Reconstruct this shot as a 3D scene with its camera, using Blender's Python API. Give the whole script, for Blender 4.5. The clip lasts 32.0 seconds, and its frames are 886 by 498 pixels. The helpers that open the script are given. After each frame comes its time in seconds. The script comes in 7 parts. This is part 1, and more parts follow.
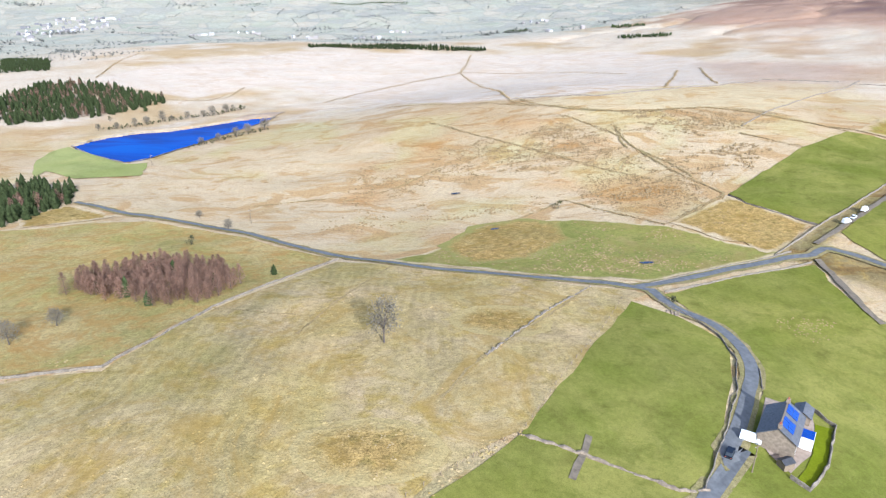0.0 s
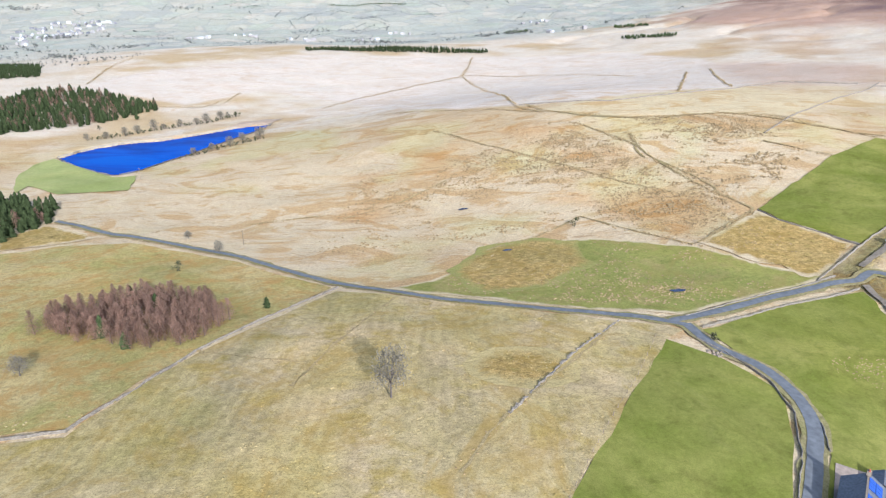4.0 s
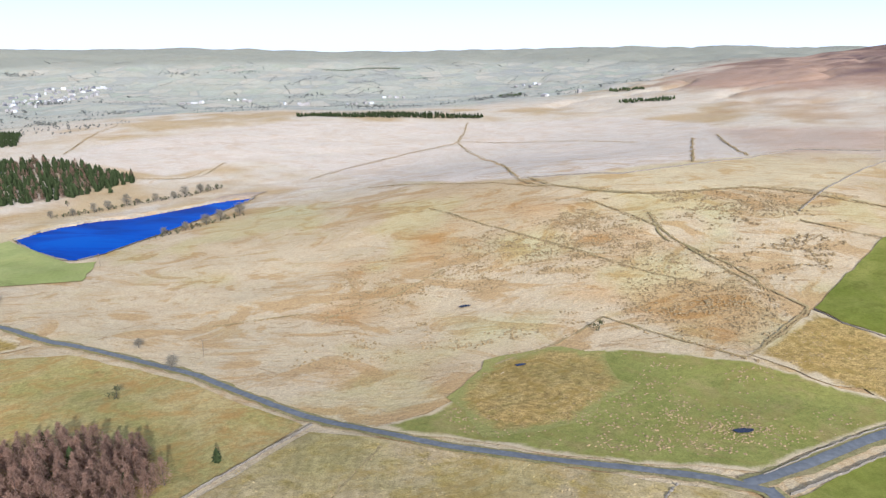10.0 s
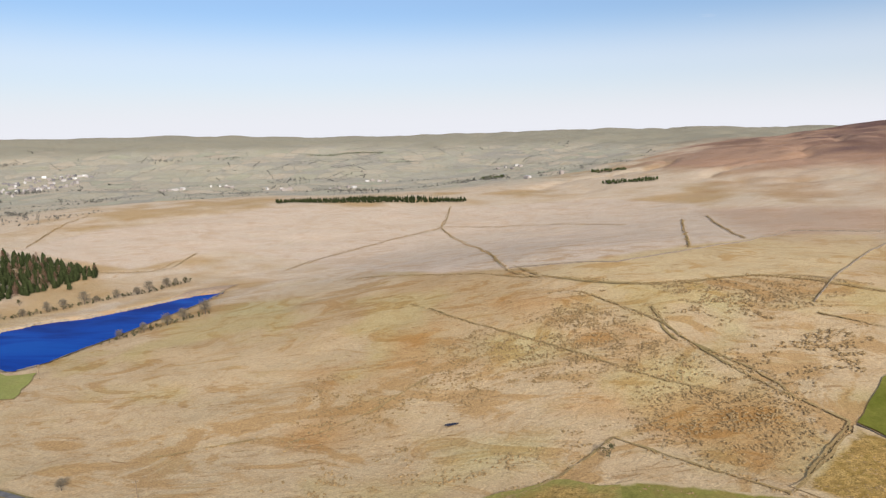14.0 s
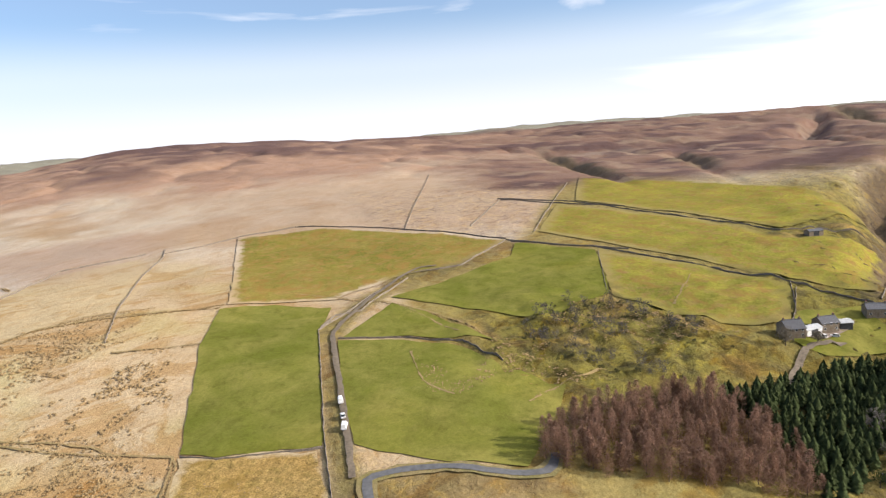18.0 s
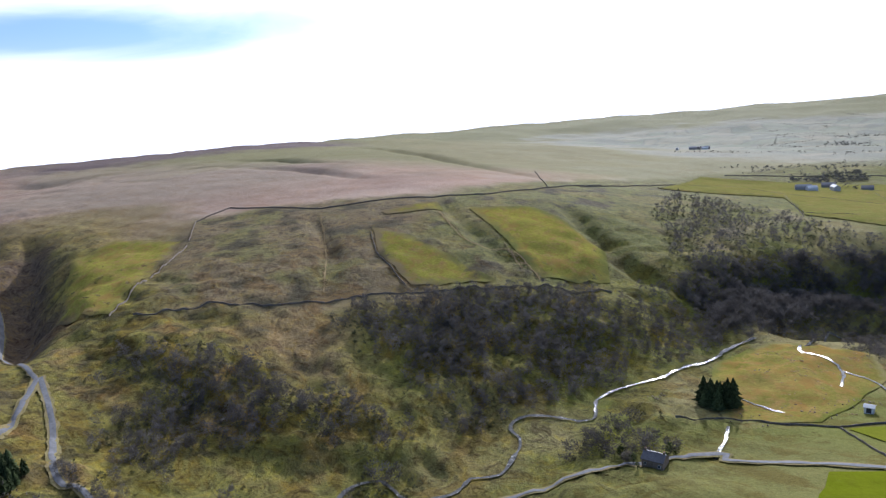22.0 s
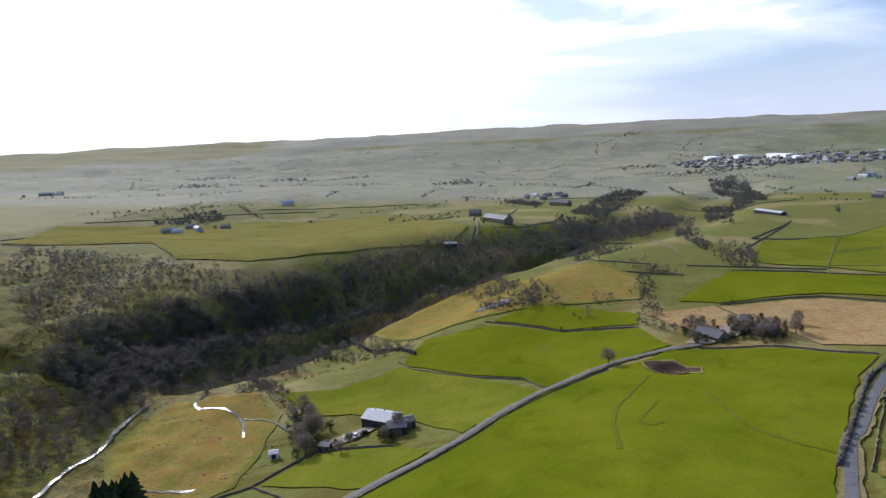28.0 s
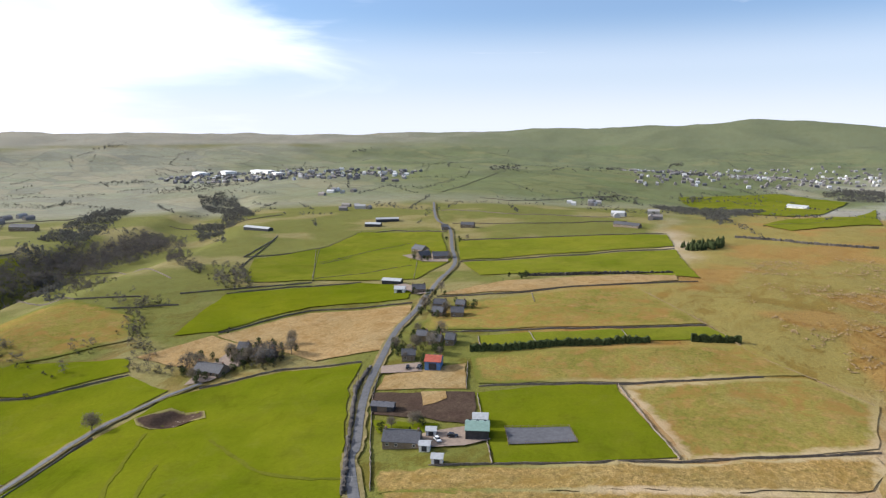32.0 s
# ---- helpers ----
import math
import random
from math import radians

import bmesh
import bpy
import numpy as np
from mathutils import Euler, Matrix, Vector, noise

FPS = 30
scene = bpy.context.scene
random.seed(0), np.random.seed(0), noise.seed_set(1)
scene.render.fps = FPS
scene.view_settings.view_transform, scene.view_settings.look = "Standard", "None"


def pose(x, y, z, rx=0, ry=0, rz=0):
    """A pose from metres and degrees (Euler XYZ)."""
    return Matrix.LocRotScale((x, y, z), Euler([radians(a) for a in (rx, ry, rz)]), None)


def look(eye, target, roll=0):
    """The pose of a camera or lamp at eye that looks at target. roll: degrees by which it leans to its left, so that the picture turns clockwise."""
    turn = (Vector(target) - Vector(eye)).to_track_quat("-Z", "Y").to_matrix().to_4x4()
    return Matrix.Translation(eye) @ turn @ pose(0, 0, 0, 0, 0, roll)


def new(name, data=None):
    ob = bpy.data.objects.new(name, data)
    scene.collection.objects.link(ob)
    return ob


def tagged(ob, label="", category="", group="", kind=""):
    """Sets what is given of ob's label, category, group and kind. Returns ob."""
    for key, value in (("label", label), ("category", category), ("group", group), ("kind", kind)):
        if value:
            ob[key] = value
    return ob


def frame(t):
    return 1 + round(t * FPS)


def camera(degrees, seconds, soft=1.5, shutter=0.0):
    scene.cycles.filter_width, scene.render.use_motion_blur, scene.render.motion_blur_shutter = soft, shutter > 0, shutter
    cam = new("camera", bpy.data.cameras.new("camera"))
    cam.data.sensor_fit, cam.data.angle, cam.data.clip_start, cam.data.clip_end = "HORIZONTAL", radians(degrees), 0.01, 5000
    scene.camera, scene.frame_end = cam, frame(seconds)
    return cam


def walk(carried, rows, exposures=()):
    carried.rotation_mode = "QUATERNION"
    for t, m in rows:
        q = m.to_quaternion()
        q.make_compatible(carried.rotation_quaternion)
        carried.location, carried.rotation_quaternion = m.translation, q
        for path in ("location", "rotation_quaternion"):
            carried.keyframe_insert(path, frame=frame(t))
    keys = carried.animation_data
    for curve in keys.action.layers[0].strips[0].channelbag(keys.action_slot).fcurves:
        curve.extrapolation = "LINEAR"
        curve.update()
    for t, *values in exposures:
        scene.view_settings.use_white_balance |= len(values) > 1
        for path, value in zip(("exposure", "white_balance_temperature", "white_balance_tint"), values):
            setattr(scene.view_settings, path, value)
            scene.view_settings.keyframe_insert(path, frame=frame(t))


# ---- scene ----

LENS = 68.49
cam = camera(LENS, 32.0, soft=1.3)

# seconds, metres east, north, up; degrees heading (clockwise from north), tilt, lean
FLIGHT = [
    (0, 0.0, 0.0, 104.7, -0.00, -22.55, 0.49),
    (0.5, -0.5, 3.2, 104.7, 0.01, -22.59, 0.42),
    (1, -1.1, 6.4, 104.8, -0.00, -22.59, 0.34),
    (1.5, -1.6, 9.7, 104.9, -0.01, -22.61, 0.29),
    (2, -2.1, 13.1, 105.0, -0.02, -22.63, 0.21),
    (2.5, -2.6, 16.5, 105.1, 0.00, -22.64, 0.18),
    (4.5, -4.2, 30.4, 104.7, 0.01, -22.45, 0.01),
    (5, -4.5, 34.5, 104.7, 0.01, -22.40, -0.02),
    (5.5, -4.9, 38.6, 104.7, 0.06, -22.33, -0.06),
    (6, -5.1, 42.9, 104.7, 0.11, -22.25, -0.06),
    (6.5, -5.2, 47.2, 104.8, 0.13, -22.20, -0.11),
    (7, -5.2, 51.7, 104.9, 0.20, -22.09, -0.14),
    (7.5, -5.2, 56.2, 105.1, 0.24, -22.01, -0.21),
    (8, -5.2, 60.7, 105.2, 0.26, -21.95, -0.23),
    (8.5, -5.2, 65.3, 105.4, 0.31, -21.91, -0.20),
    (9, -5.2, 70.0, 105.5, 0.38, -20.38, -0.21),
    (9.5, -5.3, 74.8, 105.7, 0.46, -18.72, -0.24),
    (10, -5.4, 79.5, 105.9, 0.51, -17.45, -0.27),
    (10.5, -5.3, 84.2, 106.1, 0.56, -16.25, -0.25),
    (11, -5.1, 88.8, 106.3, 0.58, -14.64, -0.35),
    (11.5, -4.8, 93.5, 106.5, 0.66, -13.18, -0.28),
    (12, -4.4, 98.0, 106.7, 0.68, -11.65, -0.29),
    (12.5, -4.1, 102.5, 106.9, 0.71, -10.68, -0.39),
    (13, -4.0, 106.9, 106.9, 0.73, -10.55, -0.43),
    (13.5, -3.7, 111.3, 106.9, 0.86, -10.51, -0.41),
    (15.5, 0.1, 128.3, 106.2, 15.57, -10.52, -4.09),
    (16, 2.1, 131.6, 106.1, 23.72, -10.66, -3.81),
    (16.5, 4.3, 134.7, 105.9, 32.52, -10.64, -4.75),
    (17, 6.7, 137.3, 105.9, 42.54, -10.51, -4.61),
    (17.5, 9.4, 139.4, 106.0, 51.45, -10.54, -4.38),
    (18, 12.4, 141.0, 106.1, 61.20, -10.54, -4.19),
    (18.5, 15.5, 142.0, 106.3, 69.69, -10.53, -3.99),
    (19, 18.7, 142.5, 106.5, 79.41, -10.46, -4.22),
    (19.5, 21.8, 142.4, 106.7, 88.84, -10.45, -4.46),
    (20, 24.8, 141.7, 106.8, 98.88, -10.48, -4.48),
    (20.5, 27.6, 140.6, 106.9, 108.72, -10.49, -4.33),
    (21, 30.1, 139.1, 106.9, 118.14, -10.47, -4.18),
    (21.5, 32.5, 137.2, 106.9, 127.67, -10.48, -4.22),
    (22, 34.7, 135.0, 106.9, 138.56, -10.42, -4.81),
    (22.5, 36.9, 132.3, 106.8, 144.25, -10.39, -1.83),
    (23, 39.1, 129.2, 106.7, 145.57, -10.37, 0.32),
    (23.5, 41.4, 125.6, 106.5, 145.70, -10.38, -0.05),
    (24, 43.4, 121.7, 106.2, 145.63, -10.41, -0.04),
    (24.5, 45.4, 117.6, 105.8, 147.83, -10.47, -1.23),
    (26.5, 50.7, 97.0, 103.5, 170.61, -10.41, -3.00),
    (27, 50.8, 92.4, 103.7, 177.58, -10.42, -3.03),
    (27.5, 50.7, 87.9, 104.0, 184.05, -10.44, -3.00),
    (28, 50.1, 83.7, 104.4, 191.15, -10.42, -3.07),
    (28.5, 48.9, 79.7, 104.9, 197.59, -10.44, -3.02),
    (29, 47.2, 76.1, 105.4, 204.64, -10.43, -3.05),
    (29.5, 45.0, 72.6, 106.0, 210.99, -10.44, -3.05),
    (30, 42.3, 69.5, 106.5, 217.85, -10.46, -3.03),
    (30.5, 39.4, 66.6, 106.9, 224.10, -10.46, -3.10),
    (31, 36.2, 63.8, 107.2, 230.19, -10.43, -2.68),
    (31.5, 32.7, 61.1, 107.4, 233.80, -10.41, -1.68),
    (32, 29.1, 58.3, 107.6, 234.15, -10.39, -0.00),
]
walk(cam, [(t, pose(x, y, z, 90 + tilt, 0, -head) @ pose(0, 0, 0, 0, 0, lean)) for t, x, y, z, head, tilt, lean in FLIGHT],
     [(0, 0.76, 5200, 10), (4.5, 0.68, 5200, 10), (8.5, 0.68, 5200, 10), (10.5, 0.32, 5450, 11), (13, 0.02, 6200, 13), (15.5, -0.04, 6650, 13.5), (17, 0.12, 6600, 13), (19, 0.5, 6050, 14), (20.2, 0.54, 5600, 15), (21.2, 0.28, 5450, 16.5), (22.5, 0.0, 5300, 17), (24.5, -0.12, 5300, 17), (27, -0.2, 5450, 16.5), (29.5, -0.12, 5600, 14.5), (32, 0.16, 5950, 13)])

# ---- relief: rings of broad swells (metres high), centred on the drone's turning point ----
RINGS = [
    (0, 150, 0, [49.1]),
    (190, 150, 0, [-53.3, 20.6, -73.2, 34.7, -37.9, 15.2]),
    (380, 170, 0.3, [56.5, -25.5, 5.5, 7.9, -8.8, -45.1, -12.8, 29.6, -2.9, -1.4, -9.3]),
    (620, 230, 0, [-30.4, 10.4, 13.3, -6.3, -33.0, 39.3, -20.4, 37.4, -30.5, -7.5, -13.6, -5.0, -10.7]),
    (950, 360, 0.4, [-13.1, -5.9, -2.6, 17.8, 34.7, -9.4, -23.5, -0.2, 12.5, 34.8, 10.9, -9.0, 26.7]),
    (1450, 520, 0, [-25.7, 33.7, 16.6, -25.1, -34.3, 29.8, -5.1, 36.0, -45.3, -1.4, -98.4, 30.4, -46.3, 30.1]),
    (2200, 750, 0.4, [-73.1, 123.5, -35.3, 83.6, 34.2, 61.4, -15.4, 6.2, -39.9, 61.3, 94.8, -38.6, 29.0, -22.2, -1.0]),
    (3200, 950, 0, [-42.0, -3.0, -12.1, 55.2, -66.5, 24.8, 23.9, -54.4, -44.9, -29.3, -78.8, -120.0, -65.5, -9.6, -63.6, -27.0]),
    (4700, 1050, 0.5, [62.8, 50.4, 41.5, 39.3, 51.8, 53.0, 41.5, 66.1, 67.9, 54.7, 71.4, 48.7, 125.5, 93.0, 44.0, 68.6, 62.1, 57.0]),
]
VALLEY = [(980, -30, 14), (760, 5, 14), (560, 20, 12), (420, 20, 8), (330, 15, 6), (262, -5, 5), (213, -33, 4), (196, -63, 4), (202, -97, 4), (218, -115, 4), (205, -175, 5), (180, -239, 6), (158, -316, 12), (120, -375, 24), (50, -440, 30), (-30, -495, 30), (-120, -530, 26), (-260, -590, 20), (-430, -700, 16), (-620, -900, 12), (-900, -1200, 8)]


def to_line(x, y, line):
    """Distance to a polyline and the third value interpolated along it."""
    best, val = np.full(np.shape(x), 1e9), np.zeros(np.shape(x))
    for (ax, ay, az), (bx, by, bz) in zip(line, line[1:]):
        ux, uy = bx - ax, by - ay
        s = np.clip(((x - ax) * ux + (y - ay) * uy) / (ux * ux + uy * uy + 1e-9), 0, 1)
        d = np.hypot(x - ax - s * ux, y - ay - s * uy)
        val = np.where(d < best, az + s * (bz - az), val)
        best = np.minimum(d, best)
    return best, val


def broad(x, y):
    """The land's height without its small relief."""
    x, y = np.asarray(x, float), np.asarray(y, float)
    z = np.zeros(x.shape)
    for r, sg, off, heights in RINGS:
        for k, hh in enumerate(heights):
            a = 2 * math.pi * (k + off) / len(heights)
            gx, gy = round(20 + r * math.sin(a)), round(110 + r * math.cos(a))
            z += hh * np.exp(-((x - gx) ** 2 + (y - gy) ** 2) / (2 * sg * sg))
    d, v = to_line(x, y, VALLEY)
    return z - v * np.exp(-(d / (20 + 2.6 * v)) ** 4 * 0.9)

# ---- world and sun ----
SUN_HEAD, SUN_UP = 160.0, 26.0
world = bpy.data.worlds.new("sky")
scene.world = world
world.use_nodes = True
wn, wl = world.node_tree.nodes, world.node_tree.links
wn.clear()
sky = wn.new("ShaderNodeTexSky")
sky.sky_type = "NISHITA"
sky.sun_disc = False
sky.sun_elevation, sky.sun_rotation = radians(SUN_UP), radians(SUN_HEAD)
sky.air_density, sky.dust_density, sky.ozone_density, sky.altitude = 1.0, 0.9, 5.0, 300
back = wn.new("ShaderNodeBackground")
back.inputs["Strength"].default_value = 0.085
world_out = wn.new("ShaderNodeOutputWorld")
# thin wind-drawn cirrus
tc = wn.new("ShaderNodeTexCoord")
mp = wn.new("ShaderNodeMapping")
mp.inputs["Scale"].default_value = (1.3, 2.2, 9.0)
mp.inputs["Rotation"].default_value = (0.0, 0.12, 0.5)
cn = wn.new("ShaderNodeTexNoise")
cn.inputs["Scale"].default_value, cn.inputs["Detail"].default_value, cn.inputs["Distortion"].default_value = 1.25, 9.0, 1.1
cr = wn.new("ShaderNodeValToRGB")
cr.color_ramp.elements[0].position, cr.color_ramp.elements[1].position = 0.56, 0.78
cmix = wn.new("ShaderNodeMix")
cmix.data_type = "RGBA"
cmix.inputs["B"].default_value = (10.0, 10.3, 10.8, 1)
wl.new(tc.outputs["Generated"], mp.inputs["Vector"])
wl.new(mp.outputs["Vector"], cn.inputs["Vector"])
wl.new(cn.outputs["Fac"], cr.inputs["Fac"])
# milky haze low in the sky, thinning with height
up = wn.new("ShaderNodeSeparateXYZ")
wl.new(tc.outputs["Generated"], up.inputs["Vector"])
hz = wn.new("ShaderNodeValToRGB")
hz.color_ramp.interpolation = "EASE"
hz.color_ramp.elements.new(0.5)
hz.color_ramp.elements.new(0.5)
for e, (p, v) in zip(hz.color_ramp.elements, ((0.0, 0.97), (0.085, 0.62), (0.17, 0.2), (0.6, 0.05))):
    e.position, e.color = p, (v, v, v, 1)
wl.new(up.outputs["Z"], hz.inputs["Fac"])
# bright veil of thin cloud round the sun, streaked by the wind
toward = wn.new("ShaderNodeVectorMath")
toward.operation = "DOT_PRODUCT"
toward.inputs[1].default_value = (math.sin(radians(SUN_HEAD - 6)) * math.cos(radians(SUN_UP)), math.cos(radians(SUN_HEAD - 6)) * math.cos(radians(SUN_UP)), math.sin(radians(SUN_UP)))
wl.new(tc.outputs["Generated"], toward.inputs[0])
vmap = wn.new("ShaderNodeMapping")
vmap.inputs["Scale"].default_value = (1.0, 1.0, 6.0)
veil = wn.new("ShaderNodeTexNoise")
veil.inputs["Scale"].default_value, veil.inputs["Detail"].default_value, veil.inputs["Distortion"].default_value = 1.9, 7.0, 0.7
wl.new(tc.outputs["Generated"], vmap.inputs["Vector"])
wl.new(vmap.outputs["Vector"], veil.inputs["Vector"])
spread = wn.new("ShaderNodeMath")
spread.operation = "MULTIPLY_ADD"
spread.inputs[1].default_value = 0.8
wl.new(veil.outputs["Fac"], spread.inputs[0])
wl.new(toward.outputs["Value"], spread.inputs[2])
glow = wn.new("ShaderNodeValToRGB")
glow.color_ramp.interpolation = "EASE"
glow.color_ramp.elements.new(0.5)
for e, (p, v) in zip(glow.color_ramp.elements, ((0.76, 0.0), (0.93, 0.5), (1.0, 1.0))):
    e.position, e.color = p, (v, v, v, 1)
wl.new(spread.outputs["Value"], glow.inputs["Fac"])
both = wn.new("ShaderNodeMath")
both.operation = "MAXIMUM"
wl.new(cr.outputs["Color"], both.inputs[0])
wl.new(hz.outputs["Color"], both.inputs[1])
wl.new(both.outputs["Value"], cmix.inputs["Factor"])
deep = wn.new("ShaderNodeMix")
deep.data_type, deep.blend_type = "RGBA", "MULTIPLY"
deep.inputs["Factor"].default_value, deep.inputs["B"].default_value = 1.0, (1.15, 1.38, 1.46, 1)
wl.new(sky.outputs["Color"], deep.inputs["A"])
wl.new(deep.outputs["Result"], cmix.inputs["A"])
gmix = wn.new("ShaderNodeMix")
gmix.data_type = "RGBA"
gmix.inputs["B"].default_value = (16.5, 16.2, 16.0, 1)
# a long clear gap in the veil over the south-eastern hills, its edge feathered by the same streaks
GAP = (112.0, 9.2, 46.0, 6.0)   # heading, height, length, depth in degrees
along, rise = wn.new("ShaderNodeVectorMath"), wn.new("ShaderNodeMath")
along.operation, rise.operation = "DOT_PRODUCT", "MULTIPLY_ADD"
along.inputs[1].default_value = (math.cos(radians(GAP[0])) / math.sin(radians(GAP[2])), -math.sin(radians(GAP[0])) / math.sin(radians(GAP[2])), 0)
rise.inputs[1].default_value, rise.inputs[2].default_value = 1 / math.sin(radians(GAP[3])), -math.sin(radians(GAP[1])) / math.sin(radians(GAP[3]))
wl.new(tc.outputs["Generated"], along.inputs[0])
wl.new(up.outputs["Z"], rise.inputs[0])
two = wn.new("ShaderNodeCombineXYZ")
wl.new(along.outputs["Value"], two.inputs["X"])
wl.new(rise.outputs["Value"], two.inputs["Y"])
size = wn.new("ShaderNodeVectorMath")
size.operation = "LENGTH"
wl.new(two.outputs["Vector"], size.inputs[0])
feather = wn.new("ShaderNodeMath")
feather.operation = "MULTIPLY_ADD"
feather.inputs[1].default_value = 0.7
wl.new(veil.outputs["Fac"], feather.inputs[0])
wl.new(size.outputs["Value"], feather.inputs[2])
clear = wn.new("ShaderNodeValToRGB")
clear.color_ramp.interpolation = "EASE"
for e, (p, v) in zip(clear.color_ramp.elements, ((0.48, 0.05), (0.86, 1.0))):
    e.position, e.color = p, (v, v, v, 1)
wl.new(feather.outputs["Value"], clear.inputs["Fac"])
veiled = wn.new("ShaderNodeMath")
veiled.operation = "MULTIPLY"
wl.new(glow.outputs["Color"], veiled.inputs[0])
wl.new(clear.outputs["Color"], veiled.inputs[1])
wl.new(veiled.outputs["Value"], gmix.inputs["Factor"])
wl.new(cmix.outputs["Result"], gmix.inputs["A"])
wl.new(gmix.outputs["Result"], back.inputs["Color"])
wl.new(back.outputs["Background"], world_out.inputs["Surface"])
sun_data = bpy.data.lights.new("sun", "SUN")
sun_data.energy, sun_data.angle, sun_data.color = 5.0, radians(0.6), (1.0, 0.93, 0.82)
sun = new("sun", sun_data)
sa, se = radians(SUN_HEAD), radians(SUN_UP)
sun.matrix_world = look((300 * math.sin(sa), 300 * math.cos(sa), 400), (300 * math.sin(sa) - math.sin(sa) * math.cos(se), 300 * math.cos(sa) - math.cos(sa) * math.cos(se), 400 - math.sin(se)))

# ---- materials ----
def shader(name, rough=0.9, metal=0.0, spec=0.3):
    m = bpy.data.materials.new(name)
    m.use_nodes = True
    nt = m.node_tree
    b = nt.nodes["Principled BSDF"]
    b.inputs["Roughness"].default_value = rough
    b.inputs["Metallic"].default_value = metal
    b.inputs["Specular IOR Level"].default_value = spec
    return m, nt, b


def noise_node(nt, scale, detail=4.0, rough=0.55, dist=0.0, stretch=None):
    geo = nt.nodes.new("ShaderNodeNewGeometry")
    n = nt.nodes.new("ShaderNodeTexNoise")
    n.inputs["Scale"].default_value = scale
    n.inputs["Detail"].default_value = detail
    n.inputs["Roughness"].default_value = rough
    n.inputs["Distortion"].default_value = dist
    src = geo.outputs["Position"]
    if stretch:
        mp = nt.nodes.new("ShaderNodeMapping")
        mp.inputs["Rotation"].default_value = (0, 0, stretch[0])
        mp.inputs["Scale"].default_value = (stretch[1], stretch[2], 1)
        nt.links.new(src, mp.inputs["Vector"])
        src = mp.outputs["Vector"]
    nt.links.new(src, n.inputs["Vector"])
    return n.outputs["Fac"]


def ramp(nt, fac, stops):
    r = nt.nodes.new("ShaderNodeValToRGB")
    while len(r.color_ramp.elements) < len(stops):
        r.color_ramp.elements.new(0.5)
    for e, (p, c) in zip(r.color_ramp.elements, stops):
        e.position = p
        e.color = (*c, 1) if len(c) == 3 else c
    nt.links.new(fac, r.inputs["Fac"])
    return r.outputs["Color"]


def mix(nt, fac, a, b, how="MIX"):
    m = nt.nodes.new("ShaderNodeMix")
    m.data_type, m.blend_type = "RGBA", how
    for s, v in ((m.inputs["Factor"], fac), (m.inputs["A"], a), (m.inputs["B"], b)):
        if isinstance(v, (int, float)):
            s.default_value = v
        elif isinstance(v, tuple):
            s.default_value = (*v, 1)
        else:
            nt.links.new(v, s)
    return m.outputs["Result"]


def bump(nt, b, fac, strength, dist):
    n = nt.nodes.new("ShaderNodeBump")
    n.inputs["Strength"].default_value = strength
    n.inputs["Distance"].default_value = dist
    nt.links.new(fac, n.inputs["Height"])
    nt.links.new(n.outputs["Normal"], b.inputs["Normal"])


def g(v):
    return ((v, v, v))


def plain(name, col, rough=0.85, metal=0.0, var=0.25, scale=3.0, bumpd=0.0, per_object=0.0, spec=0.3, thin=0.0):
    """A surface of one colour with grain and stains."""
    m, nt, b = shader(name, rough, metal, spec)
    fine = noise_node(nt, scale, 5)
    big = noise_node(nt, scale * 0.13, 3)
    c = mix(nt, 1.0, ramp(nt, fine, [(0.3, tuple(x * (1 - var) for x in col)), (0.7, tuple(min(1, x * (1 + var)) for x in col))]),
            ramp(nt, big, [(0.3, g(1 - var * 0.6)), (0.7, g(1.0))]), "MULTIPLY")
    if per_object:
        info = nt.nodes.new("ShaderNodeObjectInfo")
        c = mix(nt, 1.0, c, ramp(nt, info.outputs["Random"], [(0, g(1 - per_object)), (1, g(1.0))]), "MULTIPLY")
    nt.links.new(c, b.inputs["Base Color"])
    if bumpd:
        bump(nt, b, fine, 0.6, bumpd)
    if thin:
        tl, ms = nt.nodes.new("ShaderNodeBsdfTranslucent"), nt.nodes.new("ShaderNodeMixShader")
        ms.inputs["Fac"].default_value = thin
        nt.links.new(c, tl.inputs["Color"])
        nt.links.new(b.outputs["BSDF"], ms.inputs[1])
        nt.links.new(tl.outputs["BSDF"], ms.inputs[2])
        nt.links.new(ms.outputs["Shader"], nt.nodes["Material Output"].inputs["Surface"])
    return m


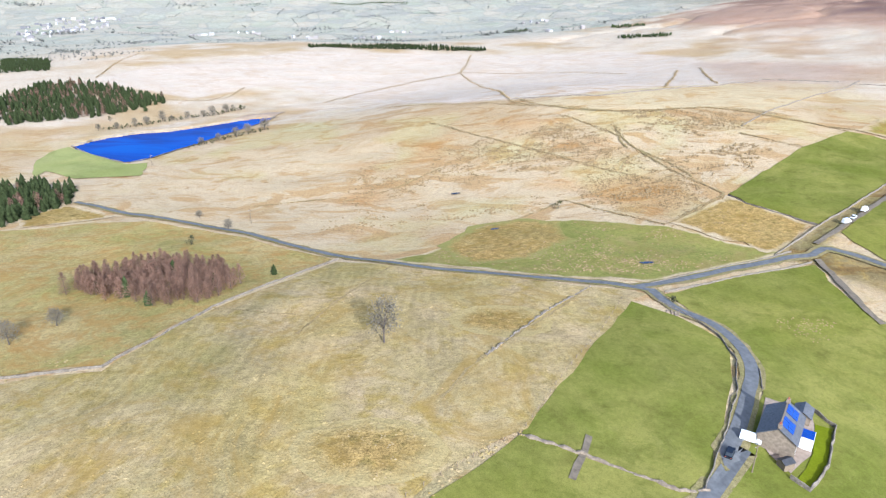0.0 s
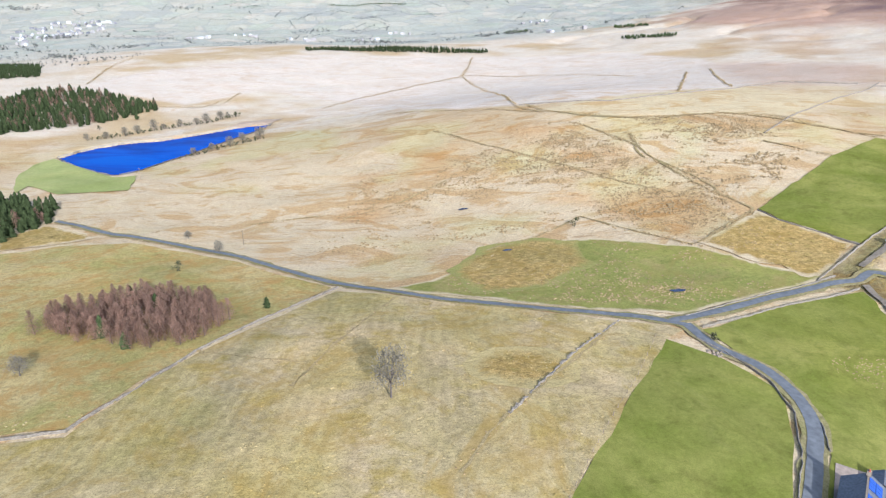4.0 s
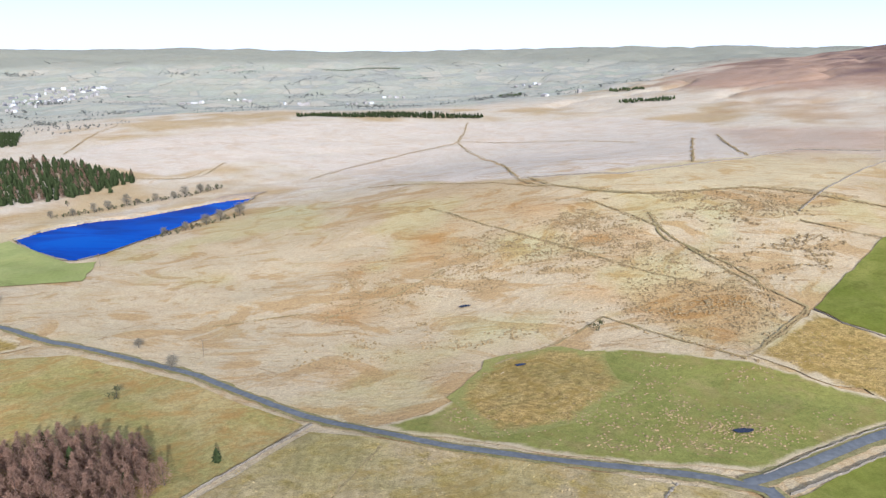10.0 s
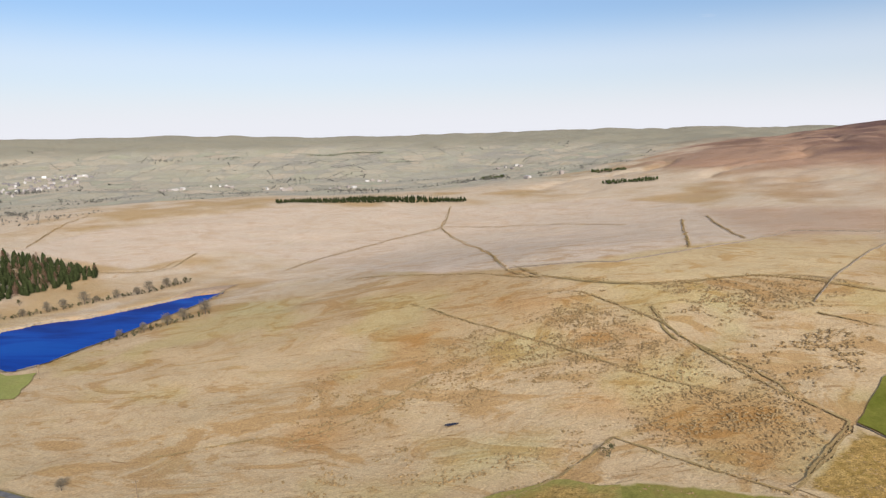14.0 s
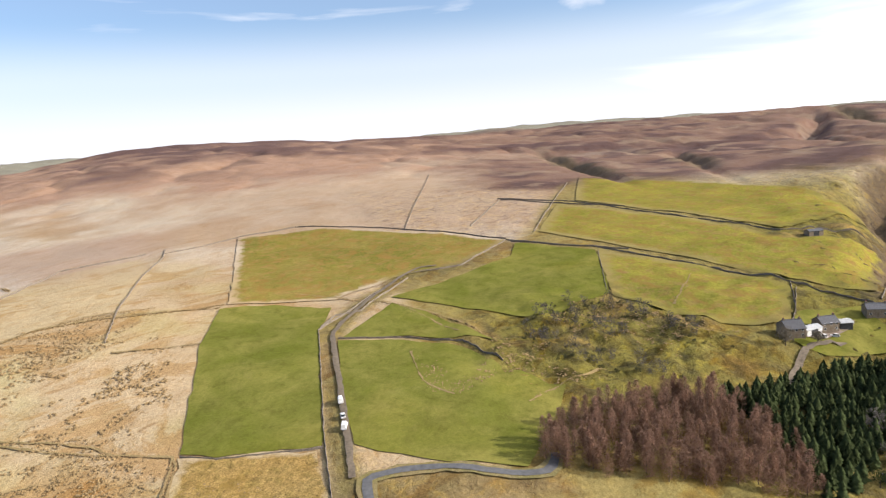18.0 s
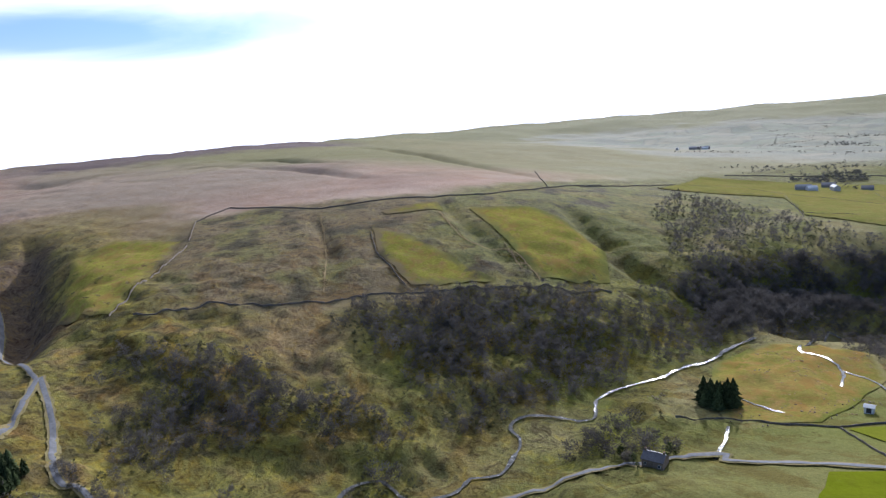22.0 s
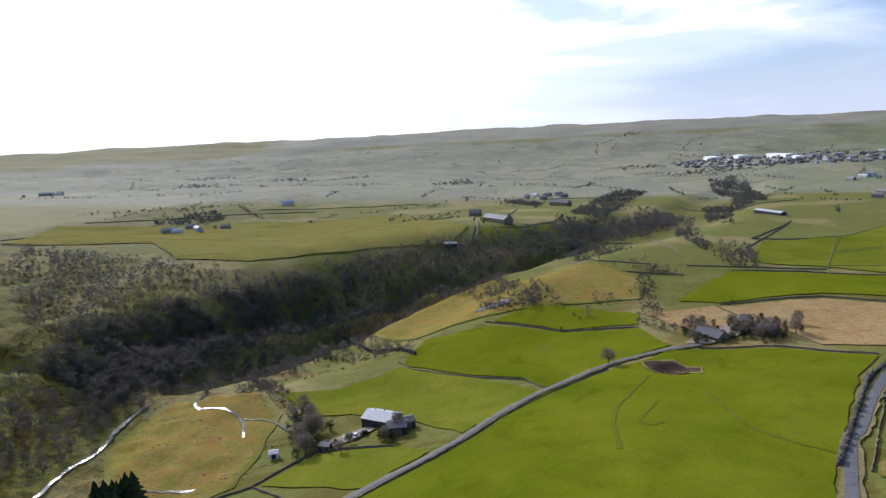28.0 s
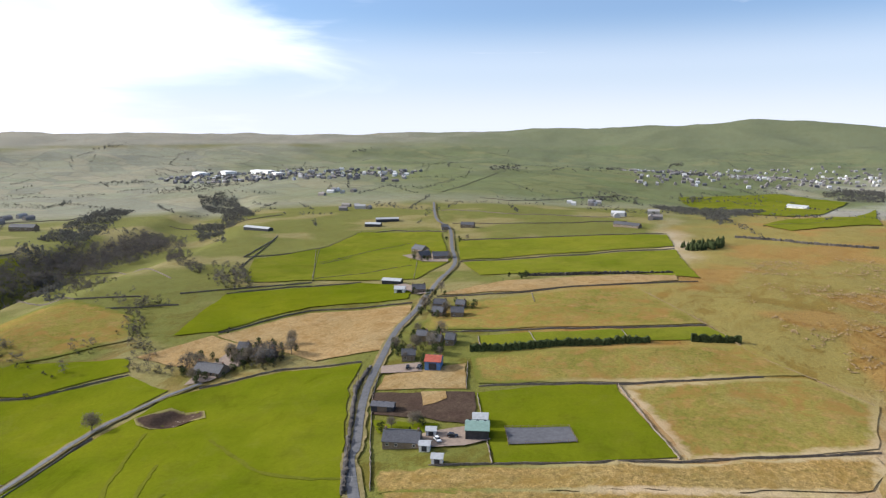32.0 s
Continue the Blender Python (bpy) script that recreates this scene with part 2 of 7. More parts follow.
def turf(name, a, b_, c, tuft=0.9, patch=0.03, streak=None, relief=0.3, tuft_fade=(0.75, 1.1), wild=0.0, furrow=0.0):
    """Grassland: two sward colours in patches, a third in blotches, tufts over all."""
    m, nt, b = shader(name, 1.0, 0, 0.0)
    big = noise_node(nt, patch, 5, 0.6, 0.6)
    mid = noise_node(nt, patch * 4.3, 5, 0.65, 0.3)
    fine = noise_node(nt, tuft, 3, 0.7)
    col = mix(nt, ramp(nt, big, [(0.36, g(0.0)), (0.64, g(1.0))]), a, b_)
    col = mix(nt, ramp(nt, mid, [(0.50, g(0.0)), (0.66, g(0.35 + 0.6 * min(1.0, wild * 2)))]), col, c)
    worn = noise_node(nt, patch * 2.1, 7, 0.72, 0.9)
    col = mix(nt, ramp(nt, worn, [(0.56, g(0.0)), (0.72, g(0.06 + 0.3 * wild))]), col, (0.34, 0.27, 0.13))
    col = mix(nt, 1.0, col, ramp(nt, worn, [(0.30, g(0.78)), (0.46, g(1.0))]), "MULTIPLY")
    bulk = noise_node(nt, 0.011, 6, 0.6, 1.0)
    col = mix(nt, 1.0, col, ramp(nt, bulk, [(0.34, (0.84, 0.87, 0.82)), (0.48, g(1.0)), (0.66, (1.1, 1.05, 1.0))]), "MULTIPLY")
    if streak:
        st = noise_node(nt, 0.05, 4, 0.6, 0.2, streak)
        col = mix(nt, 1.0, col, ramp(nt, st, [(0.35, g(0.88)), (0.6, g(1.05))]), "MULTIPLY")
    col = mix(nt, 1.0, col, ramp(nt, fine, [(0.32, g(tuft_fade[0])), (0.66, g(tuft_fade[1]))]), "MULTIPLY")
    blades = noise_node(nt, tuft * 4.5, 4, 0.8)
    col = mix(nt, 1.0, col, ramp(nt, blades, [(0.34, g(1.0 - 1.7 * (1 - tuft_fade[0]))), (0.52, g(1.0)), (0.7, g(1.14))]), "MULTIPLY")
    specks = noise_node(nt, tuft * 0.6, 8, 0.85, 0.8)
    col = mix(nt, ramp(nt, specks, [(0.60, g(0.0)), (0.68, g(0.4))]), col, (0.20, 0.14, 0.05))
    if furrow:
        # faint old plough ridges, in places
        geo_, wave = nt.nodes.new("ShaderNodeNewGeometry"), nt.nodes.new("ShaderNodeTexWave")
        wave.bands_direction = "X"
        for key, val in (("Scale", 0.314 / furrow), ("Distortion", 3.0), ("Detail", 3.0), ("Detail Scale", 0.6)):
            wave.inputs[key].default_value = val
        nt.links.new(geo_.outputs["Position"], wave.inputs["Vector"])
        ridge = ramp(nt, wave.outputs["Fac"], [(0.2, g(0.93)), (0.8, g(1.03))])
        col = mix(nt, ramp(nt, noise_node(nt, 0.018, 3), [(0.44, g(0.0)), (0.56, g(1.0))]), col, mix(nt, 1.0, col, ridge, "MULTIPLY"))
    mott = noise_node(nt, patch * 1.5, 9, 0.78, 1.6)
    col = mix(nt, ramp(nt, mott, [(0.49, g(0.0)), (0.60, g(wild))]), col, tuple(x * k for x, k in zip(c, (0.82, 0.72, 0.6))))
    # at its margin the sward thins out into the cover of the open ground
    bare, under = nt.nodes.new("ShaderNodeAttribute"), nt.nodes.new("ShaderNodeAttribute")
    bare.attribute_name, under.attribute_name = "bare", "under"
    add = nt.nodes.new("ShaderNodeMath")
    add.operation = "ADD"
    nt.links.new(bare.outputs["Fac"], add.inputs[0])
    nt.links.new(noise_node(nt, 0.11, 6, 0.7, 0.5), add.inputs[1])
    soil = mix(nt, 1.0, under.outputs["Color"], ramp(nt, blades, [(0.32, g(0.66)), (0.55, g(1.0)), (0.7, g(1.12))]), "MULTIPLY")
    half = nt.nodes.new("ShaderNodeMath")
    half.operation = "MULTIPLY"
    half.inputs[1].default_value = 0.5
    nt.links.new(add.outputs["Value"], half.inputs[0])
    col = mix(nt, ramp(nt, half.outputs["Value"], [(0.45, g(0.0)), (0.58, g(1.0))]), col, soil)
    nt.links.new(col, b.inputs["Base Color"])
    bump(nt, b, fine, 0.8, relief)
    return m


# land cover on the open ground, by the cover attribute of its points
land_mat, nt, b = shader("open_land", 0.95, 0, 0.08)
att = nt.nodes.new("ShaderNodeAttribute")
att.attribute_name = "cover"
big = noise_node(nt, 0.010, 6, 0.62, 0.8)
mid = noise_node(nt, 0.032, 8, 0.72, 1.2, (0.5, 1.0, 1.9))
tuft = noise_node(nt, 0.22, 5, 0.75, 0.4)
fine = noise_node(nt, 0.9, 4, 0.7)
pat = nt.nodes.new("ShaderNodeAttribute")
pat.attribute_name = "patchy"
rust = mix(nt, 1.0, att.outputs["Color"], (0.84, 0.70, 0.52), "MULTIPLY")
brown = mix(nt, 1.0, att.outputs["Color"], (0.62, 0.50, 0.38), "MULTIPLY")
sage = mix(nt, 1.0, att.outputs["Color"], (0.93, 0.91, 0.74), "MULTIPLY")
pale = mix(nt, 1.0, att.outputs["Color"], (1.08, 1.06, 1.06), "MULTIPLY")
col = mix(nt, ramp(nt, big, [(0.38, g(0.0)), (0.6, g(1.0))]), pale, att.outputs["Color"])
flush = noise_node(nt, 0.017, 7, 0.66, 1.6, (0.9, 1.0, 1.6))
col = mix(nt, mix(nt, 1.0, ramp(nt, flush, [(0.515, g(0.0)), (0.575, g(0.9))]), pat.outputs["Fac"], "MULTIPLY"), col, rust)
col = mix(nt, ramp(nt, mid, [(0.49, g(0.0)), (0.66, g(0.6))]), col, rust)
strand = noise_node(nt, 0.06, 6, 0.75, 2.2, (0.9, 0.7, 2.2))
col = mix(nt, mix(nt, 1.0, ramp(nt, strand, [(0.58, g(0.0)), (0.64, g(0.75))]), pat.outputs["Fac"], "MULTIPLY"), col, brown)
col = mix(nt, ramp(nt, mid, [(0.33, g(0.55)), (0.45, g(0.0))]), col, sage)
col = mix(nt, ramp(nt, tuft, [(0.56, g(0.0)), (0.68, g(0.6))]), col, rust)
col = mix(nt, 1.0, col, ramp(nt, fine, [(0.3, g(0.76)), (0.68, g(1.1))]), "MULTIPLY")
blades = noise_node(nt, 2.6, 4, 0.8)
col = mix(nt, 1.0, col, ramp(nt, blades, [(0.32, g(0.62)), (0.52, g(1.0)), (0.7, g(1.16))]), "MULTIPLY")
specks = noise_node(nt, 0.35, 8, 0.85, 0.8)
col = mix(nt, mix(nt, 1.0, ramp(nt, specks, [(0.59, g(0.0)), (0.67, g(0.55))]), pat.outputs["Fac"], "MULTIPLY"), col, brown)
# broken, scrubby turf of the valley sides: heath clumps with shade painted in, hummocks brightened as if sunlit
brk = nt.nodes.new("ShaderNodeAttribute")
brk.attribute_name = "broken"
clump = noise_node(nt, 0.10, 9, 0.74, 1.3)
knob = noise_node(nt, 0.34, 6, 0.75, 0.6)
col = mix(nt, mix(nt, 1.0, ramp(nt, clump, [(0.38, g(0.85)), (0.47, g(0.0))]), brk.outputs["Fac"], "MULTIPLY"), col, mix(nt, 1.0, col, (1.5, 1.42, 0.85), "MULTIPLY"))
col = mix(nt, mix(nt, 1.0, ramp(nt, clump, [(0.51, g(0.0)), (0.60, g(0.9))]), brk.outputs["Fac"], "MULTIPLY"), col, mix(nt, 1.0, col, (0.46, 0.42, 0.46), "MULTIPLY"))
col = mix(nt, mix(nt, 1.0, ramp(nt, knob, [(0.54, g(0.0)), (0.64, g(0.75))]), brk.outputs["Fac"], "MULTIPLY"), col, mix(nt, 1.0, col, (0.5, 0.46, 0.45), "MULTIPLY"))
# small enclosed fields with hedges, in the low country far off, contrast kept low to imitate haze
geo = nt.nodes.new("ShaderNodeNewGeometry")
warp = nt.nodes.new("ShaderNodeMapping")
warp.inputs["Scale"].default_value = (0.011, 0.0075, 0.0)
nt.links.new(geo.outputs["Position"], warp.inputs["Vector"])
cells = nt.nodes.new("ShaderNodeTexVoronoi")
edges = nt.nodes.new("ShaderNodeTexVoronoi")
edges.feature = "DISTANCE_TO_EDGE"
for v in (cells, edges):
    v.inputs["Scale"].default_value = 1.0
    nt.links.new(warp.outputs["Vector"], v.inputs["Vector"])
sep = nt.nodes.new("ShaderNodeSeparateColor")
nt.links.new(cells.outputs["Color"], sep.inputs["Color"])
parcel = ramp(nt, sep.outputs["Red"], [(0.0, (0.86, 0.87, 0.87)), (0.35, (0.97, 1.01, 0.93)), (0.7, (1.12, 1.06, 0.98)), (1.0, (0.90, 0.97, 0.86))])
parcel = mix(nt, ramp(nt, edges.outputs["Distance"], [(0.018, g(0.0)), (0.04, g(1.0))]), (0.84, 0.85, 0.82), parcel)
col = mix(nt, att.outputs["Alpha"], col, mix(nt, 1.0, col, parcel, "MULTIPLY"))
nt.links.new(col, b.inputs["Base Color"])
heave = nt.nodes.new("ShaderNodeMath")
heave.operation = "MULTIPLY_ADD"
nt.links.new(mix(nt, 0.5, clump, knob), heave.inputs[0])
nt.links.new(tuft, heave.inputs[2])
scaled = nt.nodes.new("ShaderNodeMath")
scaled.operation = "MULTIPLY"
scaled.inputs[1].default_value = 4.0
nt.links.new(brk.outputs["Fac"], scaled.inputs[0])
nt.links.new(scaled.outputs["Value"], heave.inputs[1])
bump(nt, b, heave.outputs["Value"], 0.8, 0.9)

# sward of the enclosed fields
SWARD = {
    "pasture": turf("pasture", (0.138, 0.148, 0.026), (0.212, 0.198, 0.050), (0.105, 0.112, 0.022), 0.7, 0.03, None, 0.12, (0.86, 1.06), wild=0.16),
    "lush": turf("lush_pasture", (0.106, 0.130, 0.005), (0.138, 0.155, 0.008), (0.106, 0.110, 0.011), 0.7, 0.02, None, 0.1, (0.9, 1.05)),
    "green": turf("green_pasture", (0.132, 0.155, 0.012), (0.175, 0.180, 0.020), (0.128, 0.125, 0.022), 0.6, 0.02, None, 0.12, (0.88, 1.06)),
    "mossy": turf("mossy_pasture", (0.275, 0.25, 0.046), (0.21, 0.20, 0.04), (0.275, 0.19, 0.07), 0.5, 0.03, wild=0.75),
    "rough": turf("rough_grazing", (0.19, 0.175, 0.036), (0.25, 0.208, 0.055), (0.30, 0.20, 0.07), 0.6, 0.03, wild=0.80),
    "tawny": turf("tawny_grazing", (0.375, 0.285, 0.125), (0.30, 0.25, 0.085), (0.345, 0.22, 0.08), 0.6, 0.03, wild=0.60),
    "straw": turf("straw_grass", (0.365, 0.265, 0.13), (0.325, 0.23, 0.105), (0.27, 0.175, 0.07), 0.6, 0.03, wild=0.40),
    "pale": turf("pale_tussock_grass", (0.41, 0.308, 0.17), (0.345, 0.268, 0.108), (0.325, 0.237, 0.077), 0.45, 0.022, (0.25, 2.0, 0.6), 0.3, (0.76, 1.1), wild=0.55, furrow=3.4),
    "rust": turf("rush_ground", (0.35, 0.235, 0.083), (0.37, 0.265, 0.102), (0.27, 0.20, 0.065), 0.45, 0.05, None, 0.6, (0.6, 1.15), wild=0.80),
    "dam": turf("dam_grass", (0.29, 0.29, 0.11), (0.25, 0.26, 0.085), (0.27, 0.24, 0.10), 0.6, 0.02, None, 0.15, (0.86, 1.06)),
    "meadow": turf("wet_meadow", (0.215, 0.205, 0.058), (0.195, 0.19, 0.05), (0.26, 0.205, 0.08), 0.5, 0.02, None, 0.2, (0.8, 1.08), wild=0.35),
    "soil": turf("bare_soil", (0.07, 0.047, 0.036), (0.085, 0.06, 0.044), (0.12, 0.085, 0.06), 0.8, 0.06),
}
ditch_mat = turf("wet_ditch", (0.29, 0.215, 0.105), (0.33, 0.245, 0.12), (0.23, 0.19, 0.085), 0.8, 0.1)
mud = plain("shore_mud", (0.30, 0.22, 0.15), 0.8, var=0.35, scale=0.5)
tarmac = plain("tarmac", (0.12, 0.12, 0.122), 0.8, var=0.25, scale=0.6)
verge = turf("dry_verge", (0.27, 0.215, 0.11), (0.22, 0.19, 0.08), (0.15, 0.15, 0.06), 0.8, 0.12)
dirt = plain("dirt_track", (0.17, 0.135, 0.095), 0.95, var=0.3, scale=0.7)
drystone = plain("drystone", (0.21, 0.175, 0.135), 0.95, var=0.5, scale=2.2, bumpd=0.15)
rush_mat = plain("rushes", (0.30, 0.205, 0.095), 0.95, var=0.45, scale=0.9, bumpd=0.3)
ashlar = plain("sandstone", (0.27, 0.21, 0.15), 0.9, var=0.3, scale=1.5, bumpd=0.03, per_object=0.25)
slate = plain("stone_slate", (0.115, 0.115, 0.125), 0.5, var=0.35, scale=2.0, bumpd=0.03, per_object=0.3)
white_paint = plain("white_render", (0.74, 0.73, 0.70), 0.8, var=0.08, scale=1.0)
metal_grey = plain("profiled_sheet", (0.42, 0.43, 0.43), 0.5, 0.0, 0.15, 0.8, spec=0.5)
metal_green = plain("green_sheet", (0.20, 0.30, 0.25), 0.5, 0.0, 0.12, 0.8, spec=0.5)
metal_dark = plain("dark_cladding", (0.05, 0.05, 0.055), 0.6, 0.0, 0.3, 0.8)
metal_red = plain("rusty_red_sheet", (0.42, 0.10, 0.06), 0.7, 0.0, 0.25, 0.8)
metal_blue = plain("blue_sheet", (0.10, 0.20, 0.42), 0.55, 0.0, 0.15, 0.8)
glass_dark = plain("window_glass", (0.03, 0.035, 0.04), 0.12, 0.0, 0.1, 1.0, spec=0.6)
timber = plain("weathered_timber", (0.20, 0.15, 0.10), 0.9, var=0.3, scale=4.0)
bark = plain("bark", (0.10, 0.08, 0.065), 0.95, var=0.4, scale=3.0)
twigs = plain("bare_twigs", (0.16, 0.143, 0.125), 0.95, var=0.4, scale=0.12, per_object=0.3, thin=0.3, spec=0.05)
tree_twigs = plain("pale_twigs", (0.25, 0.215, 0.16), 0.95, var=0.3, scale=0.3, per_object=0.25, thin=0.3, spec=0.05)
larch_twigs = plain("larch_twigs", (0.34, 0.205, 0.14), 0.95, var=0.3, scale=0.3, per_object=0.3, thin=0.45)
spruce_leaf = plain("spruce_needles", (0.088, 0.112, 0.044), 0.95, var=0.5, scale=0.8, per_object=0.45, thin=0.35, spec=0.05)
far_twigs = plain("hedgerow_twigs", (0.14, 0.135, 0.115), 0.95, var=0.35, scale=0.1, thin=0.25)
bush_leaf = plain("bush_leaves", (0.125, 0.12, 0.055), 0.9, var=0.4, scale=0.9, per_object=0.3, thin=0.35)
# the blue is the sky's reflection put into the base colour; specular almost off
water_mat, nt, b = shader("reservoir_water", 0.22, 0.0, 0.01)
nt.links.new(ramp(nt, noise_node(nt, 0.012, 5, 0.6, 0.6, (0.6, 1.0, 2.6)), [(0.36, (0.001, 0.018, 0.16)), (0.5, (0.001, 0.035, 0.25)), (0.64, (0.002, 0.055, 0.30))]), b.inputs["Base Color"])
bump(nt, b, noise_node(nt, 0.35, 3, 0.6, 0.4), 0.10, 0.12)
# the ramp's pale end paints glints of sun on the dark water
beck_mat, nt, b = shader("running_water", 0.2, 0.0, 0.3)
nt.links.new(ramp(nt, noise_node(nt, 0.5, 4), [(0.35, (0.02, 0.02, 0.016)), (0.62, (0.07, 0.065, 0.05)), (0.75, (0.40, 0.40, 0.38))]), b.inputs["Base Color"])
bump(nt, b, noise_node(nt, 0.9, 4, 0.7), 0.5, 0.25)
peat_mat, nt, b = shader("peaty_water", 0.1, 0.0, 0.4)
b.inputs["Base Color"].default_value = (0.025, 0.022, 0.028, 1)
bump(nt, b, noise_node(nt, 0.8, 3), 0.15, 0.1)

# ---- ground ----
POOL = (-24.6, [(-304, 522), (-274, 495), (-237, 472), (-224, 486), (-216, 508), (-206, 530), (-194, 565), (-176, 613), (-169, 650), (-190, 642), (-216, 612), (-247, 582), (-271, 572), (-291, 553)])


def inside(x, y, poly):
    r = np.zeros(np.shape(x), bool)
    for (ax, ay), (bx, by) in zip(poly, poly[1:] + poly[:1]):
        r ^= ((ay > y) != (by > y)) & (x < (bx - ax) * (y - ay) / (by - ay + 1e-12) + ax)
    return r


def poly_dist(x, y, poly):
    d, _ = to_line(x, y, [(*p, 0) for p in poly + poly[:1]])
    return np.where(inside(x, y, poly), -d, d)


PERM = np.random.RandomState(11).permutation(4096)


def waves(x, y, seed, size, octaves=3):
    """Uneven relief: smooth lattice noise in octaves, about -1 to 1."""
    x, y = np.asarray(x, float), np.asarray(y, float)
    z, amp = np.zeros(x.shape), 1.0
    for o in range(octaves):
        k = 1.9 ** o / size
        a = 0.6 + seed * 1.7 + o * 0.9
        u, v = (x * math.cos(a) + y * math.sin(a)) * k + seed * 17.3, (y * math.cos(a) - x * math.sin(a)) * k + o * 31.7
        i, j = np.floor(u).astype(int), np.floor(v).astype(int)
        fu, fv = u - i, v - j
        su, sv = fu * fu * (3 - 2 * fu), fv * fv * (3 - 2 * fv)

        def dot(di, dj):
            h = PERM[(PERM[(i + di + 7 * seed) % 4096] + j + dj) % 4096] * (2 * math.pi / 4096)
            return np.cos(h) * (fu - di) + np.sin(h) * (fv - dj)
        z = z + amp * ((dot(0, 0) * (1 - su) + dot(1, 0) * su) * (1 - sv) + (dot(0, 1) * (1 - su) + dot(1, 1) * su) * sv)
        amp *= 0.55
    return z * 1.7


# stretches of moor with their own plant cover
MOOR_PATCHES = [
    ("pink", [(-450, 831), (-285, 744), (-222, 825), (-122, 772), (7, 572), (70, 537), (138, 526), (240, 597), (308, 648), (331, 783), (334, 907), (270, 1052), (65, 1075), (-231, 1078), (-410, 926)]),
    ("heath", [(337, 830), (440, 738), (369, 633), (305, 643)]),
    ("beige", [(66, 516), (297, 627), (356, 615), (306, 542), (242, 481), (121, 475)]),
    ("rust", [(82, 356), (111, 361), (135, 351), (140, 322), (105, 291), (94, 308), (73, 328)]),
    ("rust", [(67, 431), (103, 426), (114, 404), (67, 411)]),
    ("rust", [(-32, 461), (4, 459), (3, 419), (-20, 421)]),
    ("rust", [(-63, 370), (-45, 371), (-39, 354), (-58, 352)]),
    ("rust", [(-103, 444), (-40, 432), (-46, 408), (-91, 424)]),
    ("rust", [(40, 482), (85, 476), (92, 451), (46, 458)]),
    ("rust", [(42, 372), (75, 360), (74, 349), (44, 356)]),
    ("sage", [(-155, 593), (-90, 588), (-86, 528), (-142, 551)]),
    ("sage", [(25, 428), (51, 430), (59, 393), (30, 397)]),
    ("sage", [(97, 390), (120, 396), (121, 368), (99, 369)]),
    ("sage", [(-2, 349), (49, 346), (42, 322), (1, 317)]),
    ("sage", [(137, 448), (172, 457), (159, 396), (127, 377), (129, 412)]),
]
PATCH_COLOUR = {"pink": (0.505, 0.42, 0.33), "heath": (0.42, 0.315, 0.23), "beige": (0.47, 0.37, 0.215), "rust": (0.40, 0.25, 0.11), "sage": (0.42, 0.36, 0.19)}
HILLSIDE = [
            ([(-1268, -322), (-1500, -221), (-767, -45), (-577, -67), (-652, -116), (-803, -184)], (0.19, 0.185, 0.055), (0.23, 0.20, 0.06)),
            ([(137, 253), (264, 358), (316, 369), (388, 379), (491, 346), (461, 325), (357, 355), (296, 351), (262, 338), (178, 272), (165, 257), (194, 209), (188, 198)], (0.235, 0.19, 0.075), (0.27, 0.20, 0.09)),
            ([(474, -365), (431, -760), (277, -1171), (53, -1358), (42, -631), (193, -581), (259, -374), (254, -268), (328, -197), (418, -222)], (0.17, 0.165, 0.05), (0.21, 0.18, 0.06)),
            ([(398, -78), (384, -112), (356, -118), (342, -96), (318, -86), (335, -70), (368, -66)], (0.27, 0.195, 0.085), (0.29, 0.21, 0.095)),
            ([(467, -46), (600, -133), (678, -208), (589, -292), (474, -365), (406, -234), (328, -197), (407, -107)], (0.20, 0.155, 0.078), (0.19, 0.17, 0.062))]
# steep side ravines in the hills: east, north, depth
RAVINES = [[(400, 66, 6), (464, 78, 20), (560, 70, 31), (667, 59, 36), (744, 72, 38), (881, 43, 32), (976, -15, 20), (1105, -53, 9), (1300, -60, 1)],
           [(470, 24, 2), (515, 14, 16), (560, 2, 30), (620, -18, 36), (680, -38, 34), (740, -64, 18), (820, -90, 2)],
           [(760, 290, 1), (900, 360, 8), (1000, 420, 15), (1150, 500, 17), (1300, 600, 10), (1500, 700, 1)],
           [(800, 190, 1), (950, 240, 7), (1080, 270, 12), (1250, 330, 10), (1450, 360, 1)],
           [(1300, -110, 1), (1500, -80, 6), (1750, -20, 13), (2050, 30, 14), (2400, 60, 7), (2700, 80, 1)],
           [(460, -560, 1), (560, -600, 5), (720, -700, 13), (900, -820, 14), (1100, -900, 6), (1300, -960, 1)],
           [(190, -380, 6), (130, -450, 16), (50, -500, 20), (-40, -535, 18), (-130, -545, 12), (-220, -560, 4)],
           [(150, -335, 6), (112, -385, 18), (48, -445, 24), (-35, -498, 22), (-125, -535, 16), (-260, -592, 6)],
           [(640, -420, 3), (800, -470, 10), (980, -480, 4)],
           [(1380, 40, 3), (1480, 95, 20), (1600, 130, 34), (1720, 110, 34), (1900, 90, 20), (2150, 110, 4)],
           [(372, -125, 1), (398, -150, 4), (431, -180, 6), (485, -218, 5), (540, -250, 1)],
           [(300, -248, 1), (350, -284, 4), (387, -302, 5), (450, -338, 3), (480, -360, 1)],
           [(216, -325, 3), (240, -325, 8), (268, -342, 11), (305, -376, 11), (350, -408, 5), (375, -430, 1)],
           [(840, -560, 1), (980, -600, 12), (1120, -640, 14), (1300, -650, 4)]]


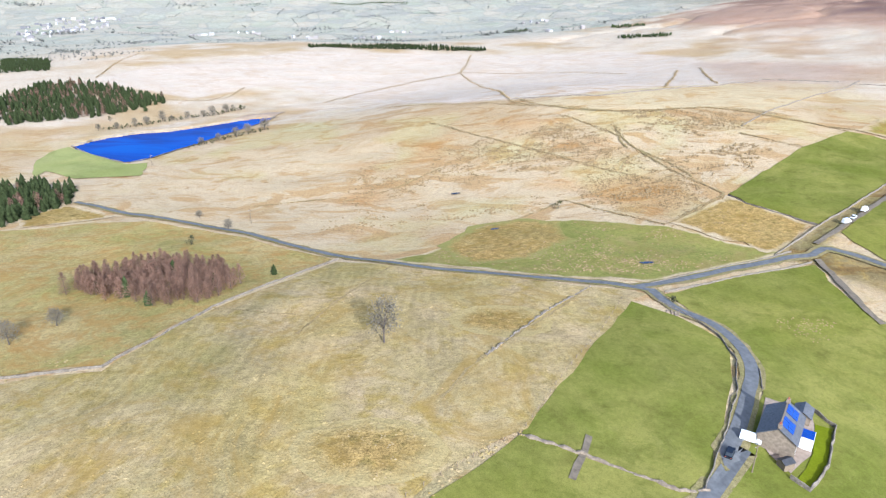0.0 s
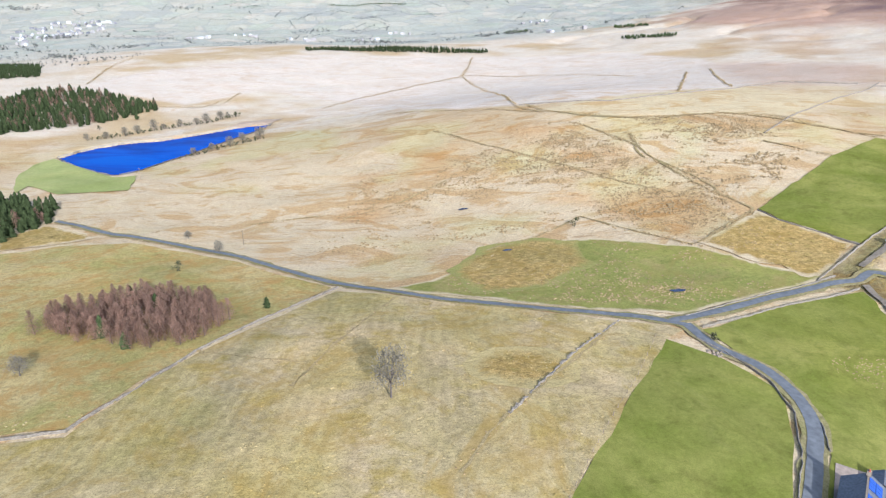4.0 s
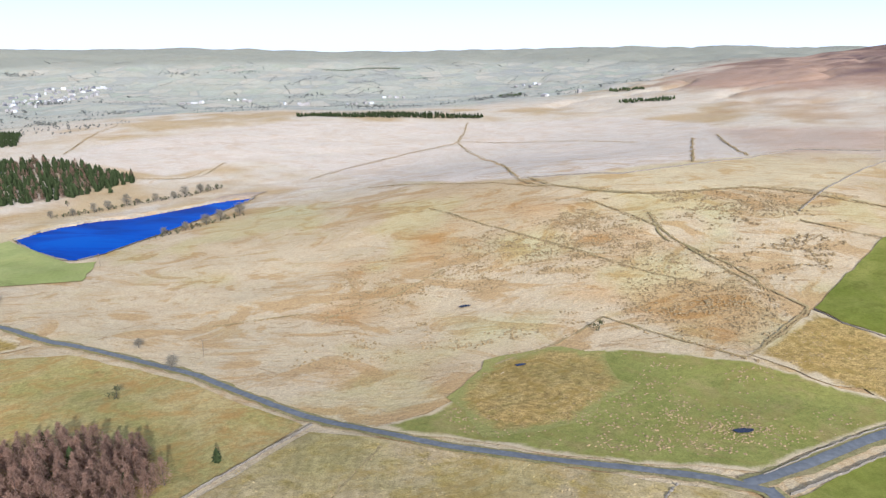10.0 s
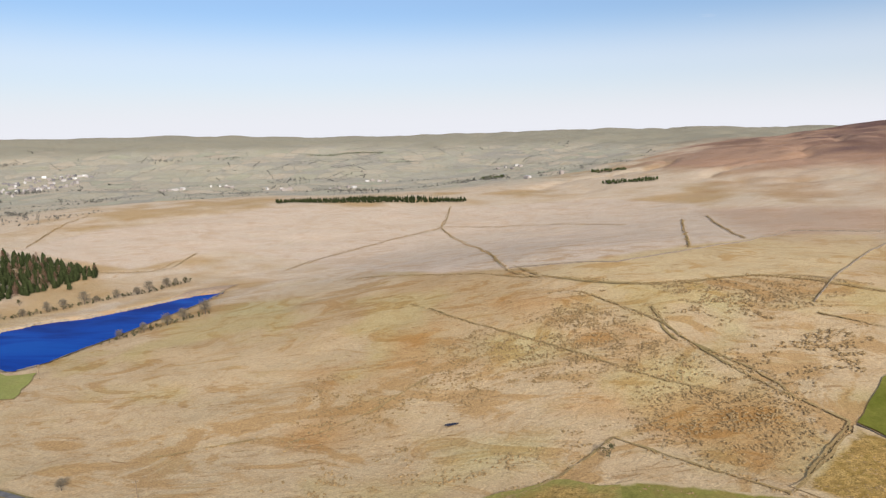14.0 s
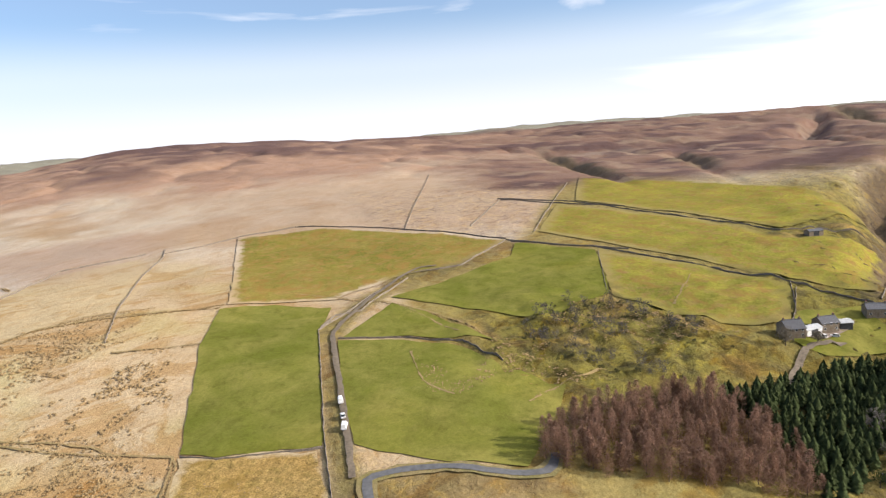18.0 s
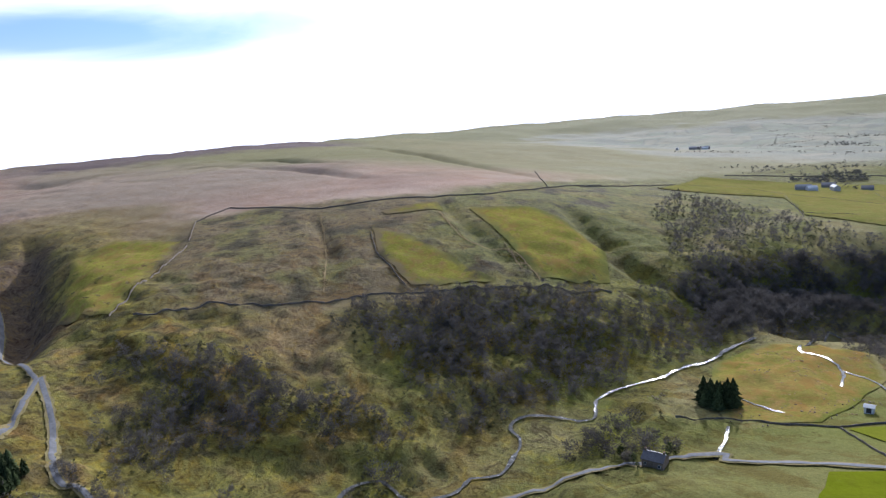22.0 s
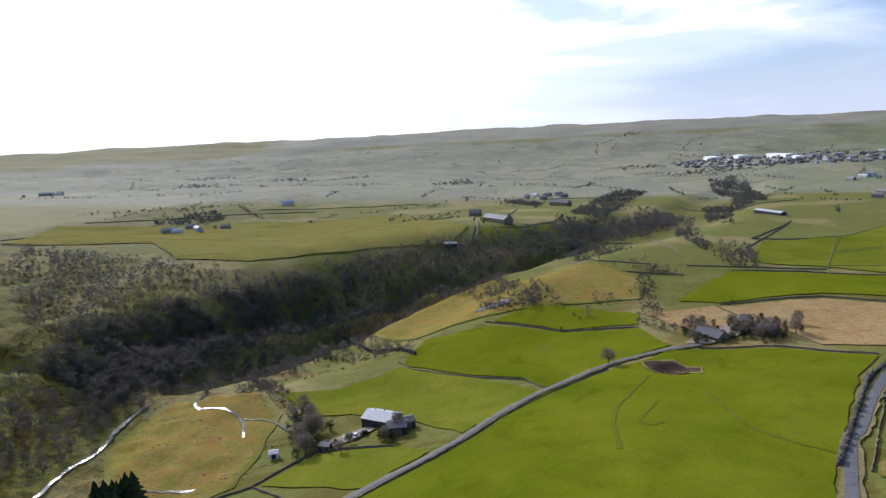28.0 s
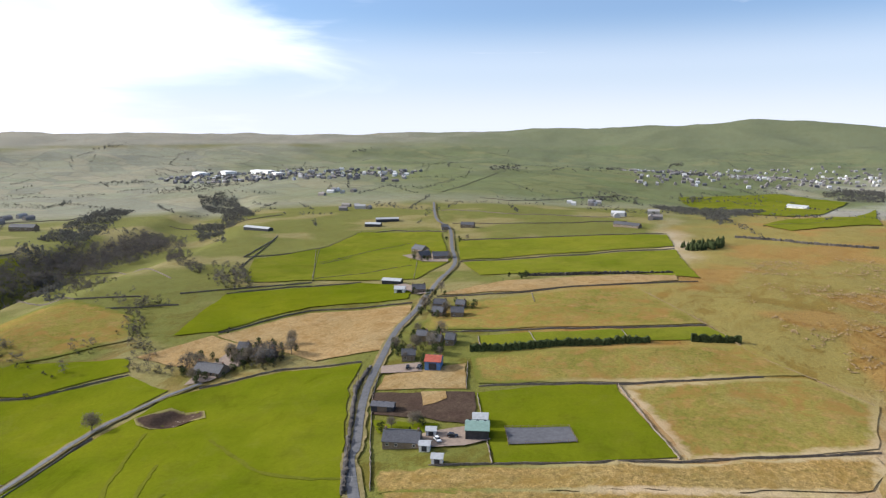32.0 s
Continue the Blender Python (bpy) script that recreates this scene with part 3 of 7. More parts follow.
def land(x, y):
    """Height of the ground."""
    x, y = np.asarray(x, float), np.asarray(y, float)
    z = broad(x, y)
    r = np.hypot(x - 20, y - 110)
    z = z + 0.7 * waves(x, y, 3, 45) + np.clip((r - 500) / 2500, 0, 1) * 12 * waves(x, y, 5, 420, 5)
    d, v = to_line(x, y, VALLEY)
    hum = np.exp(-(d / 170) ** 2) * np.clip((x - 60) / 120, 0, 1) * np.clip((d - 8) / 25, 0, 1)
    hum = np.maximum(hum, np.exp(-(np.hypot(x - 312, y - 218) / 78) ** 4) * 0.9)
    z = z + hum * (3.0 * waves(x, y, 8, 60, 3) + 4.2 * np.abs(waves(x, y, 9, 30, 2)) + 3.0 * np.abs(waves(x, y, 10, 13, 2)) - 2.4)
    for line in RAVINES:
        e, dep = to_line(x, y, line)
        e = np.abs(e + np.clip(dep, 0, 8) * 0.5 * waves(x, y, 12, 40, 2))
        z = z - dep * np.exp(-(e / (6 + 0.62 * dep)) ** 1.7)
    # drainage runnels branching over the high moor
    moor = np.clip((r - 950) / 350, 0, 1) * np.clip((x + 100) / 500, 0, 1) * np.clip((y + 700) / 300, 0, 1)
    z = z - moor * (11.0 * np.clip(1 - 1.9 * np.abs(waves(x, y, 14, 300, 2)), 0, 1) ** 5 + 6.0 * np.clip(1 - 1.9 * np.abs(waves(x, y, 15, 130, 2)), 0, 1) ** 5)
    # small quarried hollow in the southern pasture
    z = z - 3.2 * np.exp(-(np.hypot(x + 125, (y + 205) * 1.1) / 9) ** 4)
    # rounded heather summit in the north-east, with lower country behind it
    z = z + 15 * np.exp(-(np.hypot(x - 1500, y - 1845) / 300) ** 2)
    az = np.degrees(np.arctan2(x - 20, y - 110)) % 360
    z = z - 26 * np.clip((r - 3000) / 900, 0, 1) * (np.exp(-((az - 55) / 11) ** 4) + 0.8 * np.exp(-(((az + 180) % 360 - 178) / 12) ** 4))
    # flat-topped hill on the western skyline
    z = z + 34 * np.exp(-(np.hypot(x + 4525, (y + 602) * 0.85) / 290) ** 4) + 16 * np.exp(-(np.hypot(x + 4250, y + 1050) / 420) ** 2)
    e = poly_dist(x, y, POOL[1])
    k = np.clip(1 - e / 32, 0, 1)
    k = k * k * (3 - 2 * k)
    return z * (1 - k) + k * np.where(e < 0, POOL[0] - 1.5, POOL[0] + 0.9 + np.clip(e, 0, 10) * 0.1)


def ground_sheet():
    rings = [0.0]
    while rings[-1] < 4890:
        r = rings[-1]
        rings.append(r + (5.0 if r < 60 else 3.6 if r < 560 else 3.6 + (r - 560) * 0.0145))
    na = 760
    cx, cy = 20.0, 90.0
    R = np.array(rings[1:])
    A = np.arange(na) * 2 * math.pi / na
    X = np.concatenate([[cx], (cx + R[:, None] * np.sin(A)).ravel()])
    Y = np.concatenate([[cy], (cy + R[:, None] * np.cos(A)).ravel()])
    Z = land(X, Y)
    nr = len(R)
    i = np.arange(nr - 1)[:, None] * na + 1
    j = np.arange(na)
    j2 = (j + 1) % na
    quads = np.stack([i + j, i + na + j, i + na + j2, i + j2], -1).reshape(-1, 4)
    me = bpy.data.meshes.new("ground")
    nq = len(quads)
    tri = np.stack([np.zeros(na, int), 1 + j, 1 + j2], -1)
    me.vertices.add(len(X))
    me.vertices.foreach_set("co", np.stack([X, Y, Z], -1).ravel())
    me.loops.add(nq * 4 + na * 3)
    me.loops.foreach_set("vertex_index", np.concatenate([quads[:, ::-1].ravel(), tri[:, ::-1].ravel()]).astype(np.int32))
    me.polygons.add(nq + na)
    me.polygons.foreach_set("loop_start", np.concatenate([np.arange(nq) * 4, nq * 4 + np.arange(na) * 3]).astype(np.int32))
    me.polygons.foreach_set("use_smooth", np.ones(nq + na, bool))
    me.update(calc_edges=True)
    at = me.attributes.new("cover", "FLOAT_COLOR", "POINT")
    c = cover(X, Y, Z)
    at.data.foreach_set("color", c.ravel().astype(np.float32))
    pt = me.attributes.new("patchy", "FLOAT", "POINT")
    rr = np.hypot(X - 20, Y - 110)
    pt.data.foreach_set("value", (1.0 - 0.75 * np.clip((rr - 480) / 150, 0, 1)).astype(np.float32))
    me.attributes.new("broken", "FLOAT", "POINT").data.foreach_set("value", broken(X, Y).astype(np.float32))
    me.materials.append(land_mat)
    return tagged(new("ground", me), "open moor and valley ground of straw, rust and green grass", "ground", kind="structure")


def broken(x, y):
    """How scrubby and hummocky the turf is, 0 to 1."""
    d, v = to_line(x, y, VALLEY)
    r = np.hypot(x - 20, y - 110)
    m = np.exp(-(d / 170) ** 4) * np.clip((x - 90) / 80, 0, 1) * np.clip((1050 - r) / 250, 0, 1)
    m = np.maximum(m, np.exp(-(np.hypot(x - 312, y - 218) / 85) ** 4))
    for outline, tint, dull in HILLSIDE[1:3] + HILLSIDE[4:]:
        m = np.maximum(m, 0.8 * np.clip(0.5 - poly_dist(x, y, outline) / 30, 0, 1))
    m = np.maximum(m, 0.6 * np.clip((x - 330) / 60, 0, 1) * np.clip((y - 60) / 30, 0, 1) * np.clip((950 - r) / 120, 0, 1) * np.clip((0.9 * x + 40 - y) / 30, 0, 1))
    return m


def cover(x, y, z):
    """Plant cover of the open ground, as base colour: moor grass, heather, valley grass, farmland. Distance haze and
    some shade are painted in.
    """
    dx, dy = x - 20, y - 110
    r, a = np.hypot(dx, dy), np.degrees(np.arctan2(dx, dy)) % 360
    wob = waves(x, y, 21, 300, 4)
    wob2 = waves(x, y, 22, 90, 3)

    def soft(v, lo, hi):
        return np.clip((v - lo) / (hi - lo), 0, 1)[..., None]

    def put(base, col, w):
        return base * (1 - w) + np.array(col) * w
    c = np.zeros((len(x), 3)) + np.array((0.50, 0.415, 0.31))           # straw moor grass
    c = put(c, (0.455, 0.353, 0.215), soft(-r + 90 * wob, -560, -380))
    c = put(c, (0.41, 0.30, 0.165), soft(wob + wob2, 0.0, 0.8))
    c = put(c, (0.42, 0.335, 0.17), soft(waves(x, y, 23, 70, 4) + 0.5 * wob, 0.25, 0.75) * soft(-r, -620, -420))
    for sort, outline in MOOR_PATCHES:
        e = poly_dist(x, y, outline)
        w = soft(-e + (2 if sort in ("pink", "beige") else 9) * wob2, -40 if sort == "heath" else -3, 3 if sort in ("pink", "heath", "beige") else 12)
        c = put(c, PATCH_COLOUR[sort], w * (1.0 if sort in ("pink", "heath", "beige") else 0.8))
    # heather and bilberry on the high hill and its flanks
    hill = soft(z + 14 * wob + 8 * wob2, 20, 46) * soft(r, 520, 760)
    c = put(c, (0.35, 0.23, 0.16), hill)
    c = put(c, (0.17, 0.105, 0.08), hill * soft(waves(x, y, 27, 160, 5), 0.0, 0.55) * soft(z, 40, 70))
    c = put(c, (0.135, 0.085, 0.075), soft(z + 18 * wob + 14 * wob2, 66, 96) * soft(r, 800, 1100) * soft(-r, -2700, -2200))
    c = put(c, (0.40, 0.295, 0.20), soft(a + 8 * wob2, 30, 42) * soft(-a, -80, -66) * soft(r + 50 * wob, 470, 620) * soft(-r, -1500, -1200) * (1 - hill) * 0.85)
    # dark heather on the eastern moor between the cloughs
    east = soft(a + 6 * wob, 56, 68) * soft(-a + 6 * wob, -104, -97) * soft(r + 60 * wob, 790, 900)
    c = put(c, (0.215, 0.135, 0.10), east)
    c = put(c, (0.115, 0.07, 0.062), east * soft(waves(x, y, 28, 190, 4) + 0.4 * wob2, -0.1, 0.35))
    c = put(c, (0.30, 0.215, 0.15), east * soft(waves(x, y, 30, 70, 4), 0.35, 0.6) * 0.7)
    c = put(c, (0.275, 0.215, 0.15), soft(a + 4 * wob, 98, 108) * soft(-a + 4 * wob, -140, -126) * soft(r + 60 * wob, 700, 900))
    # distant ground greyed and paled in its colour to imitate haze
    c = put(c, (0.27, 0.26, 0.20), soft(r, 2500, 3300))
    c = put(c, (0.28, 0.225, 0.085), soft(x + 10 * wob, 150, 165) * soft(-x, -900, -760) * soft(y, 60, 90) * soft(-(y - np.where(x < 480, 0.9 * x + 60, 342 + 0.2 * (x - 498))) + 6 * wob2, 0, 14))
    # valley sides near the stream
    d, v = to_line(x, y, VALLEY)
    vs = soft(-d + 40 * wob2, -190, -110) * soft(-r, -950, -620) * soft(x, -250, -100)
    vs = np.maximum(vs, np.exp(-(np.hypot(x - 312, y - 218) / 88) ** 4)[..., None])
    c = put(c, (0.225, 0.17, 0.085), soft(-d + 60 * wob, -430, -330) * soft(x, 180, 300) * soft(-y, -60, 20) * soft(-z - 12 * wob, -44, -36))
    c = put(c, (0.21, 0.182, 0.046), vs)
    c = put(c, (0.26, 0.19, 0.07), vs * soft(waves(x, y, 29, 38, 4), 0.15, 0.6))
    # dark mottling: low scrub, and the shadows of hummocks painted in with it
    c = put(c, (0.085, 0.075, 0.034), vs * soft(-waves(x, y, 31, 11, 4), 0.1, 0.45) * 0.85)
    c = put(c, (0.23, 0.205, 0.05), vs * soft(waves(x, y, 32, 17, 3), 0.3, 0.6) * 0.8)
    for line in RAVINES[:5]:
        e, dep = to_line(x, y, line)
        c = put(c, (0.14, 0.105, 0.065), soft(-e + 12 * wob2, -34, -16) * soft(dep, 6, 14))
    # brown and olive grass of the enclosed hillside over the gorge
    for n, (outline, tint, dull) in enumerate(HILLSIDE):
        e = poly_dist(x, y, outline)
        w = soft(-e + (3 if n == 1 else 14) * wob2, -12 if n != 1 else -3, 12 if n != 1 else 3)
        c = put(c, tint, w)
        c = put(c, dull, w * soft(waves(x, y, 37, 60, 4), 0.05, 0.5))
        c = put(c, (0.10, 0.085, 0.045), w * soft(-waves(x, y, 38, 34, 4), 0.25, 0.6) * (0.3 if n < 2 else 1.0))
    # enclosed country to the south and west
    south = soft(-(y - 0.25 * x + 25 * wob), -30, 20) * soft(-x + 60 * wob2, -330 - 0, -180) * soft(-z, -30, -15)
    c = put(c, (0.15, 0.155, 0.032), south)
    c = put(c, (0.24, 0.21, 0.08), south * soft(waves(x, y, 33, 120, 4), 0.1, 0.5))
    west = soft(-x + 60 * wob, 235, 320) * soft(y + 40 * wob2, -180, -100) * soft(-y, -260, -160) * soft(-r, -1500, -1100)
    c = put(c, (0.265, 0.215, 0.06), west)
    c = put(c, (0.30, 0.19, 0.055), west * soft(waves(x, y, 35, 90, 4), 0.1, 0.5))
    c = put(c, (0.155, 0.15, 0.04), soft(-np.hypot(x - 70, y + 15) + 10 * wob2, -150, -120))
    c = put(c, (0.19, 0.182, 0.065), soft(-y + 80 * wob, 380, 700) * soft(r, 700, 1000) * soft(x, 150, 350) * 0.85)
    # low farmland far off, haze painted in as pale grey, less of it to the west
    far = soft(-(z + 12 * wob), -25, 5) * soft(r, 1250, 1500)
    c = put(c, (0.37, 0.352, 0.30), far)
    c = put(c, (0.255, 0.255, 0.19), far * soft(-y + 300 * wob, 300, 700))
    c = put(c, (0.165, 0.185, 0.085), far * soft(-y + 300 * wob, -200, 300) * soft(a + 5 * wob, 212, 232))
    c = put(c, (0.16, 0.18, 0.10), soft(r, 2500, 3300) * soft(a + 5 * wob, 222, 240) * soft(-a, -300, -285))
    # south-eastern hill: shade of its north-facing slope painted in as dark brown
    c = put(c, (0.135, 0.10, 0.088), soft(a + 2 * wob, 103, 108) * soft(-a + 2 * wob, -133, -128) * soft(r + 60 * wob2, 1750, 1900) * soft(-r, -2550, -2400))
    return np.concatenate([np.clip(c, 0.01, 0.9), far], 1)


ground_sheet()

# ---- builders ----
from mathutils.geometry import delaunay_2d_cdt


def mesh_ob(name, verts, faces, mat, parent=None, label="", smooth=False):
    me = bpy.data.meshes.new(name)
    me.from_pydata([tuple(v) for v in verts], [], faces)
    if smooth:
        me.polygons.foreach_set("use_smooth", [True] * len(me.polygons))
    me.materials.append(mat)
    me.update()
    ob = new(name, me)
    if parent is not None:
        ob.parent = parent
    if label:
        ob["label"] = label
    return ob


def part(name, bm, material, parent, label=""):
    me = bpy.data.meshes.new(name)
    bm.to_mesh(me)
    bm.free()
    me.materials.append(material)
    ob = new(name, me)
    ob.parent = parent
    if label:
        ob["label"] = label
    return ob


def lift(x, y, base, slope):
    """Ground height plus a small layer thickness that grows with distance from the middle of the plan."""
    return land(x, y) + base + slope * np.hypot(np.asarray(x) - 20, np.asarray(y) - 90)


def resample(pts, step, closed=False):
    """Points along a smooth line through pts."""
    p = [Vector(q) for q in pts]
    out = []
    n = len(p)
    for i in range(n if closed else n - 1):
        if closed:
            a, b_, c, d = p[i - 1], p[i], p[(i + 1) % n], p[(i + 2) % n]
        else:
            b_, c = p[i], p[i + 1]
            a = p[i - 1] if i else b_ * 2 - c
            d = p[i + 2] if i + 2 < n else c * 2 - b_
        k = max(1, int((c - b_).length / step))
        for s in range(k):
            t = s / k
            out.append(0.5 * ((2 * b_) + (c - a) * t + (2 * a - 5 * b_ + 4 * c - d) * t * t + (3 * b_ - a - 3 * c + d) * t ** 3))
    if not closed:
        out.append(p[-1])
    return out


def across(line):
    res = []
    for i, q in enumerate(line):
        d = line[min(i + 1, len(line) - 1)] - line[max(i - 1, 0)]
        d = d.normalized() if d.length > 1e-6 else Vector((1, 0))
        res.append(Vector((-d.y, d.x)))
    return res


def straight(pts, step):
    out = []
    for a, b_ in zip(pts, pts[1:]):
        a, b_ = Vector(a), Vector(b_)
        k = max(1, int((b_ - a).length / step))
        out += [a.lerp(b_, s / k) for s in range(k)]
    return out + [Vector(pts[-1])]


def drape(name, poly, mat, base=0.12, slope=0.0010, jag=1.2, step=None, label="", seed=1, soft=0.0, beneath=None):
    """A patch of ground cover laid over the land inside an outline."""
    rng = random.Random(seed + len(poly))
    edge = straight(list(poly) + [poly[0]], 7.0)[:-1]
    cx, cy = sum(p[0] for p in poly) / len(poly), sum(p[1] for p in poly) / len(poly)
    far = math.hypot(cx - 20, cy - 90)
    area = abs(sum(a[0] * b_[1] - b_[0] * a[1] for a, b_ in zip(poly, poly[1:] + poly[:1]))) / 2
    step = step or max(4.0, min(40.0, math.sqrt(area / 5000)), far * 0.010)
    edge = [Vector((e.x + rng.uniform(-jag, jag) * 0.6, e.y + rng.uniform(-jag, jag) * 0.6)) for e in edge]
    xs, ys = [e.x for e in edge], [e.y for e in edge]
    gx, gy = np.meshgrid(np.arange(min(xs), max(xs), step), np.arange(min(ys), max(ys), step))
    gx, gy = gx.ravel() + 0.13, gy.ravel() + 0.17
    ok = poly_dist(gx, gy, [(e.x, e.y) for e in edge][::1]) < -step * 0.35
    pts = edge + [Vector((x, y)) for x, y in zip(gx[ok], gy[ok])]
    n = len(edge)
    v, _, f, *_ = delaunay_2d_cdt(pts, [], [list(range(n))], 1, 1e-4)
    X, Y = np.array([q.x for q in v]), np.array([q.y for q in v])
    Z = lift(X, Y, base, slope)
    ob = mesh_ob(name, list(zip(X, Y, Z)), [list(t) for t in f], mat, smooth=True)
    if soft:
        into = -poly_dist(X, Y, list(poly))
        ob.data.attributes.new("bare", "FLOAT", "POINT").data.foreach_set("value", np.clip(0.75 - 0.75 * into / soft, 0, 0.75).astype(np.float32))
        under = cover(X, Y, Z)
        if beneath:
            under[:, :3] = beneath
        under[:, 3] = 1
        ob.data.attributes.new("under", "FLOAT_COLOR", "POINT").data.foreach_set("color", under.ravel().astype(np.float32))
    return tagged(ob, label, "", kind="structure")


def strip(name, pts, width, mat, base, slope, cols=3, jag=0.0, label="", seed=3, crown=0.0):
    """A ribbon laid along a line on the land: road, track, verge or stream."""
    rng = random.Random(seed)
    line = resample(pts, 3.5)
    side = across(line)
    verts, faces = [], []
    for q, s in zip(line, side):
        w1, w2 = width / 2 + rng.uniform(-jag, jag), width / 2 + rng.uniform(-jag, jag)
        for k in range(cols):
            u = k / (cols - 1)
            o = -w1 + u * (w1 + w2)
            verts.append((q.x + s.x * o, q.y + s.y * o, crown * (1 - (2 * u - 1) ** 2)))
    V = np.array(verts)
    V[:, 2] += lift(V[:, 0], V[:, 1], base, slope)
    for i in range(len(line) - 1):
        for k in range(cols - 1):
            a = i * cols + k
            faces.append((a, a + 1, a + cols + 1, a + cols)[::-1])
    ob = mesh_ob(name, V, faces, mat, smooth=True)
    return tagged(ob, label, "", kind="structure")


def bank(name, pts, width, height, mat, label, category, kind="", jit=0.15, step=2.2, seed=5, wander=0.25, lean=0.62, gap=0.0):
    """A long raised thing of uneven height along a line: a dry stone wall, a row of rushes, a hedge."""
    rng = random.Random(seed + int(abs(pts[0][0] * 7 + pts[0][1] * 3)))
    line = straight(pts, step)
    side = across(line)
    verts, faces = [], []
    m = 5
    run = 0
    for q, s in zip(line, side):
        o = rng.uniform(-wander, wander)
        h = height * (1 + rng.uniform(-jit, jit))
        if gap and rng.random() < gap:
            h *= 0.25
        w = width / 2 * (1 + rng.uniform(-jit, jit))
        bx, by = q.x + s.x * o, q.y + s.y * o
        for u, z in ((-1, -0.5), (-lean, h * rng.uniform(0.8, 1)), (0, h), (lean, h * rng.uniform(0.8, 1)), (1, -0.5)):
            verts.append((bx + s.x * u * w, by + s.y * u * w, z))
    V = np.array(verts)
    V[:, 2] += lift(V[:, 0], V[:, 1], 0.1, 0.0005)
    for i in range(len(line) - 1):
        for k in range(m - 1):
            a = i * m + k
            faces.append((a + m, a + m + 1, a + 1, a))
    faces.append(tuple(range(m)))
    faces.append(tuple(range(len(V) - 1, len(V) - m - 1, -1)))
    ob = mesh_ob(name, V, faces, mat)
    return tagged(ob, label, category, kind=kind)


def box_bm(bm, x0, y0, z0, x1, y1, z1):
    r = bmesh.ops.create_cube(bm, size=1)
    for v in r["verts"]:
        v.co = Vector((x0 if v.co.x < 0 else x1, y0 if v.co.y < 0 else y1, z0 if v.co.z < 0 else z1))
    return r["verts"]


def boxes(name, dims, mat, parent, label=""):
    bm = bmesh.new()
    for d in dims:
        box_bm(bm, *d)
    return part(name, bm, mat, parent, label)


def gable(name, l, w, e, r, mat, parent, deep=1.5, label=""):
    """Gabled walls as one block, from below ground up to the roof's underside."""
    a, b_ = l / 2, w / 2
    v = [(-a, -b_, -deep), (a, -b_, -deep), (a, b_, -deep), (-a, b_, -deep), (-a, -b_, e), (a, -b_, e), (a, b_, e), (-a, b_, e), (-a, 0, e + r), (a, 0, e + r)]
    f = [(3, 2, 1, 0), (0, 1, 5, 4), (2, 3, 7, 6), (1, 2, 6, 9, 5), (3, 0, 4, 8, 7), (4, 5, 9, 8), (7, 8, 9, 6)]
    return mesh_ob(name, v, f, mat, parent, label)


def roof_slab(name, l, w, e, r, mat, parent, side, over=0.35, th=0.18, label=""):
    """One pitched side of a roof, with thickness and overhang."""
    a, b_ = l / 2 + over, w / 2 + over
    drop = r / (w / 2) * over
    s = side
    v = [(-a, 0, e + r + 0.02), (a, 0, e + r + 0.02), (a, s * b_, e - drop + 0.02), (-a, s * b_, e - drop + 0.02)]
    v += [(x, y, z + th) for x, y, z in v]
    f = [(0, 1, 2, 3), (7, 6, 5, 4), (0, 4, 5, 1), (1, 5, 6, 2), (2, 6, 7, 3), (3, 7, 4, 0)]
    if s > 0:
        f = [q[::-1] for q in f]
    return mesh_ob(name, v, f, mat, parent, label)


def seat(x, y, l, w, rot):
    """Lowest ground under a footprint."""
    c, s = math.cos(radians(rot)), math.sin(radians(rot))
    px = [x + c * u * l / 2 - s * v * w / 2 for u in (-1, 0, 1) for v in (-1, 0, 1)]
    py = [y + s * u * l / 2 + c * v * w / 2 for u in (-1, 0, 1) for v in (-1, 0, 1)]
    return float(np.mean(lift(np.array(px), np.array(py), 0.15, 0.0008)))


WALLS = {"stone": (ashlar, slate), "white": (white_paint, metal_grey), "dark": (metal_dark, slate), "grey": (metal_dark, metal_grey), "green": (metal_dark, metal_green), "red": (metal_blue, metal_red)}
SAY = {"stone": "sandstone %s with a stone-slate roof", "white": "pale %s with a light sheet roof", "dark": "dark boarded %s with a slate roof", "grey": "large %s with a grey sheet-metal roof", "green": "%s with dark cladding and a green sheet roof", "red": "blue-walled %s with a half red, half pale roof"}
KIND = {"house": "house", "bungalow": "bungalow", "farm": "farmhouse", "barn": "barn", "metalshed": "agricultural_shed", "shed": "shed", "stable": "stable", "redbarn": "barn"}


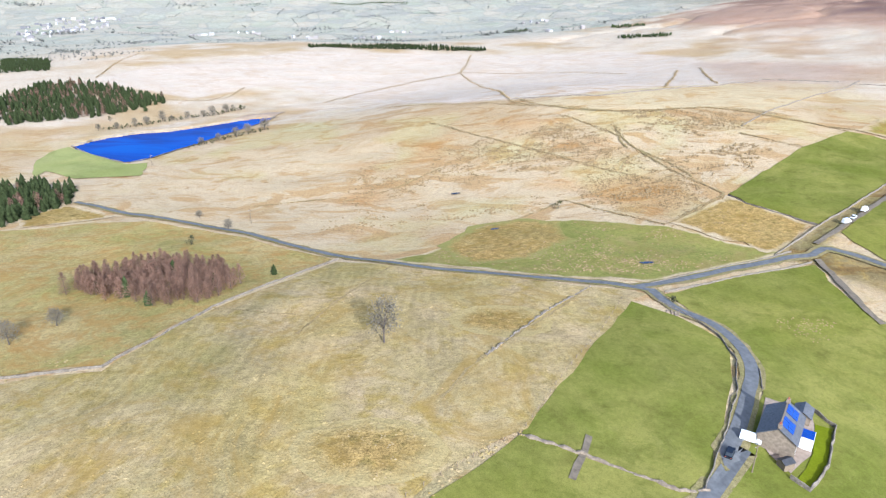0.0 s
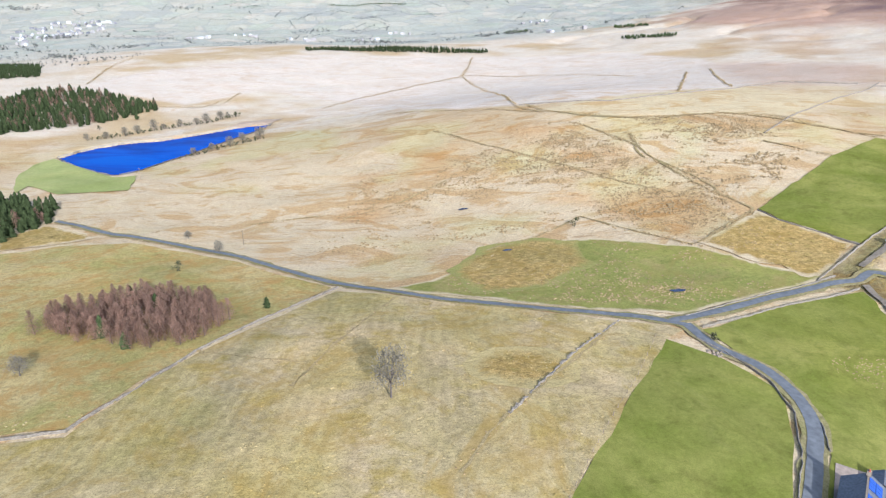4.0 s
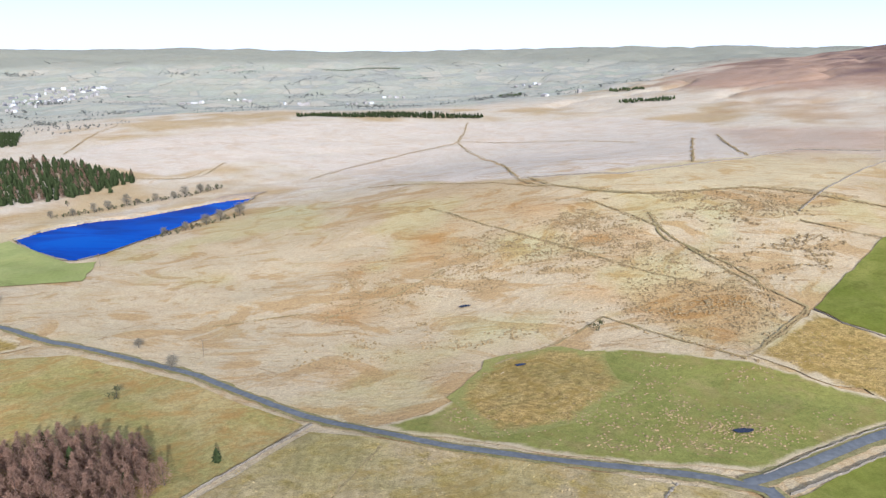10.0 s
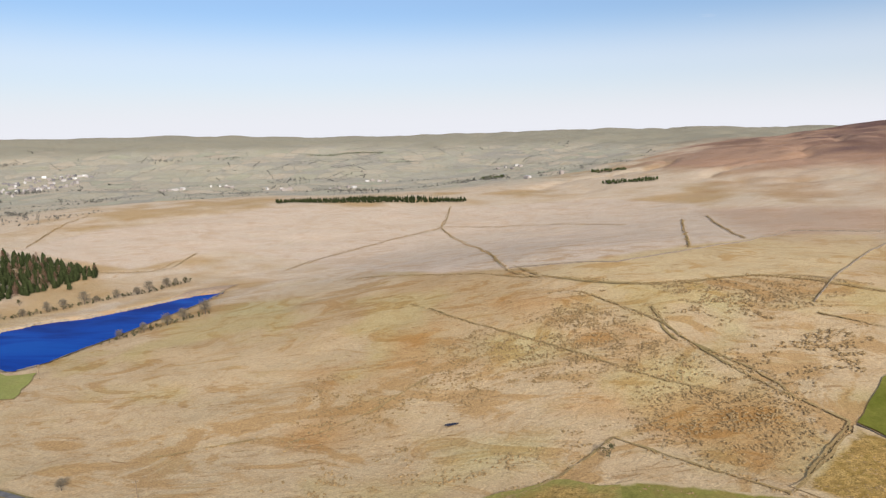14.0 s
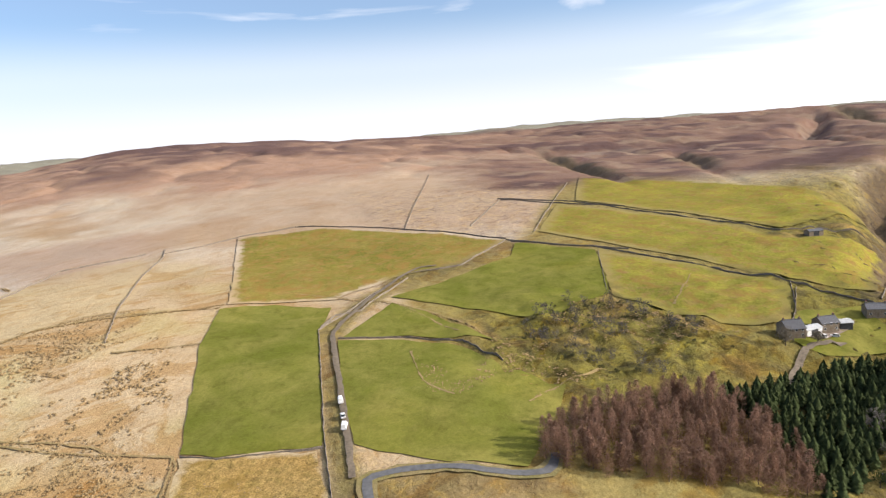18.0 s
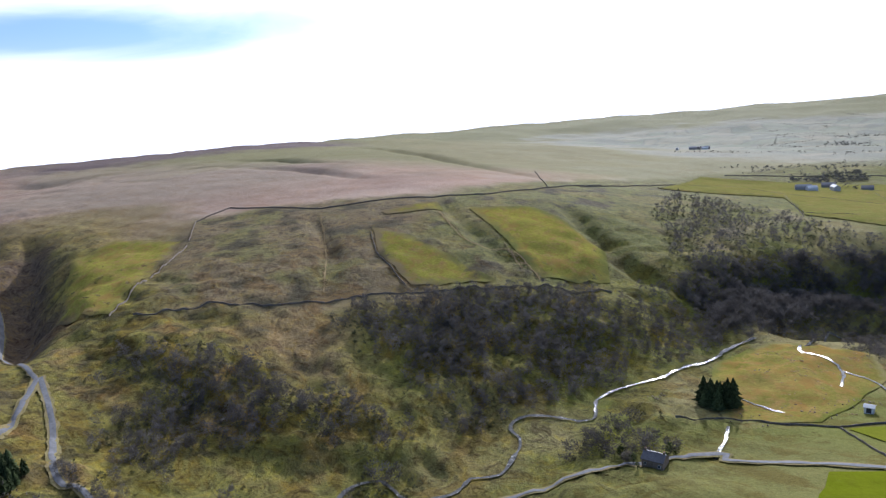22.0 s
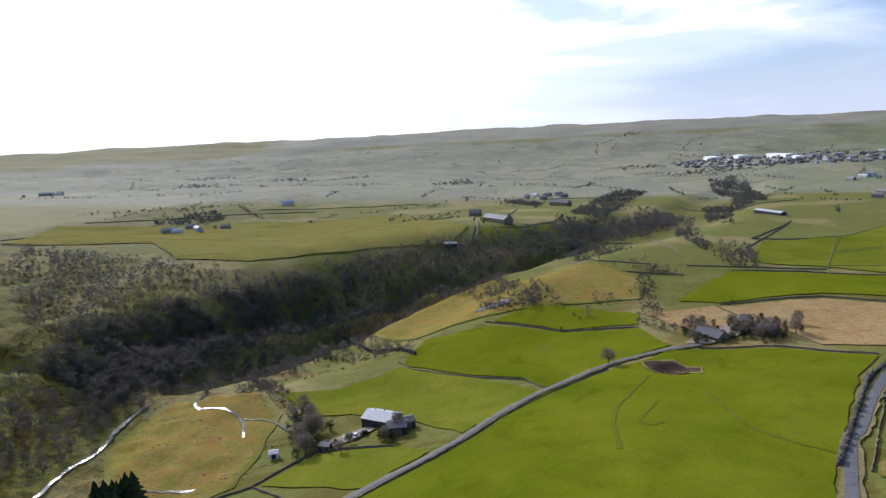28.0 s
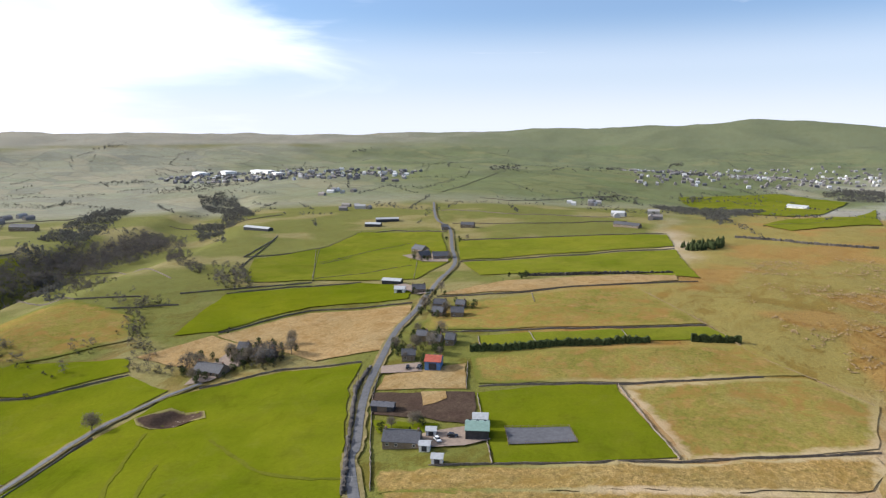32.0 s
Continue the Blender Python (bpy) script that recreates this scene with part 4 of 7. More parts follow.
def building(kind, style, x, y, rot, l, w, e):
    wall_m, roof_m = WALLS[style]
    name = KIND[kind]
    say = name.replace("_", " ")
    root = tagged(new(name), SAY[style] % say , say)
    z = seat(x, y, l, w, rot)
    root.matrix_world = pose(x, y, z, 0, 0, rot)
    r = w / 2 * (0.62 if kind in ("house", "farm", "bungalow") else 0.36)
    gable("wall", l, w, e, r, wall_m, root)
    roof_slab("roof_slope", l, w, e, r, roof_m, root, -1)
    roof_slab("roof_slope", l, w, e, r, metal_grey if style == "red" else roof_m, root, 1)
    if kind in ("house", "farm", "bungalow"):
        boxes("ridge", [(-l / 2 - 0.3, -0.18, e + r + 0.1, l / 2 + 0.3, 0.18, e + r + 0.32)], roof_m, root)
        for cxx in ((-l / 2 + 0.6, l / 2 - 0.6) if l > 8 else (l / 2 - 0.6,)):
            ch = boxes("chimney", [(cxx - 0.4, -0.4, e + r - 0.6, cxx + 0.4, 0.4, e + r + 1.1)], wall_m, root)
            boxes("chimney_pot", [(cxx - 0.14, -0.14, e + r + 1.1, cxx + 0.14, 0.14, e + r + 1.5)], metal_red, ch)
        storeys = 2 if e > 4 else 1
        n = max(2, int(l / 3))
        for fl in range(storeys):
            for i in range(n):
                u = -l / 2 + (i + 0.5) * l / n
                for sd in (-1, 1):
                    zz = 0.9 + fl * 2.4
                    y0 = sd * (w / 2 - 0.05)
                    y1 = sd * (w / 2 + 0.05)
                    if fl == 0 and sd < 0 and i == n // 2:
                        boxes("door", [(u - 0.5, min(y0, y1), 0, u + 0.5, max(y0, y1), 2.05)], timber, root)
                    else:
                        win = boxes("window", [(u - 0.6, min(y0, y1), zz, u + 0.6, max(y0, y1), zz + 1.15)], white_paint, root)
                        y2 = sd * (w / 2 + 0.06)
                        boxes("pane", [(u - 0.5, min(y0, y2), zz + 0.1, u + 0.5, max(y0, y2), zz + 1.05)], glass_dark, win)
    else:
        d = min(2.2, l * 0.25)
        boxes("door", [(-d, -w / 2 - 0.06, 0, d, -w / 2 + 0.06, min(e - 0.3, 3.4))], metal_dark if style != "dark" else timber, root, "wide sliding door")
        if l > 7:
            for i in range(3):
                u = -l / 2 + (i + 0.5) * l / 3
                boxes("rooflight", [(u - 0.5, w * 0.2, e + r * 0.6 + 0.12, u + 0.5, w * 0.3, e + r * 0.6 + 0.22)], glass_dark, root)
    return root


# ---- trees ----
def bare_crown(seed, h, spread, n, twig, low=0.25, flat=1.0, wide=1.0):
    """Fine twig slivers in uneven clumps round the ends of limbs."""
    rng = random.Random(seed)
    v, f = [], []
    clumps = []
    for _ in range(max(5, n // 16)):
        a, u = rng.uniform(0, 6.28), rng.uniform(-0.8, 1)
        rr = spread * math.sqrt(max(0.05, 1 - u * u)) * rng.uniform(0.35, 0.95)
        clumps.append(Vector((rr * math.cos(a), rr * math.sin(a), h * (low + (1 - low) * (0.5 + 0.45 * u * flat)))))
    for i in range(n):
        c = clumps[i % len(clumps)]
        p = c + Vector((rng.gauss(0, 1), rng.gauss(0, 1), rng.gauss(0, 0.8))) * spread * 0.22
        d = ((p - Vector((0, 0, h * 0.3))).normalized() * 0.6 + Vector((rng.gauss(0, 1), rng.gauss(0, 1), rng.gauss(0, 1))) * 0.6).normalized()
        s = Vector((rng.uniform(-1, 1), rng.uniform(-1, 1), rng.uniform(-1, 1))).cross(d).normalized()
        L, W = twig * rng.uniform(0.6, 1.4), twig * rng.uniform(0.12, 0.3) * wide
        k = len(v)
        v += [p - s * W, p + s * W, p + d * L]
        f.append((k, k + 1, k + 2))
    return v, f, clumps


def limb(v, f, a, b_, r0, r1, n=4):
    d = (b_ - a).normalized()
    s = d.orthogonal().normalized()
    t = d.cross(s)
    k = len(v)
    for q, r in ((a, r0), (b_, r1)):
        for i in range(n):
            an = 6.2832 * i / n
            v.append(q + (s * math.cos(an) + t * math.sin(an)) * r)
    for i in range(n):
        j = (i + 1) % n
        f.append((k + i, k + j, k + n + j, k + n + i))


def spruce_shape(seed, h, spread, tiers=7):
    rng = random.Random(seed)
    v, f = [], []
    for i in range(tiers):
        u = i / tiers
        z0, z1 = h * (0.08 + 0.86 * u), h * min(1.0, 0.08 + 0.86 * u + 0.19)
        r = spread * (1 - u ** 1.5) ** 0.85 * rng.uniform(0.88, 1.1) + 0.15
        n = 11
        k = len(v)
        a0 = rng.uniform(0, 6.28)
        for j in range(n):
            rr = r * (rng.uniform(0.8, 1.2) if j % 2 else rng.uniform(0.5, 0.8))
            a = a0 + 6.2832 * j / n
            v.append(Vector((rr * math.cos(a), rr * math.sin(a), z0 - rng.uniform(0, 0.06) * h)))
        v.append(Vector((rng.uniform(-0.1, 0.1), rng.uniform(-0.1, 0.1), z1)))
        for j in range(n):
            f.append((k + j, k + (j + 1) % n, k + n))
    return v, f


def tree_shape(kind, seed):
    """Trunk and crown of one tree, each as points and faces."""
    rng = random.Random(seed * 31 + 7)
    tv, tf = [], []
    if kind == "spruce":
        h = rng.uniform(7.5, 11.5)
        v, f = spruce_shape(seed, h, h * 0.31, 10)
        limb(tv, tf, Vector((0, 0, -0.6)), Vector((0, 0, h * 0.5)), 0.22, 0.1, 5)
    elif kind == "larch":
        h = rng.uniform(9, 12)
        limb(tv, tf, Vector((0, 0, -0.6)), Vector((0, 0, h * 0.95)), 0.16, 0.03, 5)
        v, f = [], []
        for i in range(640):
            z = h * rng.uniform(0.08, 1.0)
            a = rng.uniform(0, 6.28)
            r = math.sin(min(1.0, 1.3 * (h - z) / h) * 1.5708) * h * 0.23 + 0.25
            d = Vector((math.cos(a), math.sin(a), 0.25))
            p = Vector((0, 0, z)) + d * r * rng.uniform(0.05, 0.95)
            d = (d * 0.7 + Vector((rng.gauss(0, 1), rng.gauss(0, 1), rng.gauss(0, 1))) * 0.45).normalized()
            s = Vector((-math.sin(a), math.cos(a), rng.uniform(-0.9, 0.9))) * rng.uniform(0.06, 0.17)
            k = len(v)
            v += [p - s, p + s, p + d * rng.uniform(0.5, 1.1)]
            f.append((k, k + 1, k + 2))
    elif kind == "wood":
        h = rng.uniform(7.5, 11)
        v, f, cl = bare_crown(seed, h, h * 0.42, 230, 0.95, 0.05, 1.0, 1.0)
    elif kind == "dot":
        h = rng.uniform(6, 10)
        v, f, cl = bare_crown(seed, h, h * 0.42, 30, 1.9, 0.05, 1.0, 2.2)
    elif kind == "yew":
        h = rng.uniform(4.5, 6.5)
        v, f, cl = bare_crown(seed, h, h * 0.36, 420, 0.55, 0.0, 1.0, 1.6)
        limb(tv, tf, Vector((0, 0, -0.5)), Vector((0, 0, h * 0.4)), 0.18, 0.12, 5)
    elif kind == "bush":
        h = rng.uniform(2.2, 3.8)
        v, f, cl = bare_crown(seed, h, h * 0.55, 110, 0.62, 0.02, 1.0, 1.5)
        for c in cl[:4]:
            limb(tv, tf, Vector((0, 0, -0.4)), c * 0.8, 0.09, 0.03)
    else:
        h = rng.uniform(7.5, 11)
        v, f, cl = bare_crown(seed, h, h * 0.44, 1500, 0.55, 0.26, 1.0, 1.2)
        top = Vector((rng.uniform(-0.3, 0.3), rng.uniform(-0.3, 0.3), h * 0.42))
        limb(tv, tf, Vector((0, 0, -0.6)), top, 0.3, 0.2, 6)
        for c in cl[:12]:
            limb(tv, tf, top * rng.uniform(0.6, 1), c, 0.13, 0.03)
    return (tv, tf), (v, f)


LEAF = {"spruce": spruce_leaf, "larch": larch_twigs, "bare": tree_twigs, "bush": bush_leaf, "hawthorn": twigs, "wood": twigs, "dot": far_twigs, "yew": spruce_leaf}
TREE_SAY = {"spruce": "dark green spruce tree with drooping branches", "larch": "leafless red-brown larch tree", "bare": "leafless broadleaf tree with a rounded crown of grey twigs", "yew": "dense dark evergreen garden tree", "bush": "low olive-brown moorland bush", "hawthorn": "bare wind-bent hawthorn"}
stock = {}


def tree_proto(kind, i):
    key = (kind, i)
    if key not in stock:
        (tv, tf), (v, f) = tree_shape(kind, i + 1)
        mt, mc = bpy.data.meshes.new("trunk"), bpy.data.meshes.new("crown")
        mt.from_pydata([tuple(q) for q in tv], [], tf)
        mc.from_pydata([tuple(q) for q in v], [], f)
        mt.materials.append(bark)
        mc.materials.append(LEAF[kind])
        stock[key] = (mt, mc)
    return stock[key]


def tree(kind, x, y, size=1.0, i=0, rot=0.0, group="", label=""):
    mt, mc = tree_proto(kind, i)
    nm = {"bush": "bush", "spruce": "spruce_tree", "larch": "larch_tree"}.get(kind, "tree")
    root = tagged(new(nm), label or TREE_SAY[kind], "bush" if kind == "bush" else "tree", group)
    root.matrix_world = pose(x, y, float(lift(x, y, 0.05, 0.0005)), 0, 0, rot) @ Matrix.Diagonal((size, size, size, 1))
    for nme, me in (("trunk", mt), ("crown", mc)):
        o = new(nme, me)
        o.parent = root
    return root


def spots(poly, gap, seed, keep=1.0, clumps=None):
    """Uneven planting places inside an outline."""
    rng = np.random.RandomState(seed)
    P = np.array(poly, float)
    x0, y0 = P.min(0)
    x1, y1 = P.max(0)
    gx, gy = np.meshgrid(np.arange(x0, x1 + gap, gap), np.arange(y0, y1 + gap, gap))
    gx = gx.ravel() + rng.uniform(-0.48, 0.48, gx.size) * gap
    gy = gy.ravel() + rng.uniform(-0.48, 0.48, gy.size) * gap
    ok = (poly_dist(gx, gy, list(poly)) < rng.uniform(-gap * 0.5, gap * 0.4, gx.size)) & (rng.uniform(0, 1, gx.size) < keep)
    if clumps is not None:
        ok &= waves(gx, gy, 47, 48, 3) + rng.uniform(-0.25, 0.25, gx.size) > clumps
    return list(zip(gx[ok], gy[ok]))


def mass(name, kinds, places, label, category, size=(0.7, 1.2), seed=9, squash=1.0):
    """A whole wood as one object: many trees joined."""
    rng = np.random.RandomState(seed)
    by = {}
    for n, (x, y) in enumerate(places):
        by.setdefault(kinds[rng.randint(len(kinds))], []).append((x, y))
    for kind, pl in by.items():
        VV, FF, off = [], [], 0
        PX = np.array([p[0] for p in pl])
        PY = np.array([p[1] for p in pl])
        PZ = lift(PX, PY, 0.0, 0.0004)
        protos = []
        for i in range(5):
            (tv, tf), (v, f) = tree_shape(kind, i + 40)
            protos.append((np.array([tuple(q) for q in v]), np.array(f)))
        for x, y, z in zip(PX, PY, PZ):
            v, f = protos[rng.randint(5)]
            s, a = rng.uniform(*size), rng.uniform(0, 6.28)
            c, sn = math.cos(a), math.sin(a)
            q = np.stack([(v[:, 0] * c - v[:, 1] * sn) * s + x, (v[:, 0] * sn + v[:, 1] * c) * s + y, v[:, 2] * s * squash + z - 0.2], -1)
            VV.append(q)
            FF.append(f + off)
            off += len(q)
        V, Fc = np.concatenate(VV), np.concatenate(FF)
        me = bpy.data.meshes.new(name)
        me.vertices.add(len(V))
        me.vertices.foreach_set("co", V.ravel())
        me.loops.add(Fc.size)
        me.loops.foreach_set("vertex_index", Fc.ravel().astype(np.int32))
        me.polygons.add(len(Fc))
        me.polygons.foreach_set("loop_start", (np.arange(len(Fc)) * 3).astype(np.int32))
        me.update(calc_edges=True)
        me.materials.append(LEAF[kind])
        tagged(new(name, me), label, category, kind="stuff")


def rush_line(line, seed, width=1.5):
    """Brown rushes growing unevenly along an old ditch: many small tussocks as one thing."""
    r = np.random.RandomState(seed)
    q = straight(line, 0.9)
    sd = across(q)
    o = r.normal(0, width * 0.5, len(q)) + 0.8 * np.sin(np.arange(len(q)) * 0.11 + seed)
    cx = np.array([p.x + s.x * k for p, s, k in zip(q, sd, o)])
    cy = np.array([p.y + s.y * k for p, s, k in zip(q, sd, o)])
    far = math.hypot(cx.mean() - 20, cy.mean() - 90)
    keep = waves(cx, cy, 43, 22, 2) + r.uniform(-0.5, 0.5, len(cx)) > -0.45
    cx, cy = cx[keep], cy[keep]
    s = r.uniform(0.3, 0.75, len(cx)) * (1 + far / 2600)
    strip("ditch", line, 0.6 + far / 2200, ditch_mat, 0.2, 0.0012, 3, 0.5, "wet grassy ditch grown with rushes", seed)
    z = lift(cx, cy, 0.05, 0.0006)
    n = 5
    a = np.arange(n) * 2 * math.pi / n
    jr = r.uniform(0.6, 1.3, (len(cx), n))
    base = np.stack([cx[:, None] + np.cos(a) * s[:, None] * jr, cy[:, None] + np.sin(a) * s[:, None] * jr, np.repeat(z[:, None] - 0.1, n, 1)], -1)
    tip = np.stack([cx, cy, z + s * 0.5], -1)[:, None]
    V = np.concatenate([base, tip], 1).reshape(-1, 3)
    k = np.arange(len(cx))[:, None] * (n + 1)
    F = np.stack([k + np.arange(n), k + (np.arange(n) + 1) % n, k + n + 0 * np.arange(n)], -1).reshape(-1, 3)
    tagged(mesh_ob("rush_row", V, F.tolist(), rush_mat), "rust-brown rushes along an old ditch", "rushes", kind="stuff")


def beside(line, width, step, seed, clumps=None):
    """Uneven planting places along a line."""
    r = np.random.RandomState(seed)
    q = straight(line, step)
    sd = across(q)
    at = [(p.x + s.x * k + j, p.y + s.y * k) for p, s, k, j in zip(q, sd, r.normal(0, width / 2, len(q)), r.normal(0, 2, len(q)))]
    if clumps is not None:
        ok = waves(np.array([p[0] for p in at]), np.array([p[1] for p in at]), 51, 40, 2) > clumps
        at = [p for p, k in zip(at, ok) if k]
    return at

# ---- fields, roads, walls ----
FIELDS = [
    ("pasture", [(80, 211), (113, 229), (151, 242), (148, 213), (152, 200), (190, 150), (170, 60), (40, 60), (58, 105), (88, 150), (94, 171), (91, 186)]),
    ("pasture", [(66, 204), (80, 194), (89, 176), (82, 154), (57.5, 110), (51, 109.3), (44, 113), (19, 122.6), (20, 126), (35, 152), (50, 177)]),
    ("pasture", [(18.6, 122.2), (43.8, 112.6), (51, 108.9), (57, 109.5), (30, 70), (-40, 60)]),
    ("pasture", [(149, 325), (220, 393), (267, 430), (288, 408), (297, 373), (263, 355), (173, 282), (153, 311)]),
    ("dam", [(-272, 415), (-299, 462), (-308, 496), (-302, 514), (-231, 462), (-216, 464), (-204, 423), (-247, 418), (-276, 437)]),
    ("meadow", [(-28, 252), (-9, 262), (8, 280), (21, 296), (64, 305), (105, 287), (126, 266), (145, 254), (105, 236), (78, 223), (47, 228), (22, 235), (-2, 245)]),
    ("rust", [(147, 323), (171, 280), (157, 267), (139, 252), (108, 291), (135, 313)]),
    ("rust", [(-1, 272), (13, 303), (37, 312), (58, 303), (59, 275), (35, 251), (9, 244)]),
    ("rust", [(-228, 330), (-214, 352), (-176, 332), (-198, 318), (-214, 306)]),
    ("pale", [(-230, 150), (-119, 149), (-94, 153), (-78, 195), (-44, 252), (-19, 243), (74, 211), (66.3, 204.3), (50.3, 177.2), (35.3, 152.2), (20, 126), (2, 110), (-40, 60), (-230, 60)]),
    ("tawny", [(-330, 250), (-201, 310), (-190, 318), (-156, 321), (-107, 299), (-47, 258), (-79, 198), (-96, 156), (-121, 152), (-330, 152)]),
    ("pasture", [(256, 337), (269, 308), (273, 278), (261, 251), (257, 222), (209, 215), (192, 214), (182, 238), (178, 272), (215, 306)]),
    ("rough", [(437, 586), (489, 527), (494, 398), (487, 344), (412, 346), (378, 373), (312, 382), (276, 432)]),
    ("mossy", [(468, 266), (446, 190), (422, 142), (369, 141), (357, 173), (375, 232)]),
    ("pasture", [(478, 332), (469, 267), (376, 233), (327, 258), (327, 338), (326, 351), (438, 320)]),
    ("mossy", [(645, 353), (599, 215), (544, 149), (576, 75), (432, 100), (433, 142), (459, 192), (520, 328)]),
    ("mossy", [(880, 400), (839, 279), (786, 144), (695, 83), (570, 149), (619, 218), (674, 343)]),
    ("pasture", [(387, 139), (407, 109), (370, 88), (341, 126), (349, 140)]),
    ("pasture", [(316, 344), (312, 320), (284, 265), (275, 308), (260, 338)]),
    ("mossy", [(458, -253), (422, -255), (312, -237), (356, -191), (409, -212)]),
    ("mossy", [(421, -344), (380, -394), (330, -376), (287, -357), (253, -294), (294, -264), (349, -302)]),
    ("mossy", [(669, -77), (687, -129), (612, -157), (537, -86), (485, -33), (532, -12)]),
    ("mossy", [(483, -289), (463, -348), (439, -329), (471, -284)]),
    ("meadow", [(365, -653), (237, -720), (187, -592), (111, -570), (51, -591), (-9, -605), (-96, -607), (-128, -655), (-79, -949), (46, -909), (178, -923), (388, -869)]),
    ("green", [(-124, -613), (-177, -595), (-227, -604), (-237, -664), (-174, -647), (-140, -648)]),
    ("lush", [(-18, -342), (-63, -334), (-102, -296), (-143, -276), (-142, -238), (-94, -229), (-59, -217), (-53, -237), (-34, -255), (4, -296)]),
    ("lush", [(-67, -343), (-109, -357), (-156, -302), (-146, -283), (-104, -302)]),
    ("green", [(80, -285), (44, -276), (6, -293), (-33, -250), (-55, -214), (-6, -177), (11, -206), (40, -235), (58, -243)]),
    ("green", [(81, -173), (56, -194), (24, -181), (11, -167), (41, -146)]),
    ("rough", [(35, -479), (-19, -524), (-111, -546), (-133, -465), (-189, -433), (-199, -372), (-173, -328), (-123, -347), (-66, -357), (-16, -364)]),
    ("lush", [(-56, -209), (-91, -218), (-137, -229), (-150, -224), (-186, -201), (-211, -168), (-183, -151), (-110, -84), (-60, -30), (0, 25), (70, -20), (80, -124), (45, -137), (22, -149), (-6, -167), (-33, -190)]),
    ("rough", [(148, -196), (128, -158), (92, -178), (84, -205), (76, -255), (92, -300), (124, -325), (148, -290), (160, -240)]),
    ("straw", [(-159, -300), (-205, -290), (-204, -236), (-167, -237)]),
    ("straw", [(-206, -287), (-268, -269), (-313, -215), (-237, -170), (-205, -197), (-205, -234)]),
    ("lush", [(-191, -312), (-271, -367), (-361, -308), (-370, -258), (-328, -232), (-279, -281), (-212, -294)]),
    ("green", [(-306, -391), (-380, -472), (-471, -479), (-595, -525), (-642, -430), (-501, -315), (-397, -279), (-350, -350)]),
    ("lush", [(-208, -94), (-230, -72), (-249, -44), (-195, 0), (-173, -25), (-156, -53)]),
    ("soil", [(-186, -138), (-208, -95), (-180, -76), (-175, -98), (-167, -122)]),
    ("lush", [(-163, -117), (-174, -90), (-165, -86), (-154, -107)]),
    ("straw", [(-204, -147), (-236, -119), (-210, -101), (-190, -139)]),
    ("rough", [(-245, -122), (-280, -84), (-333, -5), (-308, 27), (-272, -17), (-252, -45), (-218, -100)]),
    ("green", [(-275, -135), (-322, -69), (-352, -30), (-340, -12), (-286, -87), (-262, -126)]),
    ("rough", [(-315, -199), (-372, -158), (-429, -101), (-358, -33), (-328, -71), (-293, -127), (-267, -173)]),
    ("straw", [(-345, -217), (-417, -199), (-503, -92), (-475, -82), (-406, -144), (-375, -174)]),
    ("green", [(-494, -296), (-554, -214), (-634, -131), (-499, -72), (-483, -154), (-437, -239)]),
    ("green", [(-604, -376), (-670, -269), (-724, -167), (-654, -138), (-578, -225), (-506, -307)]),
    ("rough", [(-249, -40), (-269, -16), (-304, 28), (-288, 56), (-241, 58), (-219, 33), (-196, 4)]),
    ("rust", [(-118, -74), (-69, -26), (-45, 0), (0, 50), (-45, 58), (-200, 58)]),
    ("rust", [(-128, -87), (-153, -52), (-190, 3), (-215, 33), (-236, 59), (-205, 60), (-115, -75)]),
    ("green", [(-1569, -398), (-1872, -224), (-1790, -65), (-1127, -94), (-1175, -235)]),
    ("green", [(-852, -88), (-1615, -1), (-958, 31), (-812, -51)]),
]
FIELD_SAY = {'pasture': 'close-grazed green pasture', 'lush': 'bright lush green pasture', 'green': 'green pasture field', 'mossy': 'yellow-green mossy hillside pasture', 'rough': 'rough yellow-green grazing', 'tawny': 'tawny rough grazing land', 'dam': 'smooth pale green grass face of the reservoir dam', 'meadow': 'pale green wet meadow with rushes', 'straw': 'straw-coloured ungrazed grass field', 'pale': 'pale straw tussock grass field', 'rust': 'rust-brown rush-grown ground', 'soil': 'bare brown earth paddock'}
MARGIN = {"rust": 4.5, "rough": 7.0, "mossy": 11.0, "meadow": 3.5}
for n, (sort, outline) in enumerate(FIELDS):
    raise_ = 0.06 if sort in ("rust", "soil") else 0.0
    drape("field", outline, SWARD[sort], 0.12 + raise_ + 0.004 * (n % 5), jag=4.0 if sort == "rust" else 1.2, label=FIELD_SAY[sort], seed=n, soft=(9.0 if outline[0] == (-1, 272) else MARGIN.get(sort, 0.0)) * (1 + math.hypot(*outline[0]) / 700), beneath=(0.235, 0.213, 0.068) if outline[0] == (-1, 272) else None)
drape("field", [(-115, -223), (-130, -216), (-137, -199), (-132, -191), (-120, -200), (-112, -204), (-112, -215)], SWARD["soil"], 0.3, 0.0014, step=2.0, label="small bare earth hollow dug in the pasture", soft=4.0)
RUSH_PATCHES = [
    (SWARD["rust"], 19, 184, 17, 13, "small patch of rust-brown rushy grass", (0.36, 0.277, 0.122)),
    (SWARD["rust"], -16, 115, 18, 12, "small patch of rust-brown rushy grass", (0.36, 0.277, 0.122)),
]
for n, (sward, x, y, rx_, ry_, say, below) in enumerate(RUSH_PATCHES):
    drape("field", [(x + rx_ * math.cos(k * math.pi / 6), y + ry_ * math.sin(k * math.pi / 6)) for k in range(12)], sward, 0.2, step=2.0, label=say, seed=n + 70, soft=ry_ * 1.15, beneath=below)
strip("track", [(28, 109), (32, 118), (35, 124)], 1.8, dirt, 0.26, 0.0014, 3, 0.5, "muddy worn strip through a field gap")
